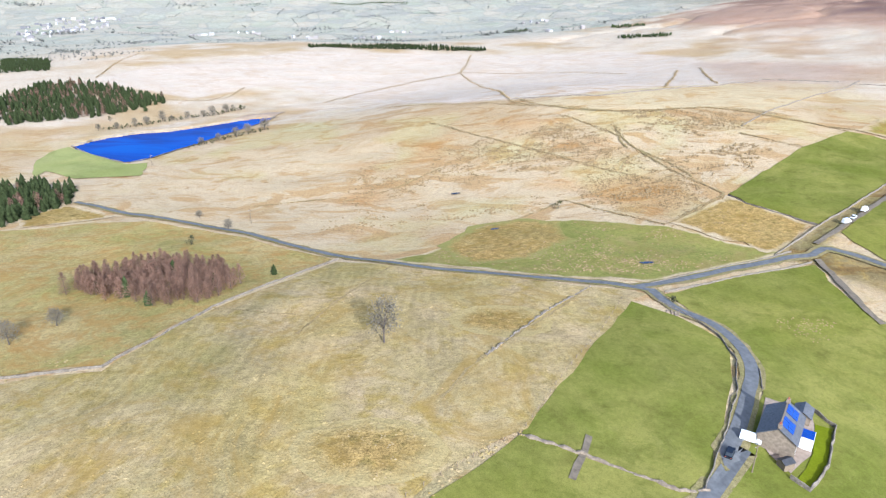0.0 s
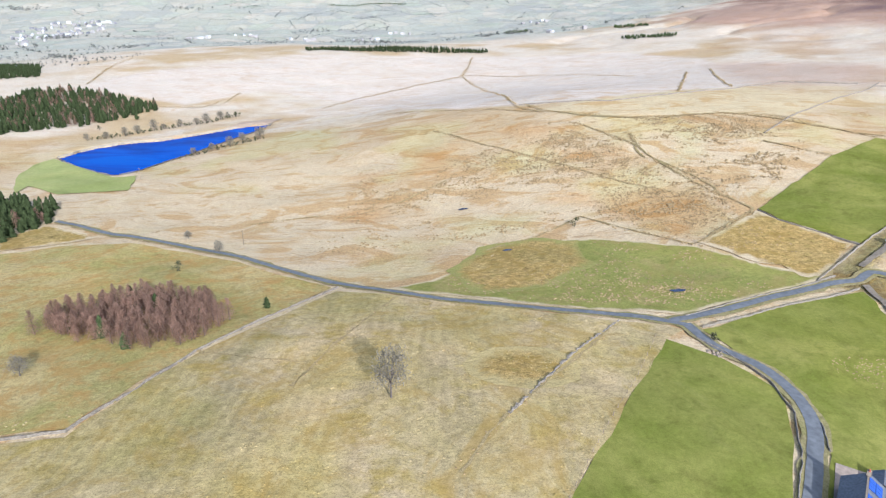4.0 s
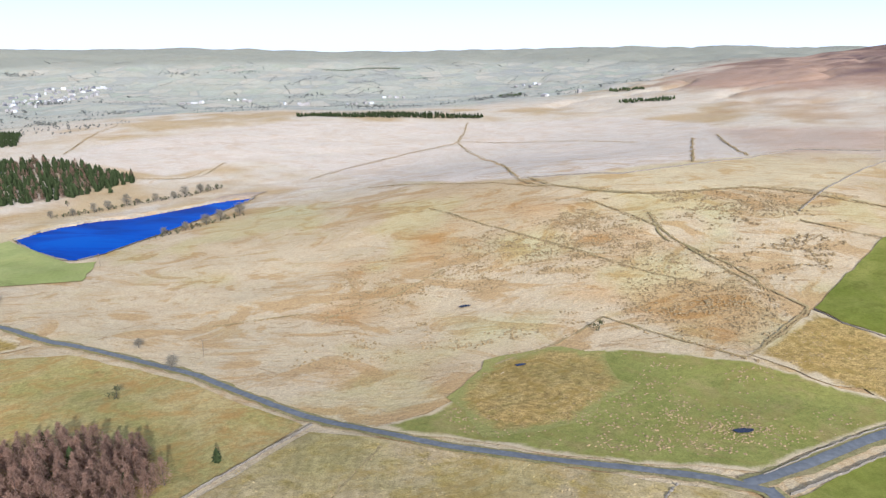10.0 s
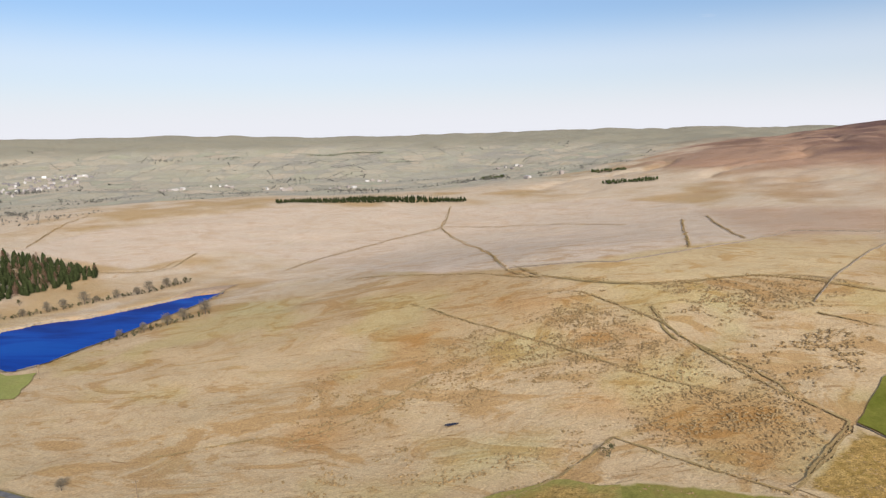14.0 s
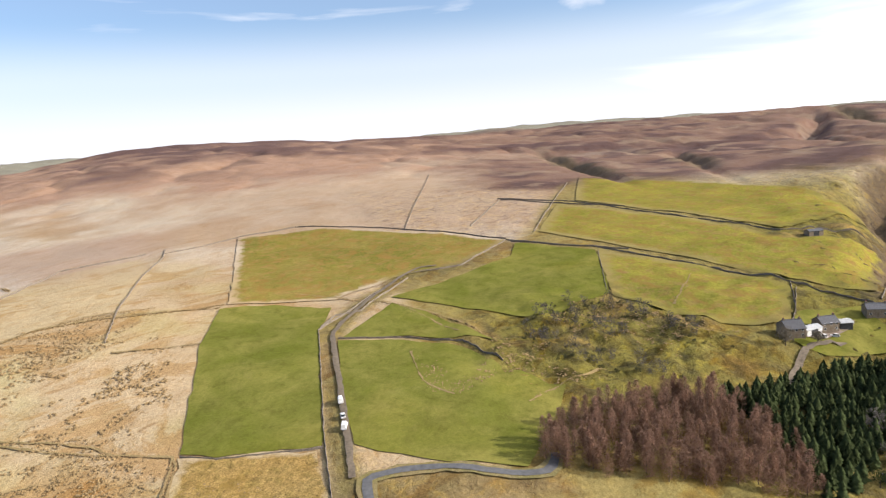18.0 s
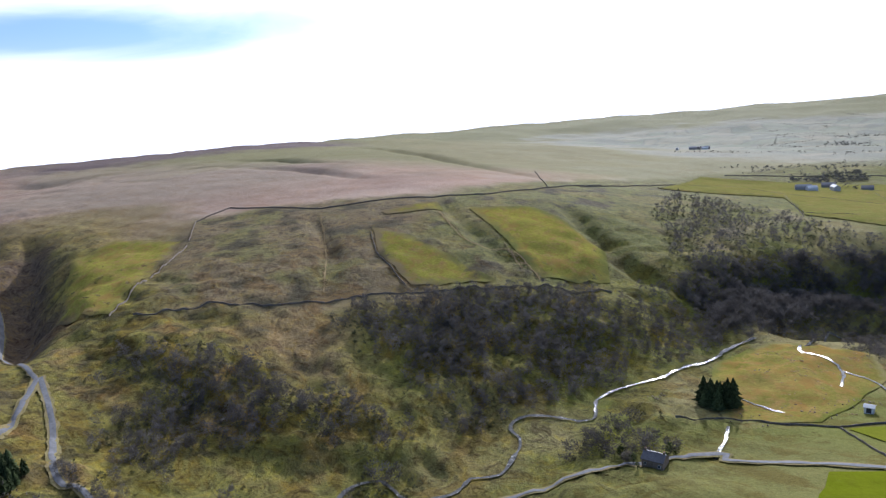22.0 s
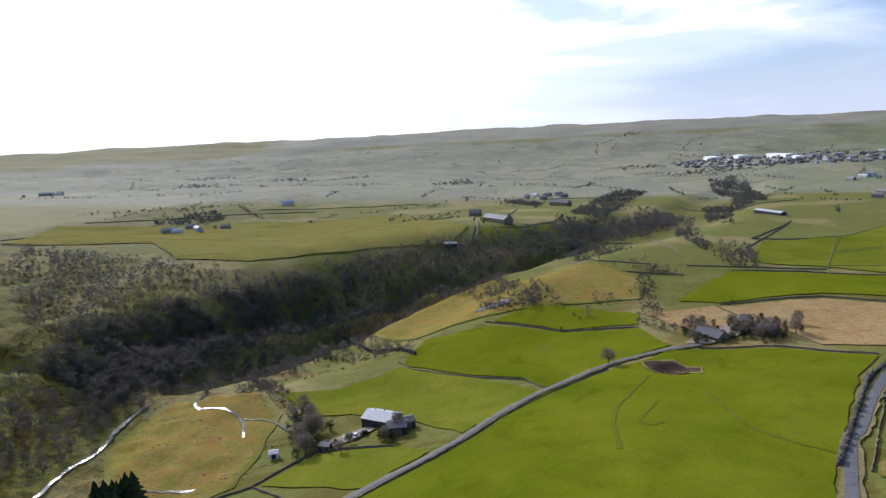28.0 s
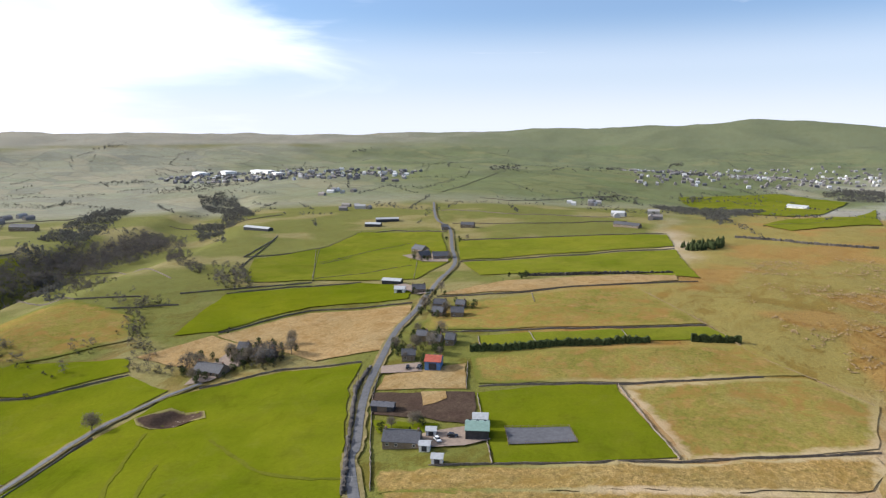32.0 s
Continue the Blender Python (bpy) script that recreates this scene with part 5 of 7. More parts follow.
strip("verge", [(-213, 358), (-168, 335), (-110, 307), (-76, 284), (-46, 262), (-10, 243), (21, 231), (47, 225), (65, 219), (76, 214)], 5.0, verge, 0.24, 0.0014, 3, 0.7, "dry grass verge beside the road")
strip("road", [(-213, 358), (-168, 335), (-110, 307), (-76, 284), (-46, 262), (-10, 243), (21, 231), (47, 225), (65, 219), (76, 214)], 2.7, tarmac, 0.34, 0.0016, 5, 0.12, "narrow grey tarmac country road", crown=0.06)
strip("verge", [(72, 217), (90, 225), (117, 238), (142, 248), (154, 250), (162, 256), (171, 250), (179, 237), (184, 221), (192, 208), (204, 209)], 5.9, verge, 0.24, 0.0014, 3, 0.7, "dry grass verge beside the road")
strip("road", [(72, 217), (90, 225), (117, 238), (142, 248), (154, 250), (162, 256), (171, 250), (179, 237), (184, 221), (192, 208), (204, 209)], 3.1, tarmac, 0.34, 0.0016, 5, 0.12, "narrow grey tarmac country road", crown=0.06)
strip("verge", [(76, 215), (80, 201), (88, 191), (92, 179), (91, 164), (83, 148), (74, 133), (65, 120), (58, 109), (-111, -79), (-142, -107), (-183, -140), (-219, -162), (-259, -185), (-311, -208), (-391, -250), (-485, -299), (-563, -357), (-676, -441), (-736, -507), (-968, -684)], 6.5, verge, 0.24, 0.0014, 3, 0.7, "dry grass verge beside the road")
strip("road", [(76, 215), (80, 201), (88, 191), (92, 179), (91, 164), (83, 148), (74, 133), (65, 120), (58, 109), (-111, -79), (-142, -107), (-183, -140), (-219, -162), (-259, -185), (-311, -208), (-391, -250), (-485, -299), (-563, -357), (-676, -441), (-736, -507), (-968, -684)], 3.7, tarmac, 0.34, 0.0016, 5, 0.12, "narrow grey tarmac country road", crown=0.06)
strip("verge", [(365, 83), (380, 61), (435, 29), (423, 30), (383, 40), (331, 57), (312, 54), (287, 50), (271, 42), (250, 36), (249, 12), (236, -7), (130, -120), (114, -121), (83, -131), (55, -135), (45, -142), (23, -154), (-5, -172), (-32, -195), (-57, -212), (-99, -228), (-126, -231), (-156, -230)], 5.0, verge, 0.24, 0.0014, 3, 0.7, "dry grass verge beside the road")
strip("road", [(365, 83), (380, 61), (435, 29), (423, 30), (383, 40), (331, 57), (312, 54), (287, 50), (271, 42), (250, 36), (249, 12), (236, -7), (130, -120), (114, -121), (83, -131), (55, -135), (45, -142), (23, -154), (-5, -172), (-32, -195), (-57, -212), (-99, -228), (-126, -231), (-156, -230)], 2.7, tarmac, 0.34, 0.0016, 5, 0.12, "narrow grey tarmac country road", crown=0.06)
strip("verge", [(435, 29), (478, 26), (510, 26), (567, 13), (687, -20), (733, -11), (724, 8), (782, 8), (850, -1), (971, -18)], 3.8, verge, 0.24, 0.0014, 3, 0.7, "dry grass verge beside the road")
strip("road", [(435, 29), (478, 26), (510, 26), (567, 13), (687, -20), (733, -11), (724, 8), (782, 8), (850, -1), (971, -18)], 2.5, tarmac, 0.34, 0.0016, 5, 0.12, "narrow grey tarmac country road", crown=0.06)
strip("track", [(161, 261), (178, 275), (215, 306), (254, 339), (269, 348), (304, 358), (386, 373), (403, 362)], 2.4, dirt, 0.34, 0.0016, 5, 0.3, "rutted pale dirt track", crown=0.06)
strip("track", [(154, 246), (152, 223), (150, 205), (151, 196)], 2.6, dirt, 0.34, 0.0016, 5, 0.3, "rutted pale dirt track", crown=0.06)
strip("track", [(360, 118), (349, 132), (325, 138), (304, 141)], 3.0, dirt, 0.34, 0.0016, 5, 0.3, "rutted pale dirt track", crown=0.06)
strip("track", [(-123, -611), (-139, -658), (-169, -804)], 2.6, dirt, 0.34, 0.0016, 5, 0.3, "rutted pale dirt track", crown=0.06)
strip("river", [(257, 16), (261, -4), (246, -6), (239, -12), (247, -27), (241, -43), (220, -40), (208, -53), (208, -67), (200, -78), (207, -105), (220, -115), (217, -128), (202, -136), (187, -141), (195, -161), (192, -177), (183, -192), (174, -213), (172, -227), (164, -242), (160, -275), (154, -299)], 1.8, beck_mat, 0.25, 0.0014, 4, 0.53, "shallow stream glinting among stones")
strip("beck", [(127, -382), (127, -309), (123, -281), (108, -269), (97, -255), (93, -229)], 1.5, beck_mat, 0.25, 0.0014, 4, 0.38, "shallow stream glinting among stones")
strip("beck", [(127, -382), (98, -403)], 1.6, beck_mat, 0.25, 0.0014, 4, 0.40, "shallow stream glinting among stones")
strip("beck", [(97, -255), (81, -246), (71, -228)], 1.2, beck_mat, 0.25, 0.0014, 4, 0.30, "shallow stream glinting among stones")
strip("beck", [(130, -189), (119, -186), (109, -183)], 2.0, beck_mat, 0.25, 0.0014, 4, 0.50, "shallow stream glinting among stones")
strip("beck", [(125, -153), (122, -138), (121, -123)], 1.5, beck_mat, 0.25, 0.0014, 4, 0.38, "shallow stream glinting among stones")
damp = turf("damp_grass", (0.100, 0.118, 0.010), (0.125, 0.132, 0.014), (0.098, 0.10, 0.014), 0.7, 0.03, None, 0.1, (0.9, 1.05))
for line in ([(-118, -168), (-113, -145), (-108, -124), (-112, -105), (-119, -92)], [(-95, -169), (-80, -154), (-74, -146), (-77, -141), (-82, -142)], [(-109, -202), (-89, -183), (-70, -162), (-54, -125)]):
    strip("damp_hollow", line, 1.7, damp, 0.22, 0.0012, 3, 0.45, "darker damp grass along an old filled ditch")
WALL_LINES = [
    [(-45, 257), (-65, 223), (-79, 197), (-86, 175), (-95, 155), (-110, 152), (-122, 152), (-230, 150)],
    [(76, 205), (82, 197), (88, 182), (88, 167), (80, 148), (67, 126), (57, 110)],
    [(93, 163), (89, 152)],
    [(81, 213), (113, 229), (151, 244)],
    [(78, 221), (104, 235), (127, 245), (147, 254)],
    [(139, 251), (157, 267), (180, 287), (230, 328), (264, 356), (307, 362), (381, 374), (409, 345), (487, 344)],
    [(264, 356), (287, 363), (300, 355), (371, 366)],
    [(55, 545), (124, 525), (162, 540), (245, 596), (308, 648), (370, 625)],
    [(387, 622), (362, 594), (308, 549), (244, 485), (200, 436)],
    [(372, 605), (437, 589), (489, 563), (503, 473), (499, 400), (490, 345)],
    [(148, 324), (152, 310), (172, 281)],
    [(258, 339), (272, 310), (278, 280), (266, 254)],
    [(910, 650), (505, 449)],
    [(663, 423), (527, 394)],
    [(819, 397), (516, 331)],
    [(663, 423), (652, 348), (649, 286)],
    [(487, 344), (478, 287), (478, 245)],
    [(466, 264), (416, 248), (380, 236)],
    [(483, 338), (476, 264), (448, 194), (430, 142), (419, 108), (391, 74)],
    [(430, 142), (388, 139), (356, 142)],
    [(669, 429), (666, 341), (602, 216), (565, 150), (606, 67)],
    [(667, 61), (599, 68), (422, 98)],
    [(467, -41), (441, -82), (406, -113), (351, -183), (297, -240), (245, -281)],
    [(605, -158), (665, -199), (680, -249), (554, -273), (501, -336), (441, -399), (410, -590)],
    [(450, -243), (414, -214), (358, -187)],
    [(535, -638), (426, -495)],
    [(483, -32), (532, -84), (590, -148)],
    [(422, 139), (384, 139)],
    [(244, -751), (190, -602), (145, -618)],
    [(411, -540), (377, -727), (321, -802), (240, -758), (161, -734), (86, -683)],
    [(84, -173), (71, -156), (58, -139)],
    [(149, -152), (126, -164), (84, -174)],
    [(368, -659), (314, -701), (240, -733), (187, -586)],
    [(259, -876), (171, -860), (114, -693)],
    [(22, -703), (-57, -778), (-146, -831)],
    [(-45, -745), (-74, -622), (-117, -602)],
    [(-136, -654), (-116, -604)],
    [(-126, -617), (-178, -597)],
    [(-164, -649), (-199, -657), (-242, -677)],
    [(6, -304), (0, -285), (-33, -252), (-53, -234), (-59, -216)],
    [(-62, -345), (-103, -299), (-144, -279)],
    [(42, -140), (21, -152), (-7, -170), (-34, -192), (-57, -207), (-96, -222)],
    [(84, -175), (58, -198), (24, -182)],
    [(-216, -98), (-232, -73), (-250, -44), (-271, -17), (-292, 11)],
    [(-250, -43), (-218, -18), (-194, 1)],
    [(-141, -71), (-155, -53), (-173, -24), (-192, 2), (-218, 33), (-239, 59)],
    [(-264, -172), (-290, -125), (-325, -70), (-355, -31)],
    [(-340, -214), (-370, -172), (-437, -112), (-480, -68)],
    [(-498, -301), (-563, -218), (-641, -133)],
    [(-609, -379), (-677, -272), (-731, -169)],
    [(-380, -158), (-350, -140)],
    [(-238, -119), (-210, -101)],
    [(-274, -136), (-261, -126)],
    [(-294, -114), (-277, -99)],
    [(-322, -69), (-307, -58)],
    [(-210, -291), (-273, -274), (-318, -219)],
    [(-213, -170), (-188, -204), (-152, -226)],
    [(-381, -490), (-433, -530), (-508, -590)],
    [(-351, -357), (-474, -477), (-599, -528)],
    [(-417, -416), (-486, -424), (-569, -419)],
    [(-352, -355), (-397, -341), (-455, -328)],
    [(-396, -280), (-513, -366)],
    [(-207, -152), (-185, -137), (-149, -106), (-117, -77)],
    [(-207, -93), (-155, -53)],
    [(367, -913), (267, -976), (173, -1028), (45, -1047)],
    [(170, -850), (79, -875), (-23, -928)],
    [(140, -1078), (4, -1098), (-147, -1136)],
    [(-239, -632), (-297, -578), (-272, -444)],
    [(-248, -393), (-293, -372), (-341, -346)],
    [(-340, -442), (-459, -546), (-514, -596)],
    [(-345, -349), (-468, -476), (-559, -512)],
    [(-406, -407), (-462, -416)],
    [(-193, -399), (-231, -368)],
    [(-368, -1249), (-275, -926), (-168, -667)],
    [(-381, -490), (-436, -477), (-477, -481)],
    [(-592, -522), (-629, -495), (-649, -426)],
    [(-399, -1129), (-475, -1076), (-636, -1196)],
    [(-542, -887), (-590, -780), (-689, -791)],
    [(-842, -576), (-831, -440), (-859, -272)],
    [(-711, -460), (-750, -349), (-821, -250)],
    [(-1105, -666), (-1123, -609), (-1456, -510)],
    [(-846, -87), (-921, -34), (-1543, 8)],
    [(-1146, -797), (-1322, -838), (-1572, -908)],
    [(-190, -571), (-190, -438), (-224, -406)],
    [(-272, -368), (-320, -345), (-363, -310)],
]
RUSH_LINES = [
    [(53, 216), (38, 194), (20, 170), (7, 150), (0, 136)],
    [(-80, 198), (-61, 191), (-42, 187)],
    [(-44, 172), (-38, 195), (-30, 218), (-22, 240)],
    [(18, 917), (85, 900), (153, 881), (221, 814)],
    [(186, 485), (231, 465), (258, 444), (269, 432)],
    [(147, 326), (137, 349), (127, 377), (117, 417), (116, 443)],
    [(147, 326), (125, 307), (106, 289)],
    [(-11, 501), (15, 465), (35, 442), (60, 415), (90, 378), (118, 355)],
    [(41, 1065), (22, 914), (-24, 870), (-104, 778), (-132, 721)],
    [(22, 907), (52, 741), (52, 556), (66, 512)],
    [(-64, 623), (8, 565), (65, 513), (121, 475), (207, 481), (252, 466)],
    [(306, 803), (250, 609)],
    [(278, 801), (188, 566)],
    [(-57, 357), (-27, 376), (-2, 402)],
    [(65, 334), (42, 314), (16, 300)],
    [(65, 334), (87, 309), (105, 289)],
    [(117, 442), (114, 416), (116, 403)],
    [(-108, 353), (-85, 360), (-69, 363)],
    [(-397, 738), (-263, 732), (-242, 803)],
    [(-441, 843), (-479, 991), (-485, 1073)],
    [(193, 421), (222, 395)],
    [(225, 466), (275, 434)],
    [(146, 324), (135, 313), (108, 291)],
    [(258, 297), (233, 276), (226, 258)],
    [(429, 196), (376, 198)],
    [(280, 212), (256, 225), (235, 230)],
    [(537, -259), (461, -201), (401, -147)],
    [(436, -318), (375, -280), (336, -288), (292, -262)],
    [(349, -298), (311, -266)],
    [(-429, -101), (-357, -31), (-323, 0), (-306, 28), (-287, 55)],
    [(59, 549), (75, 507), (121, 477), (190, 480), (228, 471)],
    [(88, 475), (114, 425), (121, 400), (137, 363), (138, 344)],
    [(313, 412), (315, 380), (316, 341), (288, 287)],
    [(316, 338), (306, 298), (284, 265)],
]
HEDGES = [
    [(38, -472), (16, -381), (-6, -311)],
    [(-443, -197), (-470, -149), (-510, -96)],
    [(-209, -160), (-185, -148), (-145, -114), (-110, -83)],
    [(-735, -96), (-731, 1), (-737, 37)],
]
CONIFER_HEDGES = [
    [(-252, -127), (-264, -110), (-283, -86), (-311, -49)],
    [(-325, -31), (-336, -8)],
]
FENCES = [
    [(63, 205), (49, 178), (34, 152), (20, 126), (18, 123)],
    [(18, 123), (7, 114), (-7, 101)],
]
for n, line in enumerate(WALL_LINES):
    bank("dry_stone_wall", line, 0.42, 0.7, drystone, "dark grey dry stone field wall, uneven on top", "stone wall", seed=n, gap=0.02)
for n, line in enumerate(RUSH_LINES):
    rush_line(line, n)
for n, line in enumerate(HEDGES):
    bank("hedge", line, 1.8, 1.9, twigs, "bare brown hedge along the field edge", "hedge", "", 0.4, 1.3, n, 0.3, 0.8)
for n, line in enumerate(CONIFER_HEDGES):
    bank("conifer_hedge", line, 2.6, 3.4, spruce_leaf, "dark evergreen hedge between paddocks", "hedge", "", 0.3, 1.2, n, 0.3, 0.8)


def fence(line):
    root = tagged(new("post_fence"), "grey timber post and wire fence across the pasture", "fence")
    pts = straight(line, 4.0)
    me = None
    for q in pts:
        z = float(lift(q.x, q.y, 0.1, 0.0005))
        if me is None:
            o = boxes("post", [(-0.07, -0.07, -0.4, 0.07, 0.07, 1.2)], timber, root)
            me = o.data
        else:
            o = new("post", me)
            o.parent = root
        o.location = (q.x, q.y, z)
    for hgt in (0.5, 1.0):
        v, f = [], []
        for a, b_ in zip(pts, pts[1:]):
            A = Vector((a.x, a.y, float(lift(a.x, a.y, 0.1, 0.0005)) + hgt))
            C = Vector((b_.x, b_.y, float(lift(b_.x, b_.y, 0.1, 0.0005)) + hgt))
            limb(v, f, A, C, 0.015, 0.015, 3)
        mesh_ob("wire", v, f, timber, root)


for line in FENCES:
    fence(line)
# water of the reservoir and small pools
pts = resample(POOL[1], 8, True)
pv = [(q.x, q.y) for q in pts]
cdt = delaunay_2d_cdt([Vector(q) for q in pv], [], [list(range(len(pv)))], 1, 1e-4)
tagged(mesh_ob("water", [(q.x, q.y, POOL[0]) for q in cdt[0]], [list(t) for t in cdt[2]], water_mat), "reservoir water, the sky's reflected blue painted as its colour", "water", kind="structure")
strip("shore", POOL[1] + POOL[1][:1], 2.4, plain("shore_stones", (0.29, 0.24, 0.175), 0.9, var=0.3, scale=0.6), 0.2, 0.0006, 3, 0.9, "pale stony shore round the reservoir")
drape("mud", [(-182, 640), (-168, 652), (-160, 668), (-178, 664), (-198, 648), (-205, 628)], mud, 0.2, 0.0012, 1.5, 4.0, "bare brown mud at the shallow end")
for x, y, a, b_ in ((83, 243, 3.2, 1.3), (-78, -378, 16, 6), (7, 358, 3.0, 1.1), (25, 297, 2.2, 1.0)):
    drape("pool", [(x + a * math.cos(k * 0.7) * (1 + 0.25 * math.sin(k * 2.3)), y + b_ * math.sin(k * 0.7)) for k in range(9)], peat_mat, 0.35, 0.0014, 0.2, 2.0, "small dark pool in the grass")

# ---- woods and trees ----
for i, (x, y) in enumerate(spots([(-140, 214), (-137, 231), (-115, 249), (-88, 240), (-77, 223), (-81, 206), (-96, 198), (-107, 202), (-122, 208)], 3.3, 1)):
    tree("larch" if i % 31 else "spruce", x, y, 0.62 + 0.3 * ((i * 37) % 10) / 10, i % 5, i * 47, "larch clump on the slope")
mass("conifer_wood", ["spruce", "spruce", "spruce", "spruce", "spruce", "spruce", "larch"], spots([(-479, 690), (-478, 790), (-419, 800), (-302, 725), (-328, 655), (-401, 590)], 5.6, 2), "dark green conifers mixed with bare brown larches", "wood", (0.6, 1.0), 2)
mass("conifer_wood", ["spruce", "spruce", "spruce", "spruce", "spruce", "spruce", "larch"], spots([(-276, 388), (-262, 399), (-230, 386), (-216, 356), (-222, 321), (-226, 311)], 4.2, 3), "dark green conifers mixed with bare brown larches", "wood", (0.6, 1.0), 3)
mass("conifer_wood", ["spruce"], spots([(-786, 1192), (-628, 1069), (-535, 905), (-598, 900)], 5.0, 4), "dense dark green conifer plantation", "wood", (0.45, 0.65), 4)
mass("conifer_wood", ["spruce"], spots([(-233, 1154), (-87, 1186), (68, 1140), (66, 1114), (-82, 1121), (-226, 1127)], 5.0, 5), "dense dark green conifer plantation", "wood", (0.45, 0.65), 5)
mass("conifer_wood", ["spruce"], spots([(377, 1551), (418, 1433), (411, 1409), (366, 1510)], 5.0, 6), "dense dark green conifer plantation", "wood", (0.45, 0.65), 6)
mass("conifer_wood", ["spruce"], spots([(316, 1249), (401, 1215), (390, 1180), (309, 1224)], 5.0, 7), "dense dark green conifer plantation", "wood", (0.45, 0.65), 7)
mass("conifer_wood", ["spruce"], spots([(-607, 3663), (-196, 3679), (-193, 3617), (-599, 3617)], 9, 8), "dense dark green conifer plantation", "wood", (0.45, 0.65), 8)
mass("conifer_wood", ["spruce"], spots([(203, 2279), (256, 2113), (232, 1923), (186, 2108)], 9, 9), "dense dark green conifer plantation", "wood", (0.45, 0.65), 9)
for i, (x, y) in enumerate(spots([(202, 215), (232, 213), (252, 198), (274, 181), (277, 160), (258, 140), (232, 132), (224, 140), (193, 203)], 5.2, 10)):
    tree("larch", x, y, 0.85 + 0.3 * ((i * 37) % 10) / 10, i % 5, i * 47, "larch plantation in the valley")
mass("larch_wood", ["larch"], spots([(202, 215), (232, 213), (252, 198), (274, 181), (277, 160), (258, 140), (232, 132), (224, 140), (193, 203)], 6.5, 60), "close-set leafless red-brown larch trees", "wood", (0.7, 1.1), 10)
planted = spots([(278, 166), (304, 144), (338, 116), (358, 71), (333, 66), (307, 99), (272, 111), (229, 124), (236, 137), (262, 144)], 3.8, 11)
for i, (x, y) in enumerate(planted[::2]):
    tree("spruce", x, y, 0.72 + 0.35 * ((i * 37) % 10) / 10, i % 5, i * 47, "spruce plantation in the valley")
mass("conifer_wood", ["spruce"], planted[1::2], "close-set spruces filling the plantation", "wood", (0.7, 1.05), 5)
mass("bare_copse", ["wood", "bush"], spots([(295, 113), (317, 77), (290, 64), (277, 74), (265, 91), (266, 113)], 5.0, 12, 0.9, -0.3), "leafless grey-brown broadleaf trees in a copse", "wood", (0.8, 1.3), 12)
mass("hillside_scrub", ["wood", "bush", "bush"], spots([(409, 24), (450, -36), (372, -67), (299, -95), (255, -105), (227, -113), (232, -88), (284, -62), (281, -18), (264, 18), (306, 48)], 4.6, 13, 0.9, 0.12), "scattered bare thorn scrub on the valley side", "scrub", (0.5, 1.0), 13)
mass("valley_wood", ["wood"], spots([(360, -131), (341, -183), (294, -236), (245, -277), (194, -184), (224, -125), (256, -127), (314, -122)], 6.6, 14, 0.95, -0.5), "dense leafless woodland filling the steep valley side", "wood", (0.55, 0.95), 14)
mass("hillside_scrub", ["wood", "bush", "bush"], spots([(114, -281), (85, -428), (27, -484), (-9, -320), (35, -330), (71, -303)], 4.6, 15, 0.9, 0.12), "scattered bare thorn scrub on the valley side", "scrub", (0.5, 1.0), 15)
mass("hillside_scrub", ["wood", "bush", "bush"], spots([(348, 259), (364, 237), (344, 172), (319, 157), (280, 185), (277, 216), (291, 257)], 4.6, 16, 0.9, 0.12), "scattered bare thorn scrub on the valley side", "scrub", (0.5, 1.0), 16)
mass("hillside_scrub", ["wood", "bush", "bush"], spots([(251, -42), (237, -56), (217, -63), (227, -15), (235, 33), (245, 1)], 4.6, 17, 0.9, 0.12), "scattered bare thorn scrub on the valley side", "scrub", (0.5, 1.0), 17)
mass("bare_copse", ["wood", "bush"], spots([(-150, -293), (-170, -281), (-168, -255), (-154, -255), (-146, -276)], 5.0, 18, 0.9, -0.3), "leafless grey-brown broadleaf trees in a copse", "wood", (0.6, 1.1), 18)
mass("bare_copse", ["wood", "bush"], spots([(-183, -246), (-205, -239), (-205, -214), (-188, -204), (-175, -221)], 5.0, 19, 0.9, -0.3), "leafless grey-brown broadleaf trees in a copse", "wood", (0.6, 1.1), 19)
mass("bare_copse", ["wood", "bush"], spots([(-120, -369), (-141, -350), (-135, -343), (-117, -360)], 4.6, 20, 0.9, -0.05), "leafless grey-brown broadleaf trees in a copse", "wood", (0.45, 0.9), 20)
mass("conifer_wood", ["spruce"], spots([(-657, -132), (-690, -98), (-659, -88), (-631, -121)], 5.0, 21), "dense dark green conifer plantation", "wood", (0.6, 1.0), 21)
mass("bare_copse", ["wood", "bush"], spots([(-69, -383), (-89, -376), (-112, -365), (-102, -350), (-74, -356)], 4.6, 22, 0.9, -0.05), "leafless grey-brown broadleaf trees in a copse", "wood", (0.45, 0.9), 22)
for i, (x, y) in enumerate(spots([(66, -192), (71, -245), (62, -252), (56, -200)], 5.5, 23)):
    tree("yew" if i % 3 else "bare", x, y, 1.0 + 0.35 * ((i * 37) % 10) / 10, i % 4, i * 47, "dark trees by the stream farm")
for i, (x, y) in enumerate(spots([(147, -180), (134, -188), (128, -179), (139, -168)], 3.6, 24)):
    tree("spruce", x, y, 1.25 + 0.3 * ((i * 37) % 10) / 10, i % 5, i * 47, "spruces by the stream")
mass("valley_wood", ["wood"], spots([(201, -407), (160, -472), (128, -508), (16, -578), (14, -511), (113, -419), (156, -330), (175, -264), (214, -326)], 5.4, 25, 0.95, -0.22), "leafless woodland spread over the valley side", "wood", (0.6, 1.05), 25)
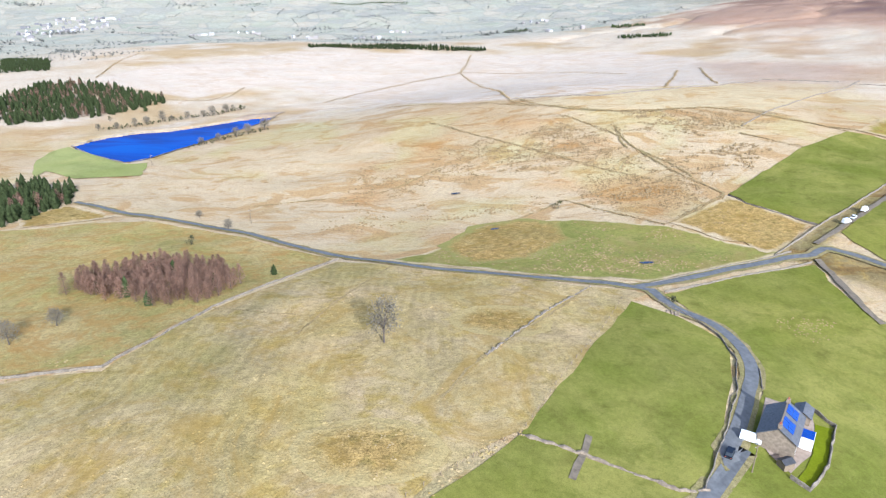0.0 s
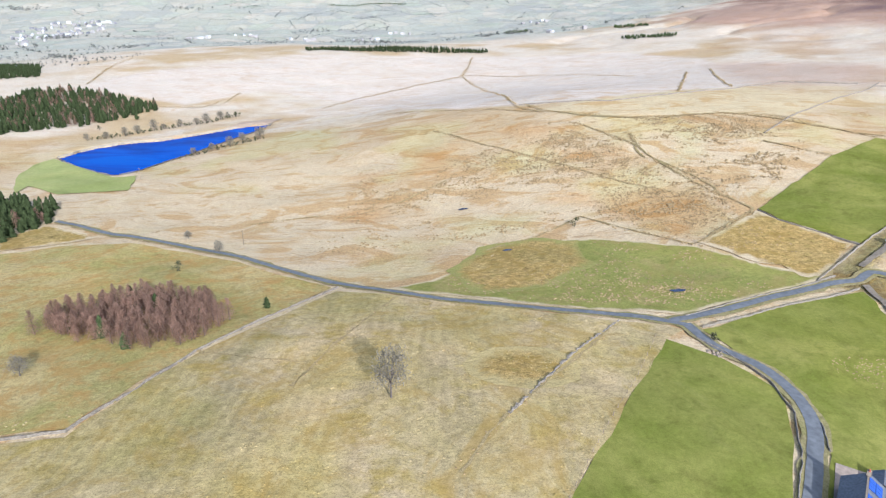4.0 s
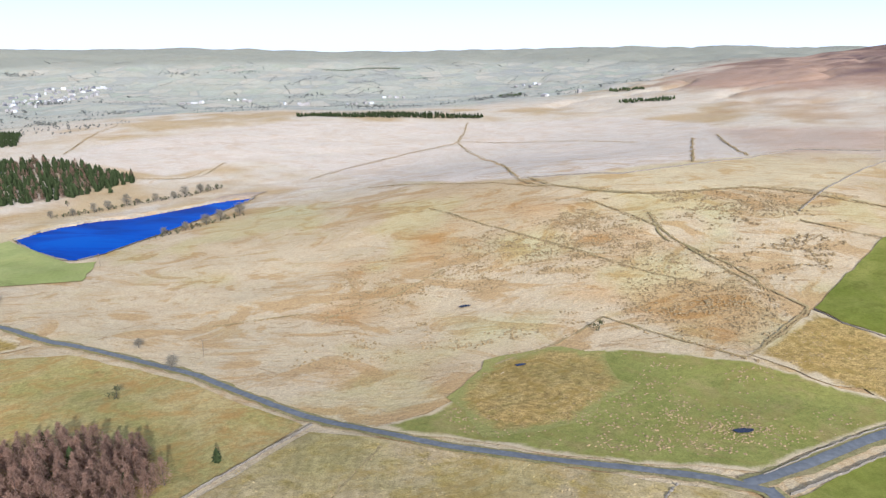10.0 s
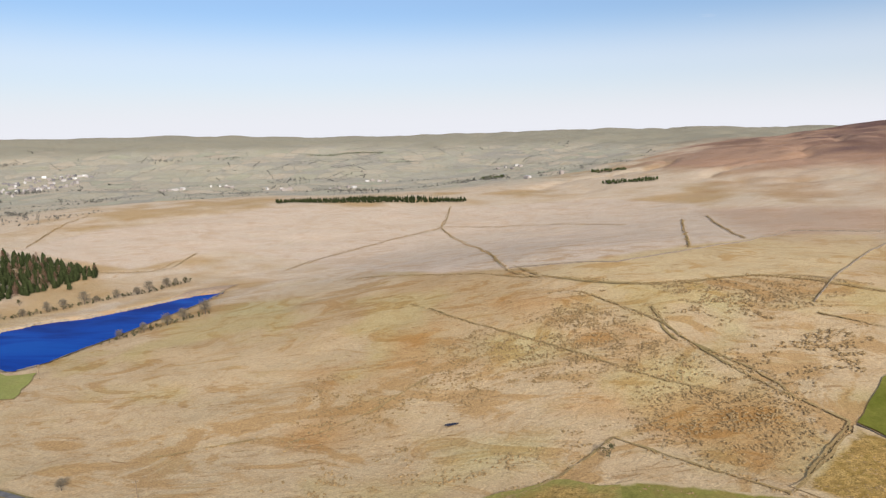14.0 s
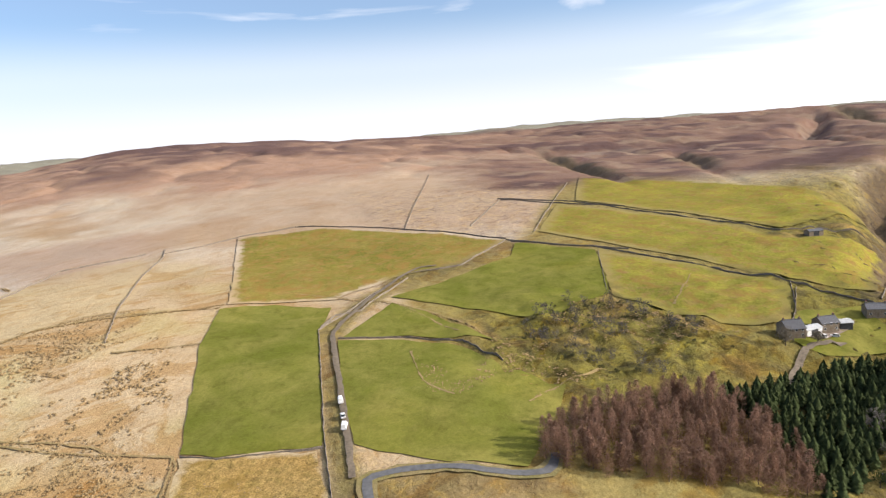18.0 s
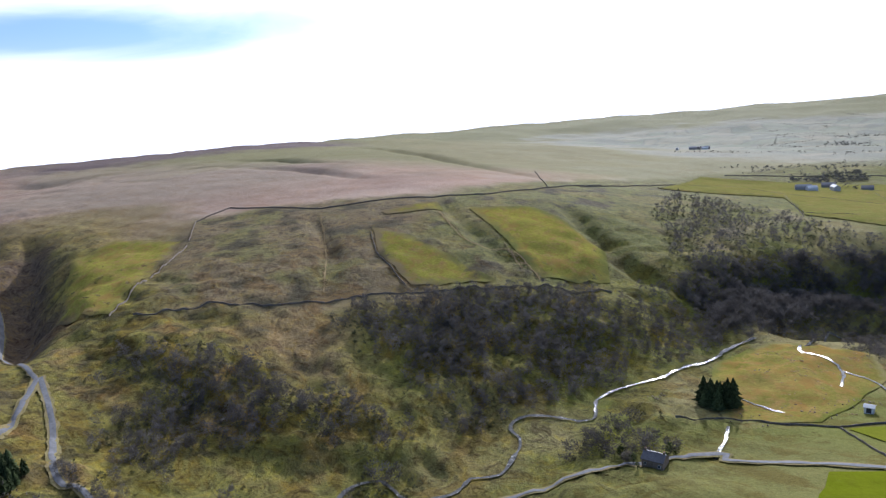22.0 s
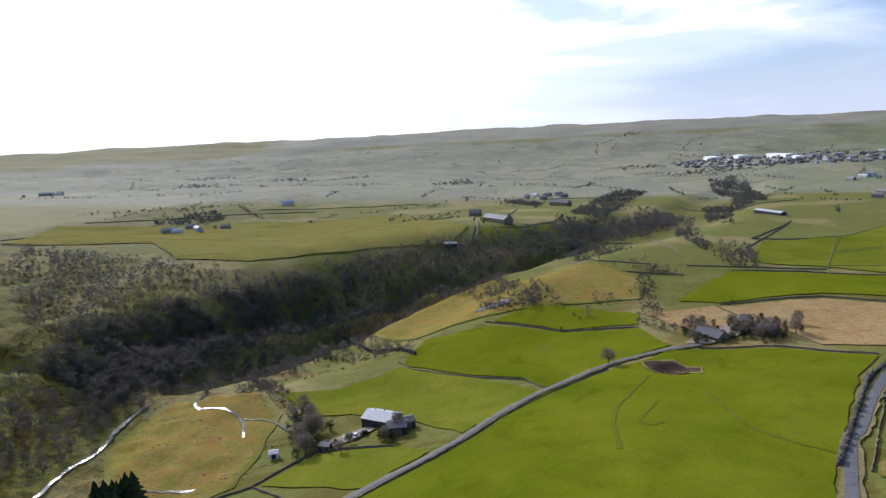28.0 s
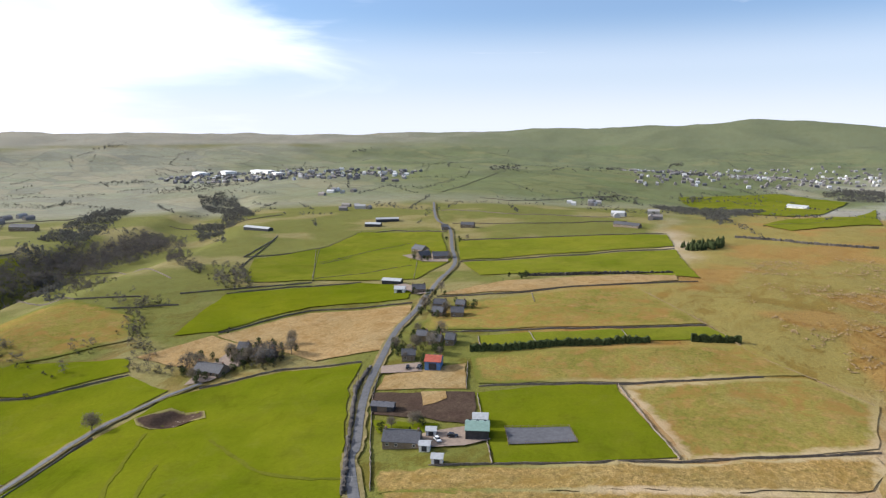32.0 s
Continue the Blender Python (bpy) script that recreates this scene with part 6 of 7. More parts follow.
mass("hillside_scrub", ["wood", "bush", "bush"], spots([(184, -96), (177, -137), (156, -140), (143, -130), (136, -106)], 4.6, 28, 0.9, 0.12), "scattered bare thorn scrub on the valley side", "scrub", (0.5, 1.0), 28)
mass("hillside_scrub", ["wood", "bush"], spots([(394, 1), (388, -29), (372, -64), (337, -55), (308, -75), (300, -42), (312, -10), (321, 19), (324, 30)], 4.4, 48, 0.95, -0.3), "thick leafless thorn scrub on the valley side", "scrub", (0.5, 0.95), 48)
mass("valley_wood", ["wood"], spots([(369, -146), (334, -201), (305, -228), (257, -273), (214, -330), (172, -330), (165, -263), (183, -208), (205, -160), (224, -135), (250, -135), (290, -131), (333, -128)], 6.0, 49, 0.9, -0.6), "leafless woodland spread over the valley side", "wood", (0.5, 0.95), 49)
mass("hillside_scrub", ["wood", "bush", "bush"], spots([(330, -620), (190, -570), (110, -540), (110, -480), (150, -400), (175, -340), (230, -345), (262, -420), (300, -480)], 5.2, 50, 0.95, -0.45), "scattered bare thorn scrub on the shaded gorge side", "scrub", (0.5, 0.9), 50)
mass("bare_copse", ["wood", "bush"], spots([(311, 108), (317, 80), (290, 64), (278, 77), (270, 109)], 5.0, 32, 0.9, -0.3), "leafless grey-brown broadleaf trees in a copse", "wood", (0.8, 1.3), 32)
mass("hillside_scrub", ["wood", "bush", "bush"], spots([(368, -127), (284, -241), (239, -204), (219, -132), (233, -89), (273, -24), (317, -78)], 4.6, 33, 0.9, 0.12), "scattered bare thorn scrub on the valley side", "scrub", (0.5, 1.0), 33)
mass("bare_copse", ["wood", "bush"], spots([(-66, -559), (-118, -561), (-124, -389), (-124, -343), (-159, -344), (-144, -320), (-115, -308), (-120, -335), (-96, -383), (-59, -532)], 4.6, 34, 0.9, -0.05), "leafless grey-brown broadleaf trees in a copse", "wood", (0.45, 0.9), 34)
mass("bare_copse", ["dot"], spots([(-207, -598), (-257, -613), (-187, -454), (-213, -574)], 4.6, 35, 0.9, -0.05), "leafless grey-brown broadleaf trees in a copse", "wood", (0.45, 0.9), 35)
mass("bare_copse", ["dot"], spots([(-248, -687), (-432, -979), (-637, -1275), (-610, -1124), (-273, -634), (-241, -655)], 4.6, 36, 0.9, -0.05), "leafless grey-brown broadleaf trees in a copse", "wood", (0.45, 0.9), 36)
mass("bare_copse", ["dot"], spots([(-304, -1113), (-387, -1116), (-321, -960)], 4.6, 37, 0.9, -0.05), "leafless grey-brown broadleaf trees in a copse", "wood", (0.45, 0.9), 37)
mass("bare_copse", ["dot"], spots([(-1400, -495), (-1174, -241), (-1432, -182), (-829, -132), (-1275, -370)], 4.6, 38, 0.9, -0.05), "leafless grey-brown broadleaf trees in a copse", "wood", (0.45, 0.9), 38)
mass("bare_copse", ["dot"], spots([(-2005, -148), (-2260, -8), (-1836, 7), (-1863, -112)], 4.6, 39, 0.9, -0.05), "leafless grey-brown broadleaf trees in a copse", "wood", (0.45, 0.9), 39)
mass("bare_copse", ["dot"], spots([(282, -931), (212, -1063), (184, -973), (253, -900)], 4.6, 40, 0.9, -0.05), "leafless grey-brown broadleaf trees in a copse", "wood", (0.45, 0.9), 40)
mass("valley_wood", ["wood"], spots([(220, -296), (214, -385), (147, -486), (105, -511), (91, -485), (145, -380), (184, -302)], 4.9, 41, 0.97, -0.42), "dense leafless woodland filling the steep valley side", "wood", (0.7, 1.15), 41)
mass("bare_copse", ["wood", "bush"], spots([(-334, -470), (-343, -429), (-297, -370), (-274, -373), (-294, -420)], 4.6, 42, 0.9, -0.05), "leafless grey-brown broadleaf trees in a copse", "wood", (0.45, 0.9), 42)
mass("bare_copse", ["dot"], spots([(-890, -1334), (-950, -1275), (-658, -823), (-553, -750), (-702, -983), (-766, -1133)], 4.6, 43, 0.9, -0.05), "leafless grey-brown broadleaf trees in a copse", "wood", (0.45, 0.9), 43)
mass("bare_copse", ["dot"], spots([(-595, -905), (-609, -839), (-435, -597), (-475, -703)], 4.6, 44, 0.9, -0.05), "leafless grey-brown broadleaf trees in a copse", "wood", (0.45, 0.9), 44)
mass("bare_copse", ["wood", "bush"], spots([(-399, -652), (-305, -435), (-285, -413), (-316, -518)], 4.6, 45, 0.9, -0.05), "leafless grey-brown broadleaf trees in a copse", "wood", (0.45, 0.9), 45)
mass("bare_copse", ["wood", "bush"], spots([(181, -124), (169, -146), (145, -151), (131, -122), (142, -107), (168, -102)], 5.0, 46, 0.9, -0.3), "leafless grey-brown broadleaf trees in a copse", "wood", (0.6, 1.1), 46)
mass("bare_copse", ["wood", "bush"], spots([(82, -279), (71, -286), (64, -226), (71, -213)], 5.0, 47, 0.9, -0.3), "leafless grey-brown broadleaf trees in a copse", "wood", (0.6, 1.1), 47)
mass("brookside_trees", ["wood", "bush"], beside([(-196, -584), (-227, -598), (-257, -598), (-216, -440), (-217, -394), (-227, -373)], 15, 1.3, 71, -0.1) + beside([(-196, -584), (-227, -598), (-257, -598), (-216, -440), (-217, -394), (-227, -373)], 15, 3.4, 91, 0.0), "bare trees and thorns along the brook", "wood", (0.35, 0.75), 71)
mass("brookside_trees", ["wood", "bush"], beside([(-195, -351), (-220, -391), (-252, -390)], 15, 1.3, 72, -0.1) + beside([(-195, -351), (-220, -391), (-252, -390)], 15, 3.4, 92, 0.0), "bare trees and thorns along the brook", "wood", (0.35, 0.75), 72)
mass("brookside_trees", ["wood", "bush"], beside([(-151, -292), (-170, -316), (-191, -350)], 15, 1.3, 73, -0.1) + beside([(-151, -292), (-170, -316), (-191, -350)], 15, 3.4, 93, 0.0), "bare trees and thorns along the brook", "wood", (0.35, 0.75), 73)
mass("brookside_trees", ["wood", "bush"], beside([(-70, -390), (-87, -369), (-106, -361)], 6, 1.3, 74, None) + beside([(-70, -390), (-87, -369), (-106, -361)], 6, 3.4, 94, 0.0), "bare trees and thorns along the brook", "wood", (0.35, 0.75), 74)
mass("brookside_trees", ["wood", "bush"], beside([(337, 53), (322, 55), (300, 51), (271, 44), (251, 35)], 5, 1.3, 75, None) + beside([(337, 53), (322, 55), (300, 51), (271, 44), (251, 35)], 5, 3.4, 95, 0.0), "bare trees and thorns along the brook", "wood", (0.35, 0.75), 75)
mass("brookside_trees", ["wood", "bush"], beside([(99, -409), (69, -432), (34, -373)], 6, 1.3, 76, None) + beside([(99, -409), (69, -432), (34, -373)], 6, 3.4, 96, 0.0), "bare trees and thorns along the brook", "wood", (0.35, 0.75), 76)
mass("brookside_trees", ["wood", "bush"], beside([(123, -395), (107, -396), (80, -280)], 6, 1.3, 77, None) + beside([(123, -395), (107, -396), (80, -280)], 6, 3.4, 97, 0.0), "bare trees and thorns along the brook", "wood", (0.35, 0.75), 77)
lone = tree("bare", -17, 166, 1.3, 1, 30, label="lone leafless tree with a tall rounded crown in pale grass")
lone.matrix_world = lone.matrix_world @ Matrix.Diagonal((0.78, 0.78, 1.1, 1))
tree("bare", -100, -230, 1.05, 2, 80, label="lone leafless tree beside the lane")
for i, (k, x, y, s) in enumerate([("bare", -108, 306, 0.6), ("bush", -117, 280, 1.2), ("bare", -131, 329, 0.5), ("spruce", -67, 235, 0.55), ("spruce", -308, 674, 0.8), ("bush", -321, 624, 1.2), ("bush", -215, 690, 1.6),
                                  ("bare", -125, 185, 0.7), ("bare", -133, 173, 0.8), ("spruce", -258, -152, 0.9), ("spruce", -158, -93, 0.6), ("bush", -214, -286, 1.2), ("bush", -101, -300, 1.0), ("bush", 60, 322, 1.2), ("spruce", -320, -178, 0.6)]):
    tree(k, x, y, s, i % 4, i * 55)
for n, line in enumerate(([(-309, 583), (-288, 604), (-265, 628), (-240, 650), (-212, 689)], [(-203, 516), (-183, 541), (-154, 565)])):
    for i, q in enumerate(straight(line, 2.2)):
        tree("bush" if (i + n) % 6 else "bare", q.x + (i * 7 % 5) - 2, q.y + (i * 11 % 5) - 2, 0.6 + 0.1 * (i % 5), i % 4, i * 33, "bushes along the reservoir shore")

# ---- farms and houses ----
BUILDINGS = [
    ('metalshed', 'green', -173, -71, 121, 9.0, 9.0, 4.0),
    ('shed', 'white', -183, -76, 121, 6.0, 6.0, 3.0),
    ('bungalow', 'stone', -152, -92, 119, 14.0, 9.0, 2.7),
    ('shed', 'white', -152, -81, 119, 4, 4.0, 2.4),
    ('shed', 'white', -145, -70, 120, 4, 4.0, 2.4),
    ('shed', 'white', -164, -87, 123, 4, 4.0, 2.4),
    ('stable', 'dark', -173, -120, 116, 10.0, 5.0, 2.6),
    ('redbarn', 'red', -225, -131, 118, 8.0, 10.0, 4.2),
    ('house', 'stone', -228, -150, 127, 7.0, 7.0, 3.1),
    ('house', 'stone', -257, -163, 112, 6.0, 7.0, 3.1),
    ('house', 'stone', -255, -152, 109, 7.0, 8.0, 2.0),
    ('house', 'stone', -257, -143, 113, 5.0, 8.0, 3.1),
    ('farm', 'stone', -528, -375, 83, 16.0, 12.0, 3.1),
    ('farm', 'stone', -501, -350, 157, 13.0, 12.0, 3.1),
    ('farm', 'stone', -507, -332, 137, 18.0, 11.0, 3.4),
    ('metalshed', 'grey', -372, -283, 110, 16.0, 8.0, 2.6),
    ('house', 'stone', -352, -240, 129, 10.0, 9.0, 3.4),
    ('shed', 'white', -348, -255, 121, 8.0, 9.0, 3.0),
    ('house', 'stone', -317, -194, 117, 8.0, 8.0, 3.1),
    ('house', 'stone', -300, -183, 109, 7.0, 8.0, 3.1),
    ('house', 'stone', -304, -171, 123, 8.0, 8.0, 3.1),
    ('house', 'stone', -320, -179, 109, 6.0, 7.0, 3.1),
    ('metalshed', 'grey', -644, -548, 116, 22.0, 10.0, 3.0),
    ('metalshed', 'grey', -690, -562, 137, 33.0, 10.0, 3.0),
    ('house', 'stone', -666, -441, 131, 9.0, 9.0, 3.4),
    ('house', 'stone', -691, -421, 110, 18.0, 9.0, 3.4),
    ('metalshed', 'grey', -538, -664, 97, 45, 10.0, 3.0),
    ('house', 'stone', -168, -238, 109, 16.0, 10.0, 2.4),
    ('house', 'stone', -198, -249, 120, 6.0, 8.0, 2.7),
    ('house', 'stone', -195, -225, 106, 9.0, 9.0, 2.7),
    ('house', 'stone', -768, -230, 81, 35.0, 9.0, 2.7),
    ('house', 'white', -1571, -142, 71, 45, 12.0, 3.4),
    ('barn', 'grey', 26, -216, 142, 16.0, 12.0, 3.4),
    ('barn', 'dark', 21, -197, 173, 9.0, 8.0, 4.0),
    ('barn', 'dark', 16, -202, -169, 7.0, 7.0, 3.5),
    ('shed', 'white', 77, -200, 180, 4, 4.0, 2.6),
    ('shed', 'dark', 54, -197, 154, 5.0, 4.0, 2.6),
    ('farm', 'stone', -181, -830, 155, 17.0, 12.0, 5.0),
    ('farm', 'stone', -172, -684, 112, 42.0, 14.0, 5.0),
    ('metalshed', 'grey', -94, -605, 174, 13.0, 9.0, 3.0),
    ('house', 'stone', -366, -966, 121, 38.0, 12.0, 5.0),
    ('farm', 'white', 96, -1156, -159, 22.0, 12.0, 5.0),
    ('farm', 'stone', 357, 141, -61, 9.0, 10.0, 4.5),
    ('shed', 'white', 363, 133, -40, 10.0, 6.0, 3.4),
    ('farm', 'stone', 373, 126, -55, 9.0, 8.0, 4.2),
    ('shed', 'grey', 378, 118, -65, 6.0, 6.0, 3.2),
    ('house', 'stone', 400, 103, -73, 10.0, 7.0, 4.0),
    ('barn', 'stone', 553, 128, -55, 11.0, 6.0, 3.6),
    ('shed', 'dark', 252, 109, -58, 6.0, 6.0, 3.0),
    ('house', 'stone', 258, 98, -41, 10.0, 7.0, 4.4),
    ('house', 'stone', 140, -107, -178, 9.0, 7.0, 3.4),
]
for row in BUILDINGS:
    building(*row)

# ---- the roadside house with solar panels ----
gravel = plain("pale_gravel", (0.26, 0.20, 0.155), 0.95, var=0.2, scale=0.9)
panel_mat = plain("solar_glass", (0.012, 0.05, 0.28), 0.15, 0.0, 0.15, 1.2, spec=0.6)
car_black = plain("dark_car_paint", (0.012, 0.014, 0.02), 0.25, 0.0, 0.1, 1.0, spec=0.6)
car_white = plain("white_car_paint", (0.75, 0.75, 0.74), 0.3, 0.0, 0.05, 1.0, spec=0.5)
rubber = plain("tyre_rubber", (0.02, 0.02, 0.02), 0.9, var=0.2)
lamp_glass = plain("lamp_glass", (0.5, 0.5, 0.48), 0.15, var=0.05)
sand = plain("arena_surface", (0.10, 0.10, 0.108), 0.95, var=0.2, scale=0.5)

drape("yard", [(88, 148), (83, 140), (78, 131.5), (78.5, 125), (81, 119.5), (86, 124), (90, 127), (96, 137), (99, 145), (93, 146)], gravel, 0.26, 0.0012, 0.3, 3.0, "pale gravel yard round the house")
drape("lawn", [(82, 118), (83, 115), (92, 124), (101, 138), (97, 139), (91, 128), (86, 122)], SWARD["lush"], 0.3, 0.0012, 0.2, 3.0, "mown lawn inside the garden wall")
bank("garden_wall", [(80, 118), (83, 114.5), (92.5, 124), (102.5, 139), (99.5, 146)], 0.6, 1.2, drystone, "dry stone garden wall round the lawn", "stone wall", seed=3)
hx, hy, hr = 83.5, 131.3, 55.7
root = tagged(new("house"), "sandstone house with slate roof and blue solar panels", "house")
root.matrix_world = pose(hx, hy, seat(hx, hy, 13, 8.6, hr), 0, 0, hr)
HL, HW, HE, HR = 13.0, 8.6, 4.4, 2.9
gable("wall", HL, HW, HE, HR, ashlar, root)
roof_slab("roof_slope", HL, HW, HE, HR, slate, root, 1, label="dark shaded slate roof slope")
south = roof_slab("roof_slope", HL, HW, HE, HR, slate, root, -1)
boxes("ridge", [(-HL / 2 - 0.3, -0.2, HE + HR + 0.1, HL / 2 + 0.3, 0.2, HE + HR + 0.34)], ashlar, root)
tilt = math.atan2(HR, HW / 2)
for k, (u0, u1) in enumerate(((-5.6, -1.6), (0.2, 4.6))):
    for i in range(3):
        for j in range(2):
            p = boxes("solar_panel", [(u0 + (u1 - u0) * i / 3 + 0.04, 0.1 + j * 1.7, 0, u0 + (u1 - u0) * (i + 1) / 3 - 0.04, 1.7 + j * 1.7, 0.06)], panel_mat, root, "blue solar panel")
            p.matrix_local = Matrix.Translation((0, 0, HE + HR + 0.28)) @ Matrix.Rotation(math.pi, 4, "Z") @ Matrix.Rotation(-tilt, 4, "X") @ Matrix.Translation((0, 0.2, 0))
for cx in (-6.0, 6.0):
    ch = boxes("chimney", [(cx - 0.45, -0.45, HE + HR - 0.6, cx + 0.45, 0.45, HE + HR + 1.2)], ashlar, root)
    for s in (-0.2, 0.2):
        boxes("chimney_pot", [(cx + s - 0.12, -0.12, HE + HR + 1.2, cx + s + 0.12, 0.12, HE + HR + 1.6)], metal_red, ch)
for fl in (0, 1):
    for u in (-4.6, -1.6, 1.6, 4.6):
        for sd in (-1, 1):
            y0, y1 = sorted((sd * (HW / 2 - 0.05), sd * (HW / 2 + 0.05)))
            w_ = boxes("window", [(u - 0.6, y0, 0.8 + fl * 2.2, u + 0.6, y1, 1.9 + fl * 2.2)], white_paint, root)
            y0, y1 = sorted((sd * (HW / 2 - 0.05), sd * (HW / 2 + 0.07)))
            boxes("pane", [(u - 0.5, y0, 0.9 + fl * 2.2, u + 0.5, y1, 1.8 + fl * 2.2)], glass_dark, w_)
boxes("door", [(-0.5, -HW / 2 - 0.07, 0, 0.5, -HW / 2 + 0.05, 2.05)], timber, root)
cons = boxes("conservatory", [(1.0, -HW / 2 - 3.2, -1.0, 5.0, -HW / 2 + 0.02, 2.3)], white_paint, root, "white-framed conservatory with a blue glass roof")
for i in range(4):
    boxes("roof_pane", [(1.08 + i * 0.98, -HW / 2 - 3.1, 2.3, 1.96 + i * 0.98, -HW / 2 - 0.1, 2.38)], panel_mat, cons)
out = tagged(new("outbuilding"), "small stone outbuilding with a dark slate roof", "outbuilding")
out.matrix_world = pose(94.5, 141, seat(94.5, 141, 5, 4, hr), 0, 0, hr)
gable("wall", 5, 4, 2.3, 1.2, ashlar, out)
for s in (-1, 1):
    roof_slab("roof_slope", 5, 4, 2.3, 1.2, slate, out, s)
boxes("door", [(-0.45, -2.07, 0, 0.45, -1.95, 1.95)], timber, out)
shed2 = tagged(new("shed"), "low timber garden shed with a felt roof", "shed")
shed2.matrix_world = pose(80.5, 121.5, seat(80.5, 121.5, 3, 2.4, 20), 0, 0, 20)
gable("wall", 3, 2.4, 1.9, 0.6, timber, shed2, 0.6)
for s in (-1, 1):
    roof_slab("roof_slope", 3, 2.4, 1.9, 0.6, metal_dark, shed2, s, 0.15, 0.06)


# ---- vehicles ----
def vehicle(name, x, y, rot, paint, label, l=4.3, w=1.8, h=1.5, van=False):
    root = tagged(new(name), label, name.replace("_", " "))
    root.matrix_world = pose(x, y, float(lift(x, y, 0.40, 0.0016)), 0, 0, rot)
    bm = bmesh.new()
    low = box_bm(bm, -l / 2, -w / 2, 0.25, l / 2, w / 2, 0.85 if not van else 1.0)
    bmesh.ops.bevel(bm, geom=bm.edges[:], offset=0.12, segments=2, affect="EDGES")
    body = part("body", bm, paint, root)
    bm = bmesh.new()
    x0, x1 = (-l * 0.48, l * 0.28) if van else (-l * 0.42, l * 0.22)
    vs = box_bm(bm, x0, -w / 2 * 0.9, 0.82, x1, w / 2 * 0.9, h)
    for v in vs:
        if v.co.z > h - 0.01:
            v.co.y *= 0.86
            v.co.x += -0.45 if v.co.x > 0 else (0.05 if van else 0.35)
    bmesh.ops.bevel(bm, geom=bm.edges[:], offset=0.06, segments=1, affect="EDGES")
    part("cabin", bm, paint if van else glass_dark, root, "" if van else "dark window glass")
    if not van:
        boxes("roof_panel", [(x0 + 0.45, -w * 0.38, h - 0.01, x1 - 0.5, w * 0.38, h + 0.03)], paint, root)
    else:
        boxes("windscreen", [(x1 - 0.32, -w * 0.38, 1.05, x1 - 0.05, w * 0.38, h - 0.25)], glass_dark, root)
    for sx in (-l * 0.31, l * 0.31):
        for sy in (-w / 2 + 0.06, w / 2 - 0.06):
            bm = bmesh.new()
            bmesh.ops.create_cone(bm, cap_ends=True, segments=14, radius1=0.32, radius2=0.32, depth=0.2)
            for v in bm.verts:
                v.co = Vector((v.co.x + sx, v.co.z + sy, v.co.y + 0.32))
            wheel = part("wheel", bm, rubber, root)
            bm = bmesh.new()
            bmesh.ops.create_cone(bm, cap_ends=True, segments=10, radius1=0.19, radius2=0.19, depth=0.22)
            for v in bm.verts:
                v.co = Vector((v.co.x + sx, v.co.z + sy, v.co.y + 0.32))
            part("rim", bm, metal_grey, wheel)
    for sy in (-w * 0.34, w * 0.34):
        boxes("headlight", [(l / 2 - 0.06, sy - 0.15, 0.58, l / 2 + 0.02, sy + 0.15, 0.72)], lamp_glass, root)
        boxes("tail_light", [(-l / 2 - 0.02, sy - 0.12, 0.6, -l / 2 + 0.06, sy + 0.12, 0.75)], metal_red, root)
    return root


vehicle("car", 67.5, 122.5, 57, car_black, "dark blue-black hatchback car on the lane")
vehicle("van", 75.2, 128.8, -30, car_white, "white van parked in front of the house", 5.0, 1.95, 2.1, True)
vehicle("van", 202, 296, 40, car_white, "white van parked on the farm track", 5.2, 2.0, 2.2, True)
vehicle("car", 192, 287.5, 42, car_white, "pale car parked on the farm track")
vehicle("van", 185.5, 282, 30, car_white, "white van parked by the field wall", 5.2, 2.0, 2.2, True)
for i, (x, y, r, c) in enumerate(((36, -205, 20, car_black), (40, -203, 70, car_white), (43, -206, 10, car_black), (54, -203, 15, car_black), (-166, -78, 120, car_black), (-160, -81, 60, car_white), (-216, -141, 30, car_black), (-219, -136, 20, car_black),
                                  (362, 127, 40, car_white), (367, 122, 90, car_white), (371, 131, 10, car_white), (388, 116, 35, car_white))):
    vehicle("car", x, y, r, c, "parked dark car on the yard" if c is car_black else "parked white car on the yard")

# ---- riding arena, paddocks and yards ----
ARENA = [(-184, -65), (-197, -43), (-186, -34.5), (-171.5, -56)]
drape("riding_arena", ARENA, sand, 0.4, 0.0014, 0.0, 4.0, "grey riding arena surface")
rail = tagged(new("arena_fence"), "white-topped timber rail fence round the arena", "fence")
ring = straight(ARENA + ARENA[:1], 3.0)
for q in ring:
    boxes("post", [(q.x - 0.08, q.y - 0.08, float(lift(q.x, q.y, 0, 0)), q.x + 0.08, q.y + 0.08, float(lift(q.x, q.y, 1.75, 0)))], timber, rail)
for hgt in (0.95, 1.5):
    v, f = [], []
    for a, b_ in zip(ring, ring[1:]):
        limb(v, f, Vector((a.x, a.y, float(land(a.x, a.y)) + hgt)), Vector((b_.x, b_.y, float(land(b_.x, b_.y)) + hgt)), 0.06, 0.06)
    mesh_ob("rail", v, f, timber, rail)
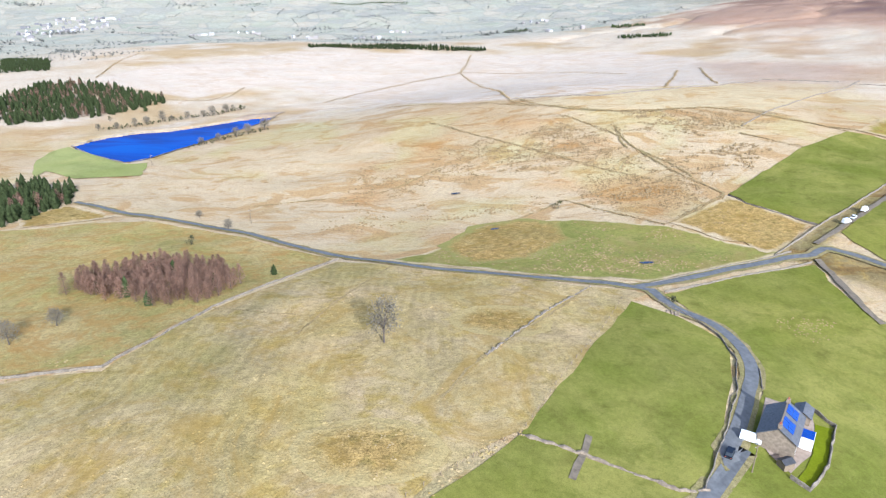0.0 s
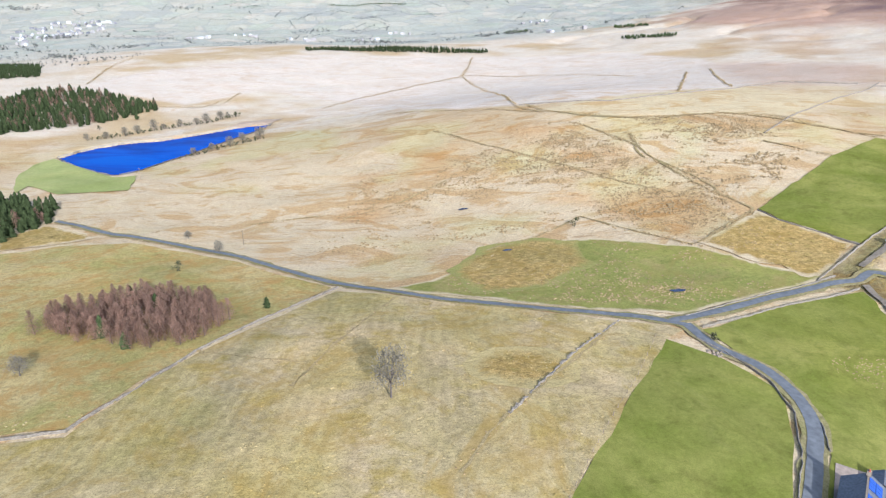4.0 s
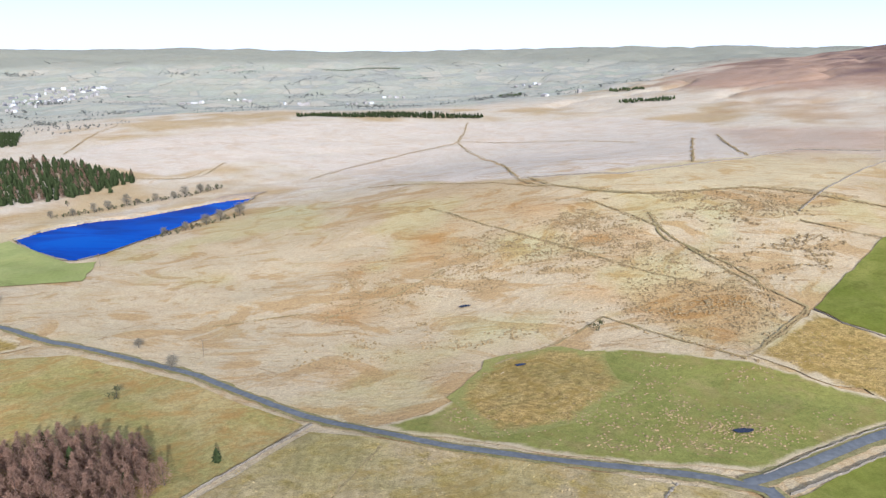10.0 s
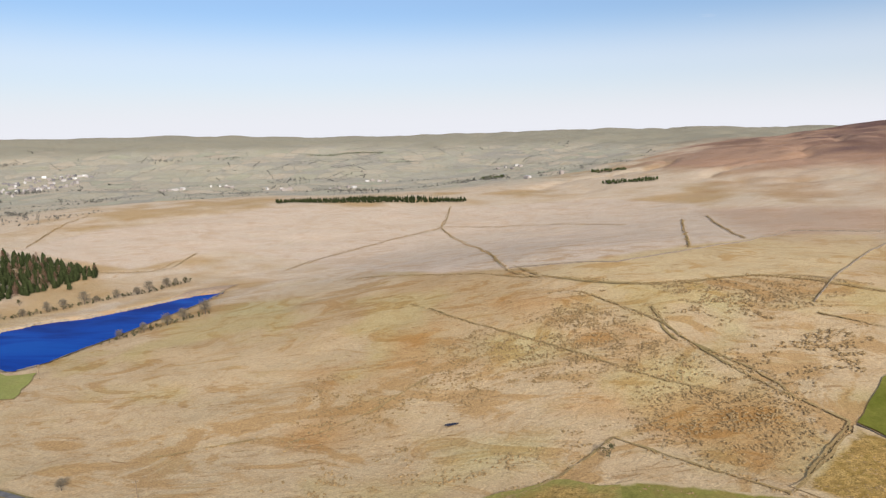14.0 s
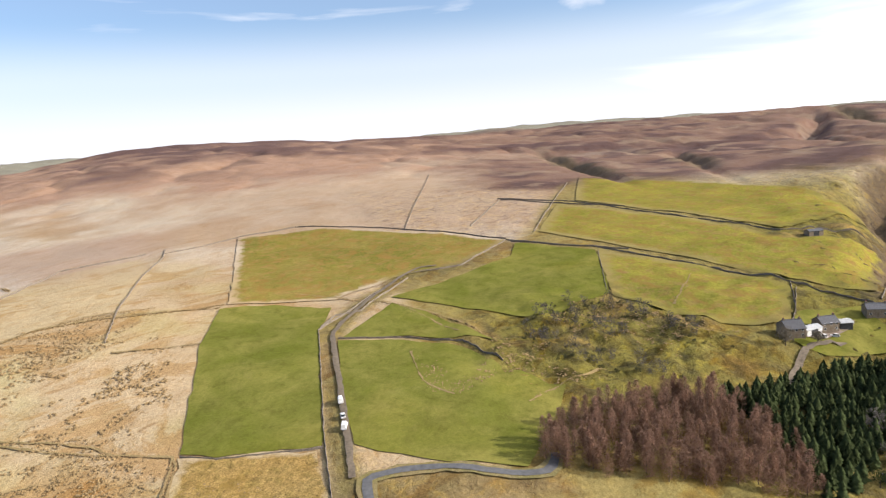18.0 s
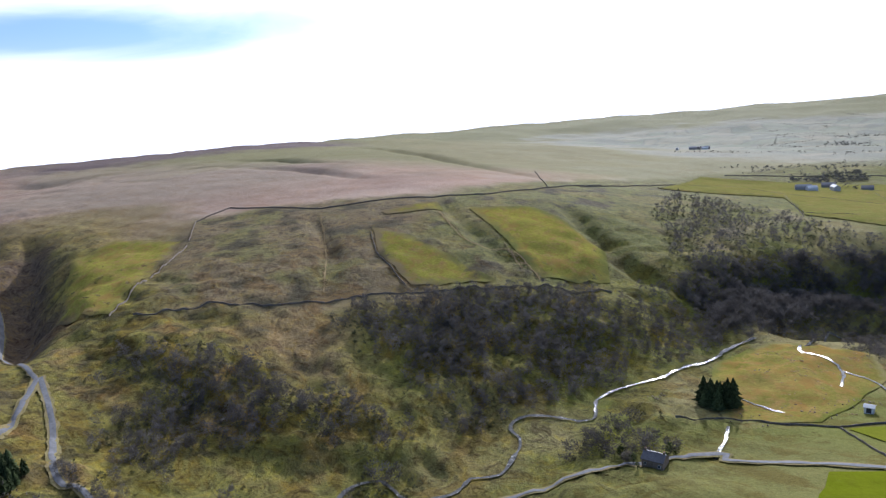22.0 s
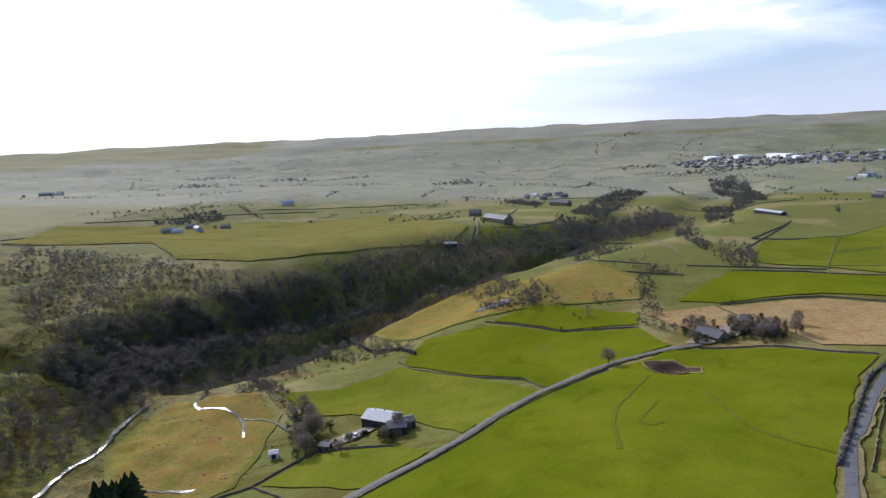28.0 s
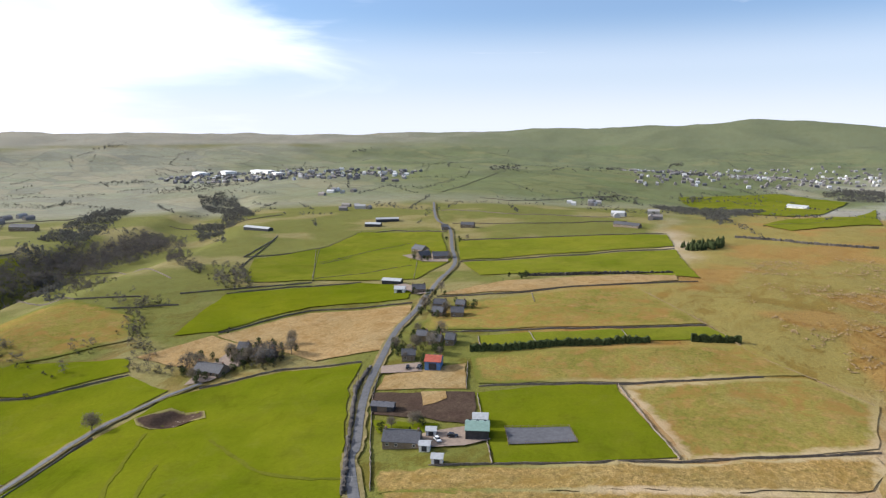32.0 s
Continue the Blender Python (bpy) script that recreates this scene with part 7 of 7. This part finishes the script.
for outline in ([(-178, -78), (-172, -64), (-162, -70), (-150, -84), (-160, -92), (-172, -84)], [(-226, -140), (-217, -133), (-205, -150), (-213, -156)], [(30, -208), (40, -200), (56, -198), (58, -204), (44, -210), (34, -214)],
                [(352, 142), (362, 126), (378, 114), (392, 112), (386, 122), (372, 132), (358, 146)], [(-165, -245), (-150, -236), (-160, -228), (-180, -232), (-205, -245), (-190, -255)], [(-350, -246), (-340, -232), (-356, -228), (-372, -270), (-362, -274)],
                [(-512, -372), (-495, -345), (-505, -322), (-490, -310), (-480, -335), (-500, -378)]):
    drape("yard", outline, gravel, 0.32, 0.0014, 0.8, 4.0, "pale hard-standing yard between farm buildings")
drape("straw_patch", [(-197, -118), (-202, -107), (-195, -102), (-189, -104), (-184, -107)], SWARD["straw"], 0.3, 0.0014, 1.0, 3.0, "pale straw-strewn patch in the earth paddock")
# garden trees and shrubs round the farms
rng = random.Random(77)
for cx, cy, n, rad in ((-250, -158, 26, 15), (-232, -146, 14, 10), (-160, -96, 8, 9), (-172, -244, 30, 18), (-200, -232, 28, 18), (-310, -186, 22, 18), (-345, -225, 8, 12), (-500, -340, 12, 22), (-430, -205, 8, 12), (18, -190, 7, 9), (55, -210, 9, 9), (48, -196, 5, 5),
                       (350, 138, 4, 6), (395, 98, 4, 8), (258, 106, 12, 14), (145, -112, 8, 12), (-172, -690, 10, 30), (-600, -380, 6, 15)):
    for i in range(n):
        a, r = rng.uniform(0, 6.28), rad * math.sqrt(rng.random()) + 3
        tree(rng.choice(("bare", "bush", "yew", "yew", "yew") if n > 5 else ("bare", "bush")), cx + r * math.cos(a), cy + r * math.sin(a), rng.uniform(0.5, 1.0), i % 4, rng.uniform(0, 360), "garden trees round the farmsteads")


# ---- timber poles ----
def pole(x, y, h=8.0):
    root = tagged(new("utility_pole"), "weathered timber pole with a cross-arm", "pole")
    root.matrix_world = pose(x, y, float(land(x, y)), 0, 0, 30)
    v, f = [], []
    limb(v, f, Vector((0, 0, -0.8)), Vector((0, 0, h)), 0.16, 0.11, 7)
    mesh_ob("shaft", v, f, timber, root)
    boxes("cross_arm", [(-0.9, -0.06, h - 0.7, 0.9, 0.06, h - 0.56)], timber, root)
    for s in (-0.75, 0.75):
        boxes("insulator", [(s - 0.05, -0.05, h - 0.56, s + 0.05, 0.05, h - 0.36)], lamp_glass, root)


for x, y in ((-209, 453), (71, 118), (62, 96), (-228, 372), (-100, 318), (-187, -148), (-128, -98), (-275, -186)):
    pole(x, y)

# ---- rush tussocks on the moor ----
def tussocks(name, poly, count, seed, mat, label, size=(0.5, 1.3), clump=5):
    r = np.random.RandomState(seed)
    P = np.array(poly, float)
    cx = r.uniform(P[:, 0].min(), P[:, 0].max(), count)
    cy = r.uniform(P[:, 1].min(), P[:, 1].max(), count)
    ok = inside(cx, cy, list(poly)) & (waves(cx, cy, 41, 55, 3) + r.uniform(-0.5, 0.5, count) > 0.08)
    cx, cy = np.repeat(cx[ok], clump), np.repeat(cy[ok], clump)
    cx, cy = cx + r.normal(0, 1.9, len(cx)), cy + r.normal(0, 1.1, len(cx))
    s = r.uniform(*size, len(cx))
    z = lift(cx, cy, 0.14, 0.0010)
    n = 5
    a = np.arange(n) * 2 * math.pi / n
    jr = r.uniform(0.6, 1.2, (len(cx), n))
    bx, by = cx[:, None] + np.cos(a) * s[:, None] * jr, cy[:, None] + np.sin(a) * s[:, None] * jr
    base = np.stack([bx, by, np.repeat(z[:, None] - 0.12, n, 1)], -1)
    tip = np.stack([cx + r.normal(0, 0.15, len(cx)), cy, z + s * 0.55], -1)[:, None]
    V = np.concatenate([base, tip], 1).reshape(-1, 3)
    k = np.arange(len(cx))[:, None] * (n + 1)
    F = np.stack([k + np.arange(n), k + (np.arange(n) + 1) % n, k + n + 0 * np.arange(n)], -1).reshape(-1, 3)
    me = bpy.data.meshes.new(name)
    me.vertices.add(len(V))
    me.vertices.foreach_set("co", V.ravel())
    me.loops.add(F.size)
    me.loops.foreach_set("vertex_index", F.ravel().astype(np.int32))
    me.polygons.add(len(F))
    me.polygons.foreach_set("loop_start", (np.arange(len(F)) * 3).astype(np.int32))
    me.update(calc_edges=True)
    me.materials.append(mat)
    tagged(new(name, me), label, "rushes", kind="stuff")


tussocks("rush_tussocks", [(-60, 300), (60, 330), (140, 330), (190, 410), (250, 470), (120, 480), (40, 450), (-60, 420)], 2600, 5, rush_mat, "rust-brown rush tussocks dotted over the moor", (0.35, 0.8))
tussocks("rush_tussocks", [(-10, 250), (20, 310), (110, 292), (150, 325), (180, 285), (140, 250), (70, 228)], 1500, 6, rush_mat, "rust-brown rush tussocks in the wet pasture", (0.3, 0.7))
tussocks("grass_tussocks", [(-120, 150), (-78, 195), (-44, 250), (64, 212), (18, 122), (-10, 95), (-120, 95)], 3600, 7, SWARD["pale"], "pale grass tussocks in the rough field", (0.25, 0.55), 4)
tussocks("rush_tussocks", [(250, 260), (330, 270), (370, 230), (350, 160), (300, 190), (260, 215)], 800, 8, rush_mat, "brown rushes on the hummocky valley side", (0.3, 0.65))
tussocks("rush_tussocks", [(-300, 60), (-420, -20), (-600, -60), (-700, 60), (-500, 160)], 2600, 9, rush_mat, "rust-brown rushes on the western moor", (0.35, 0.9))
tussocks("rush_tussocks", [(80, -190), (140, -160), (160, -280), (120, -330), (70, -260)], 500, 10, rush_mat, "rushes and wet ground beside the becks", (0.3, 0.6))

tussocks("rush_tussocks", [(136, 451), (194, 456), (220, 418), (180, 359), (147, 335), (132, 387)], 520, 21, rush_mat, "brown rush clumps dotted over pale moor grass", (0.45, 1.0), 6)
tussocks("rush_tussocks", [(41, 497), (125, 458), (110, 399), (58, 406), (30, 455)], 380, 22, rush_mat, "brown rush clumps in wet moor grass", (0.35, 0.8), 6)
tussocks("rush_tussocks", [(79, 363), (136, 355), (140, 324), (105, 292), (93, 309), (70, 329)], 600, 23, rush_mat, "dense rust-brown rushes in a wet hollow", (0.3, 0.65), 5)
tussocks("rush_tussocks", [(113, 198), (133, 196), (121, 180), (113, 188)], 90, 24, rush_mat, "brown rushes in a green pasture", (0.25, 0.5), 4)
tussocks("rush_tussocks", [(262, 298), (243, 287), (224, 268), (230, 256), (250, 250), (238, 266), (250, 281)], 260, 25, rush_mat, "brown rushes along a damp bank in the pasture", (0.3, 0.6), 4)

# ---- distant town, hedgerow trees ----
def far_roofs(name, poly, count, seed, label, size=(7, 13)):
    r = np.random.RandomState(seed)
    P = np.array(poly, float)
    V, F = [], []
    cx = r.uniform(P[:, 0].min(), P[:, 0].max(), count * 3)
    cy = r.uniform(P[:, 1].min(), P[:, 1].max(), count * 3)
    ok = inside(cx, cy, list(poly))
    cx, cy = cx[ok][:count], cy[ok][:count]
    cz = land(cx, cy)
    for x, y, z in zip(cx, cy, cz):
        l, w, e, ro = r.uniform(*size), r.uniform(6, 9), r.uniform(4, 6), r.choice((0.4, 0.4 + 1.57)) + r.normal(0, 0.15)
        c, s = math.cos(ro), math.sin(ro)
        k = len(V)
        for u, v_, h in ((-1, -1, -3), (1, -1, -3), (1, 1, -3), (-1, 1, -3), (-1, -1, e), (1, -1, e), (1, 1, e), (-1, 1, e), (-1, 0, e + 2.6), (1, 0, e + 2.6)):
            V.append((x + c * u * l / 2 - s * v_ * w / 2, y + s * u * l / 2 + c * v_ * w / 2, z + h))
        F += [tuple(k + q for q in t) for t in ((0, 1, 5, 4), (2, 3, 7, 6), (1, 2, 6, 9, 5), (3, 0, 4, 8, 7), (4, 5, 9, 8), (7, 8, 9, 6))]
    tagged(mesh_ob(name, V, F, far_wall), label, "town", kind="stuff")


far_wall, nt, b = shader("far_houses", 0.6)
gi = nt.nodes.new("ShaderNodeNewGeometry")
nt.links.new(ramp(nt, gi.outputs["Random Per Island"], [(0.0, (0.10, 0.10, 0.11)), (0.6, (0.26, 0.23, 0.21)), (0.85, (0.36, 0.35, 0.34)), (1.0, (0.7, 0.7, 0.69))]), b.inputs["Base Color"])
far_roofs("distant_town", [(-1150, -1874), (-1158, -1387), (-1275, -1037), (-1500, -1112), (-1480, -1578), (-1452, -2239), (-1250, -2100)], 320, 1, "distant town of small grey and white houses")
far_roofs("distant_town", [(-1673, -533), (-1911, -272), (-2319, -19), (-3219, -57), (-3189, -498), (-2701, -963)], 420, 2, "distant mill town in the low valley")
far_roofs("distant_village", [(-1111, 1788), (-1261, 2683), (-1510, 2819), (-1535, 2444)], 110, 3, "distant village of pale houses in the valley", (8, 18))
for i, (x, y, n) in enumerate(((-455, 2246, 5), (-149, 2565, 5), (-239, 2217, 5), (-663, 2298, 7), (358, 2694, 5), (282, 1600, 3), (-751, 2175, 5), (-1373, 2775, 12), (204, -850, 6), (656, -1552, 6), (-900, -260, 6), (-1000, -1000, 8), (-820, -760, 5), (-420, -1150, 6), (-1250, -500, 8))):
    far_roofs("distant_farm", [(x - 50, y - 40), (x + 50, y - 40), (x + 50, y + 40), (x - 50, y + 40)], n, 10 + i, "far farmstead of pale roofs among fields", (9, 20))
for x, y, l, w, r in ((-1341, -1987, 90, 40, 70), (-1389, -1895, 70, 40, 70), (-1442, -1783, 110, 45, 68), (-1402, -1690, 60, 30, 66), (-1330, -1560, 50, 30, 66)):
    root = tagged(new("factory"), "long white flat-roofed factory in the far town", "factory")
    root.matrix_world = pose(x, y, float(land(x, y)), 0, 0, r)
    gable("wall", l, w, 9, 1.5, white_paint, root, 6)
    for s in (-1, 1):
        roof_slab("roof_slope", l, w, 9, 1.5, white_paint, root, s, 0.5, 0.4)
rr = np.random.RandomState(15)
rows = []
while len(rows) < 10500:
    a, r = rr.uniform(165, 385), rr.uniform(980, 3900)
    x, y = 20 + r * math.sin(radians(a)), 110 + r * math.cos(radians(a))
    if r < 1000 or 285 < a < 318 or (a > 330 and r < 1500):
        continue
    if float(broad(x, y)) > 25:
        continue
    d = rr.choice((0.5, 2.07, 1.2)) + rr.normal(0, 0.2)
    L, st = rr.uniform(60, 260), rr.uniform(4.5, 9)
    for k in range(int(L / st)):
        if rr.rand() < 0.75:
            rows.append((x + math.cos(d) * k * st + rr.normal(0, 2), y + math.sin(d) * k * st + rr.normal(0, 2)))
mass("far_hedgerow_trees", ["dot"], rows, "far hedgerow trees and thorn hedges between fields", "trees", (0.3, 0.75), 3)
# leafless woodland filling the gorge
gx, gy = np.meshgrid(np.arange(-460, 300, 5.3), np.arange(-800, -290, 5.3))
gx, gy = gx.ravel() + rr.uniform(-2.3, 2.3, gx.size), gy.ravel() + rr.uniform(-2.3, 2.3, gx.size)
gd, gv = to_line(gx, gy, VALLEY)
gr = np.hypot(gx - 20, gy - 110)
beyond = to_line(gx + (gx - 20) / gr * 3, gy + (gy - 110) / gr * 3, VALLEY)[0] > gd
ok = (gd < np.where(beyond, 16 + 2.6 * gv, 3 + 0.35 * gv) + rr.uniform(-9, 9, gx.size)) & (gd > 5) & (gv > 10.5) & (rr.uniform(0, 1, gx.size) < 0.93)
mass("gorge_wood", ["wood"], list(zip(gx[ok], gy[ok])), "dense leafless woodland filling the deep gorge", "wood", (0.6, 1.1), 8)
copse = []
for _ in range(45):
    a, r = rr.uniform(170, 375), rr.uniform(1100, 4200)
    x, y = 20 + r * math.sin(radians(a)), 110 + r * math.cos(radians(a))
    if 285 < a < 318 or (a > 330 and r < 1600) or float(broad(x, y)) > 25:
        continue
    for _ in range(rr.randint(10, 45)):
        copse.append((x + rr.normal(0, 45), y + rr.normal(0, 22)))
mass("far_copses", ["dot"], copse, "far dark copses among the fields", "trees", (0.7, 1.5), 4)
tree("bush", 81, 204, 1.0, 2, 40, label="low bare bush beside the junction wall")
bank("tumbled_wall", [(18, 123), (29, 118.6), (43.4, 112.8), (51, 109), (58, 109.6)], 0.9, 0.5, ashlar, "low tumbled pale stone wall between pastures", "stone wall", "", 0.6, 1.2, 8, 0.2, 0.7, 0.25)


# ---- loose stones by the becks ----
def stones(name, x, y, n, rad, seed, label, size=(0.3, 0.9)):
    r = random.Random(seed)
    v, f = [], []
    for _ in range(n):
        px, py, s = x + r.gauss(0, rad), y + r.gauss(0, rad * 0.6), r.uniform(*size)
        z = float(lift(px, py, 0.1, 0.001))
        k = len(v)
        for u, w, h in ((-1, -1, -0.3), (1, -1, -0.3), (1, 1, -0.3), (-1, 1, -0.3), (-0.7, -0.6, 0.6), (0.6, -0.7, 0.5), (0.7, 0.6, 0.7), (-0.6, 0.7, 0.5)):
            v.append((px + u * s * r.uniform(0.6, 1.1), py + w * s * r.uniform(0.6, 1.1), z + h * s * r.uniform(0.7, 1.2)))
        f += [tuple(k + q for q in t) for t in ((4, 5, 6, 7), (0, 1, 5, 4), (1, 2, 6, 5), (2, 3, 7, 6), (3, 0, 4, 7))]
    tagged(mesh_ob(name, v, f, ashlar), label, "stones", kind="stuff")


for i, (x, y, n, rad) in enumerate(((141, -274, 30, 5), (84, -213, 40, 5), (132, -230, 40, 7), (96, -190, 30, 6), (91, -205, 30, 6), (70, -214, 25, 5), (121, -167, 50, 7), (104, -192, 30, 6), (167, -172, 25, 5), (128, -185, 40, 9))):
    stones("stones", x, y, n // 2, rad * 0.8, 60 + i, "scattered pale stones and rubble beside the beck", (0.2, 0.5))
stones("stones", -126, -204, 25, 4, 90, "rubble in the small earth hollow", (0.3, 0.8))
stones("boulders", 78.5, 196, 7, 1.3, 91, "pale boulders heaped on the verge by the lane", (0.4, 0.8))
bank("tumbled_wall", [(54.5, 218), (36.6, 195.5), (24.6, 177.5), (12.6, 158.5)], 0.7, 0.55, drystone, "dark broken remains of a dry stone wall", "stone wall", "", 0.6, 1.1, 14, 0.25, 0.7, 0.3)
tussocks("rush_tussocks", [(83 + 9 * math.cos(k * 0.785), 243 + 6 * math.sin(k * 0.785)) for k in range(8)], 90, 24, rush_mat, "rust-brown rushes ringing a small pool", (0.3, 0.6), 4)
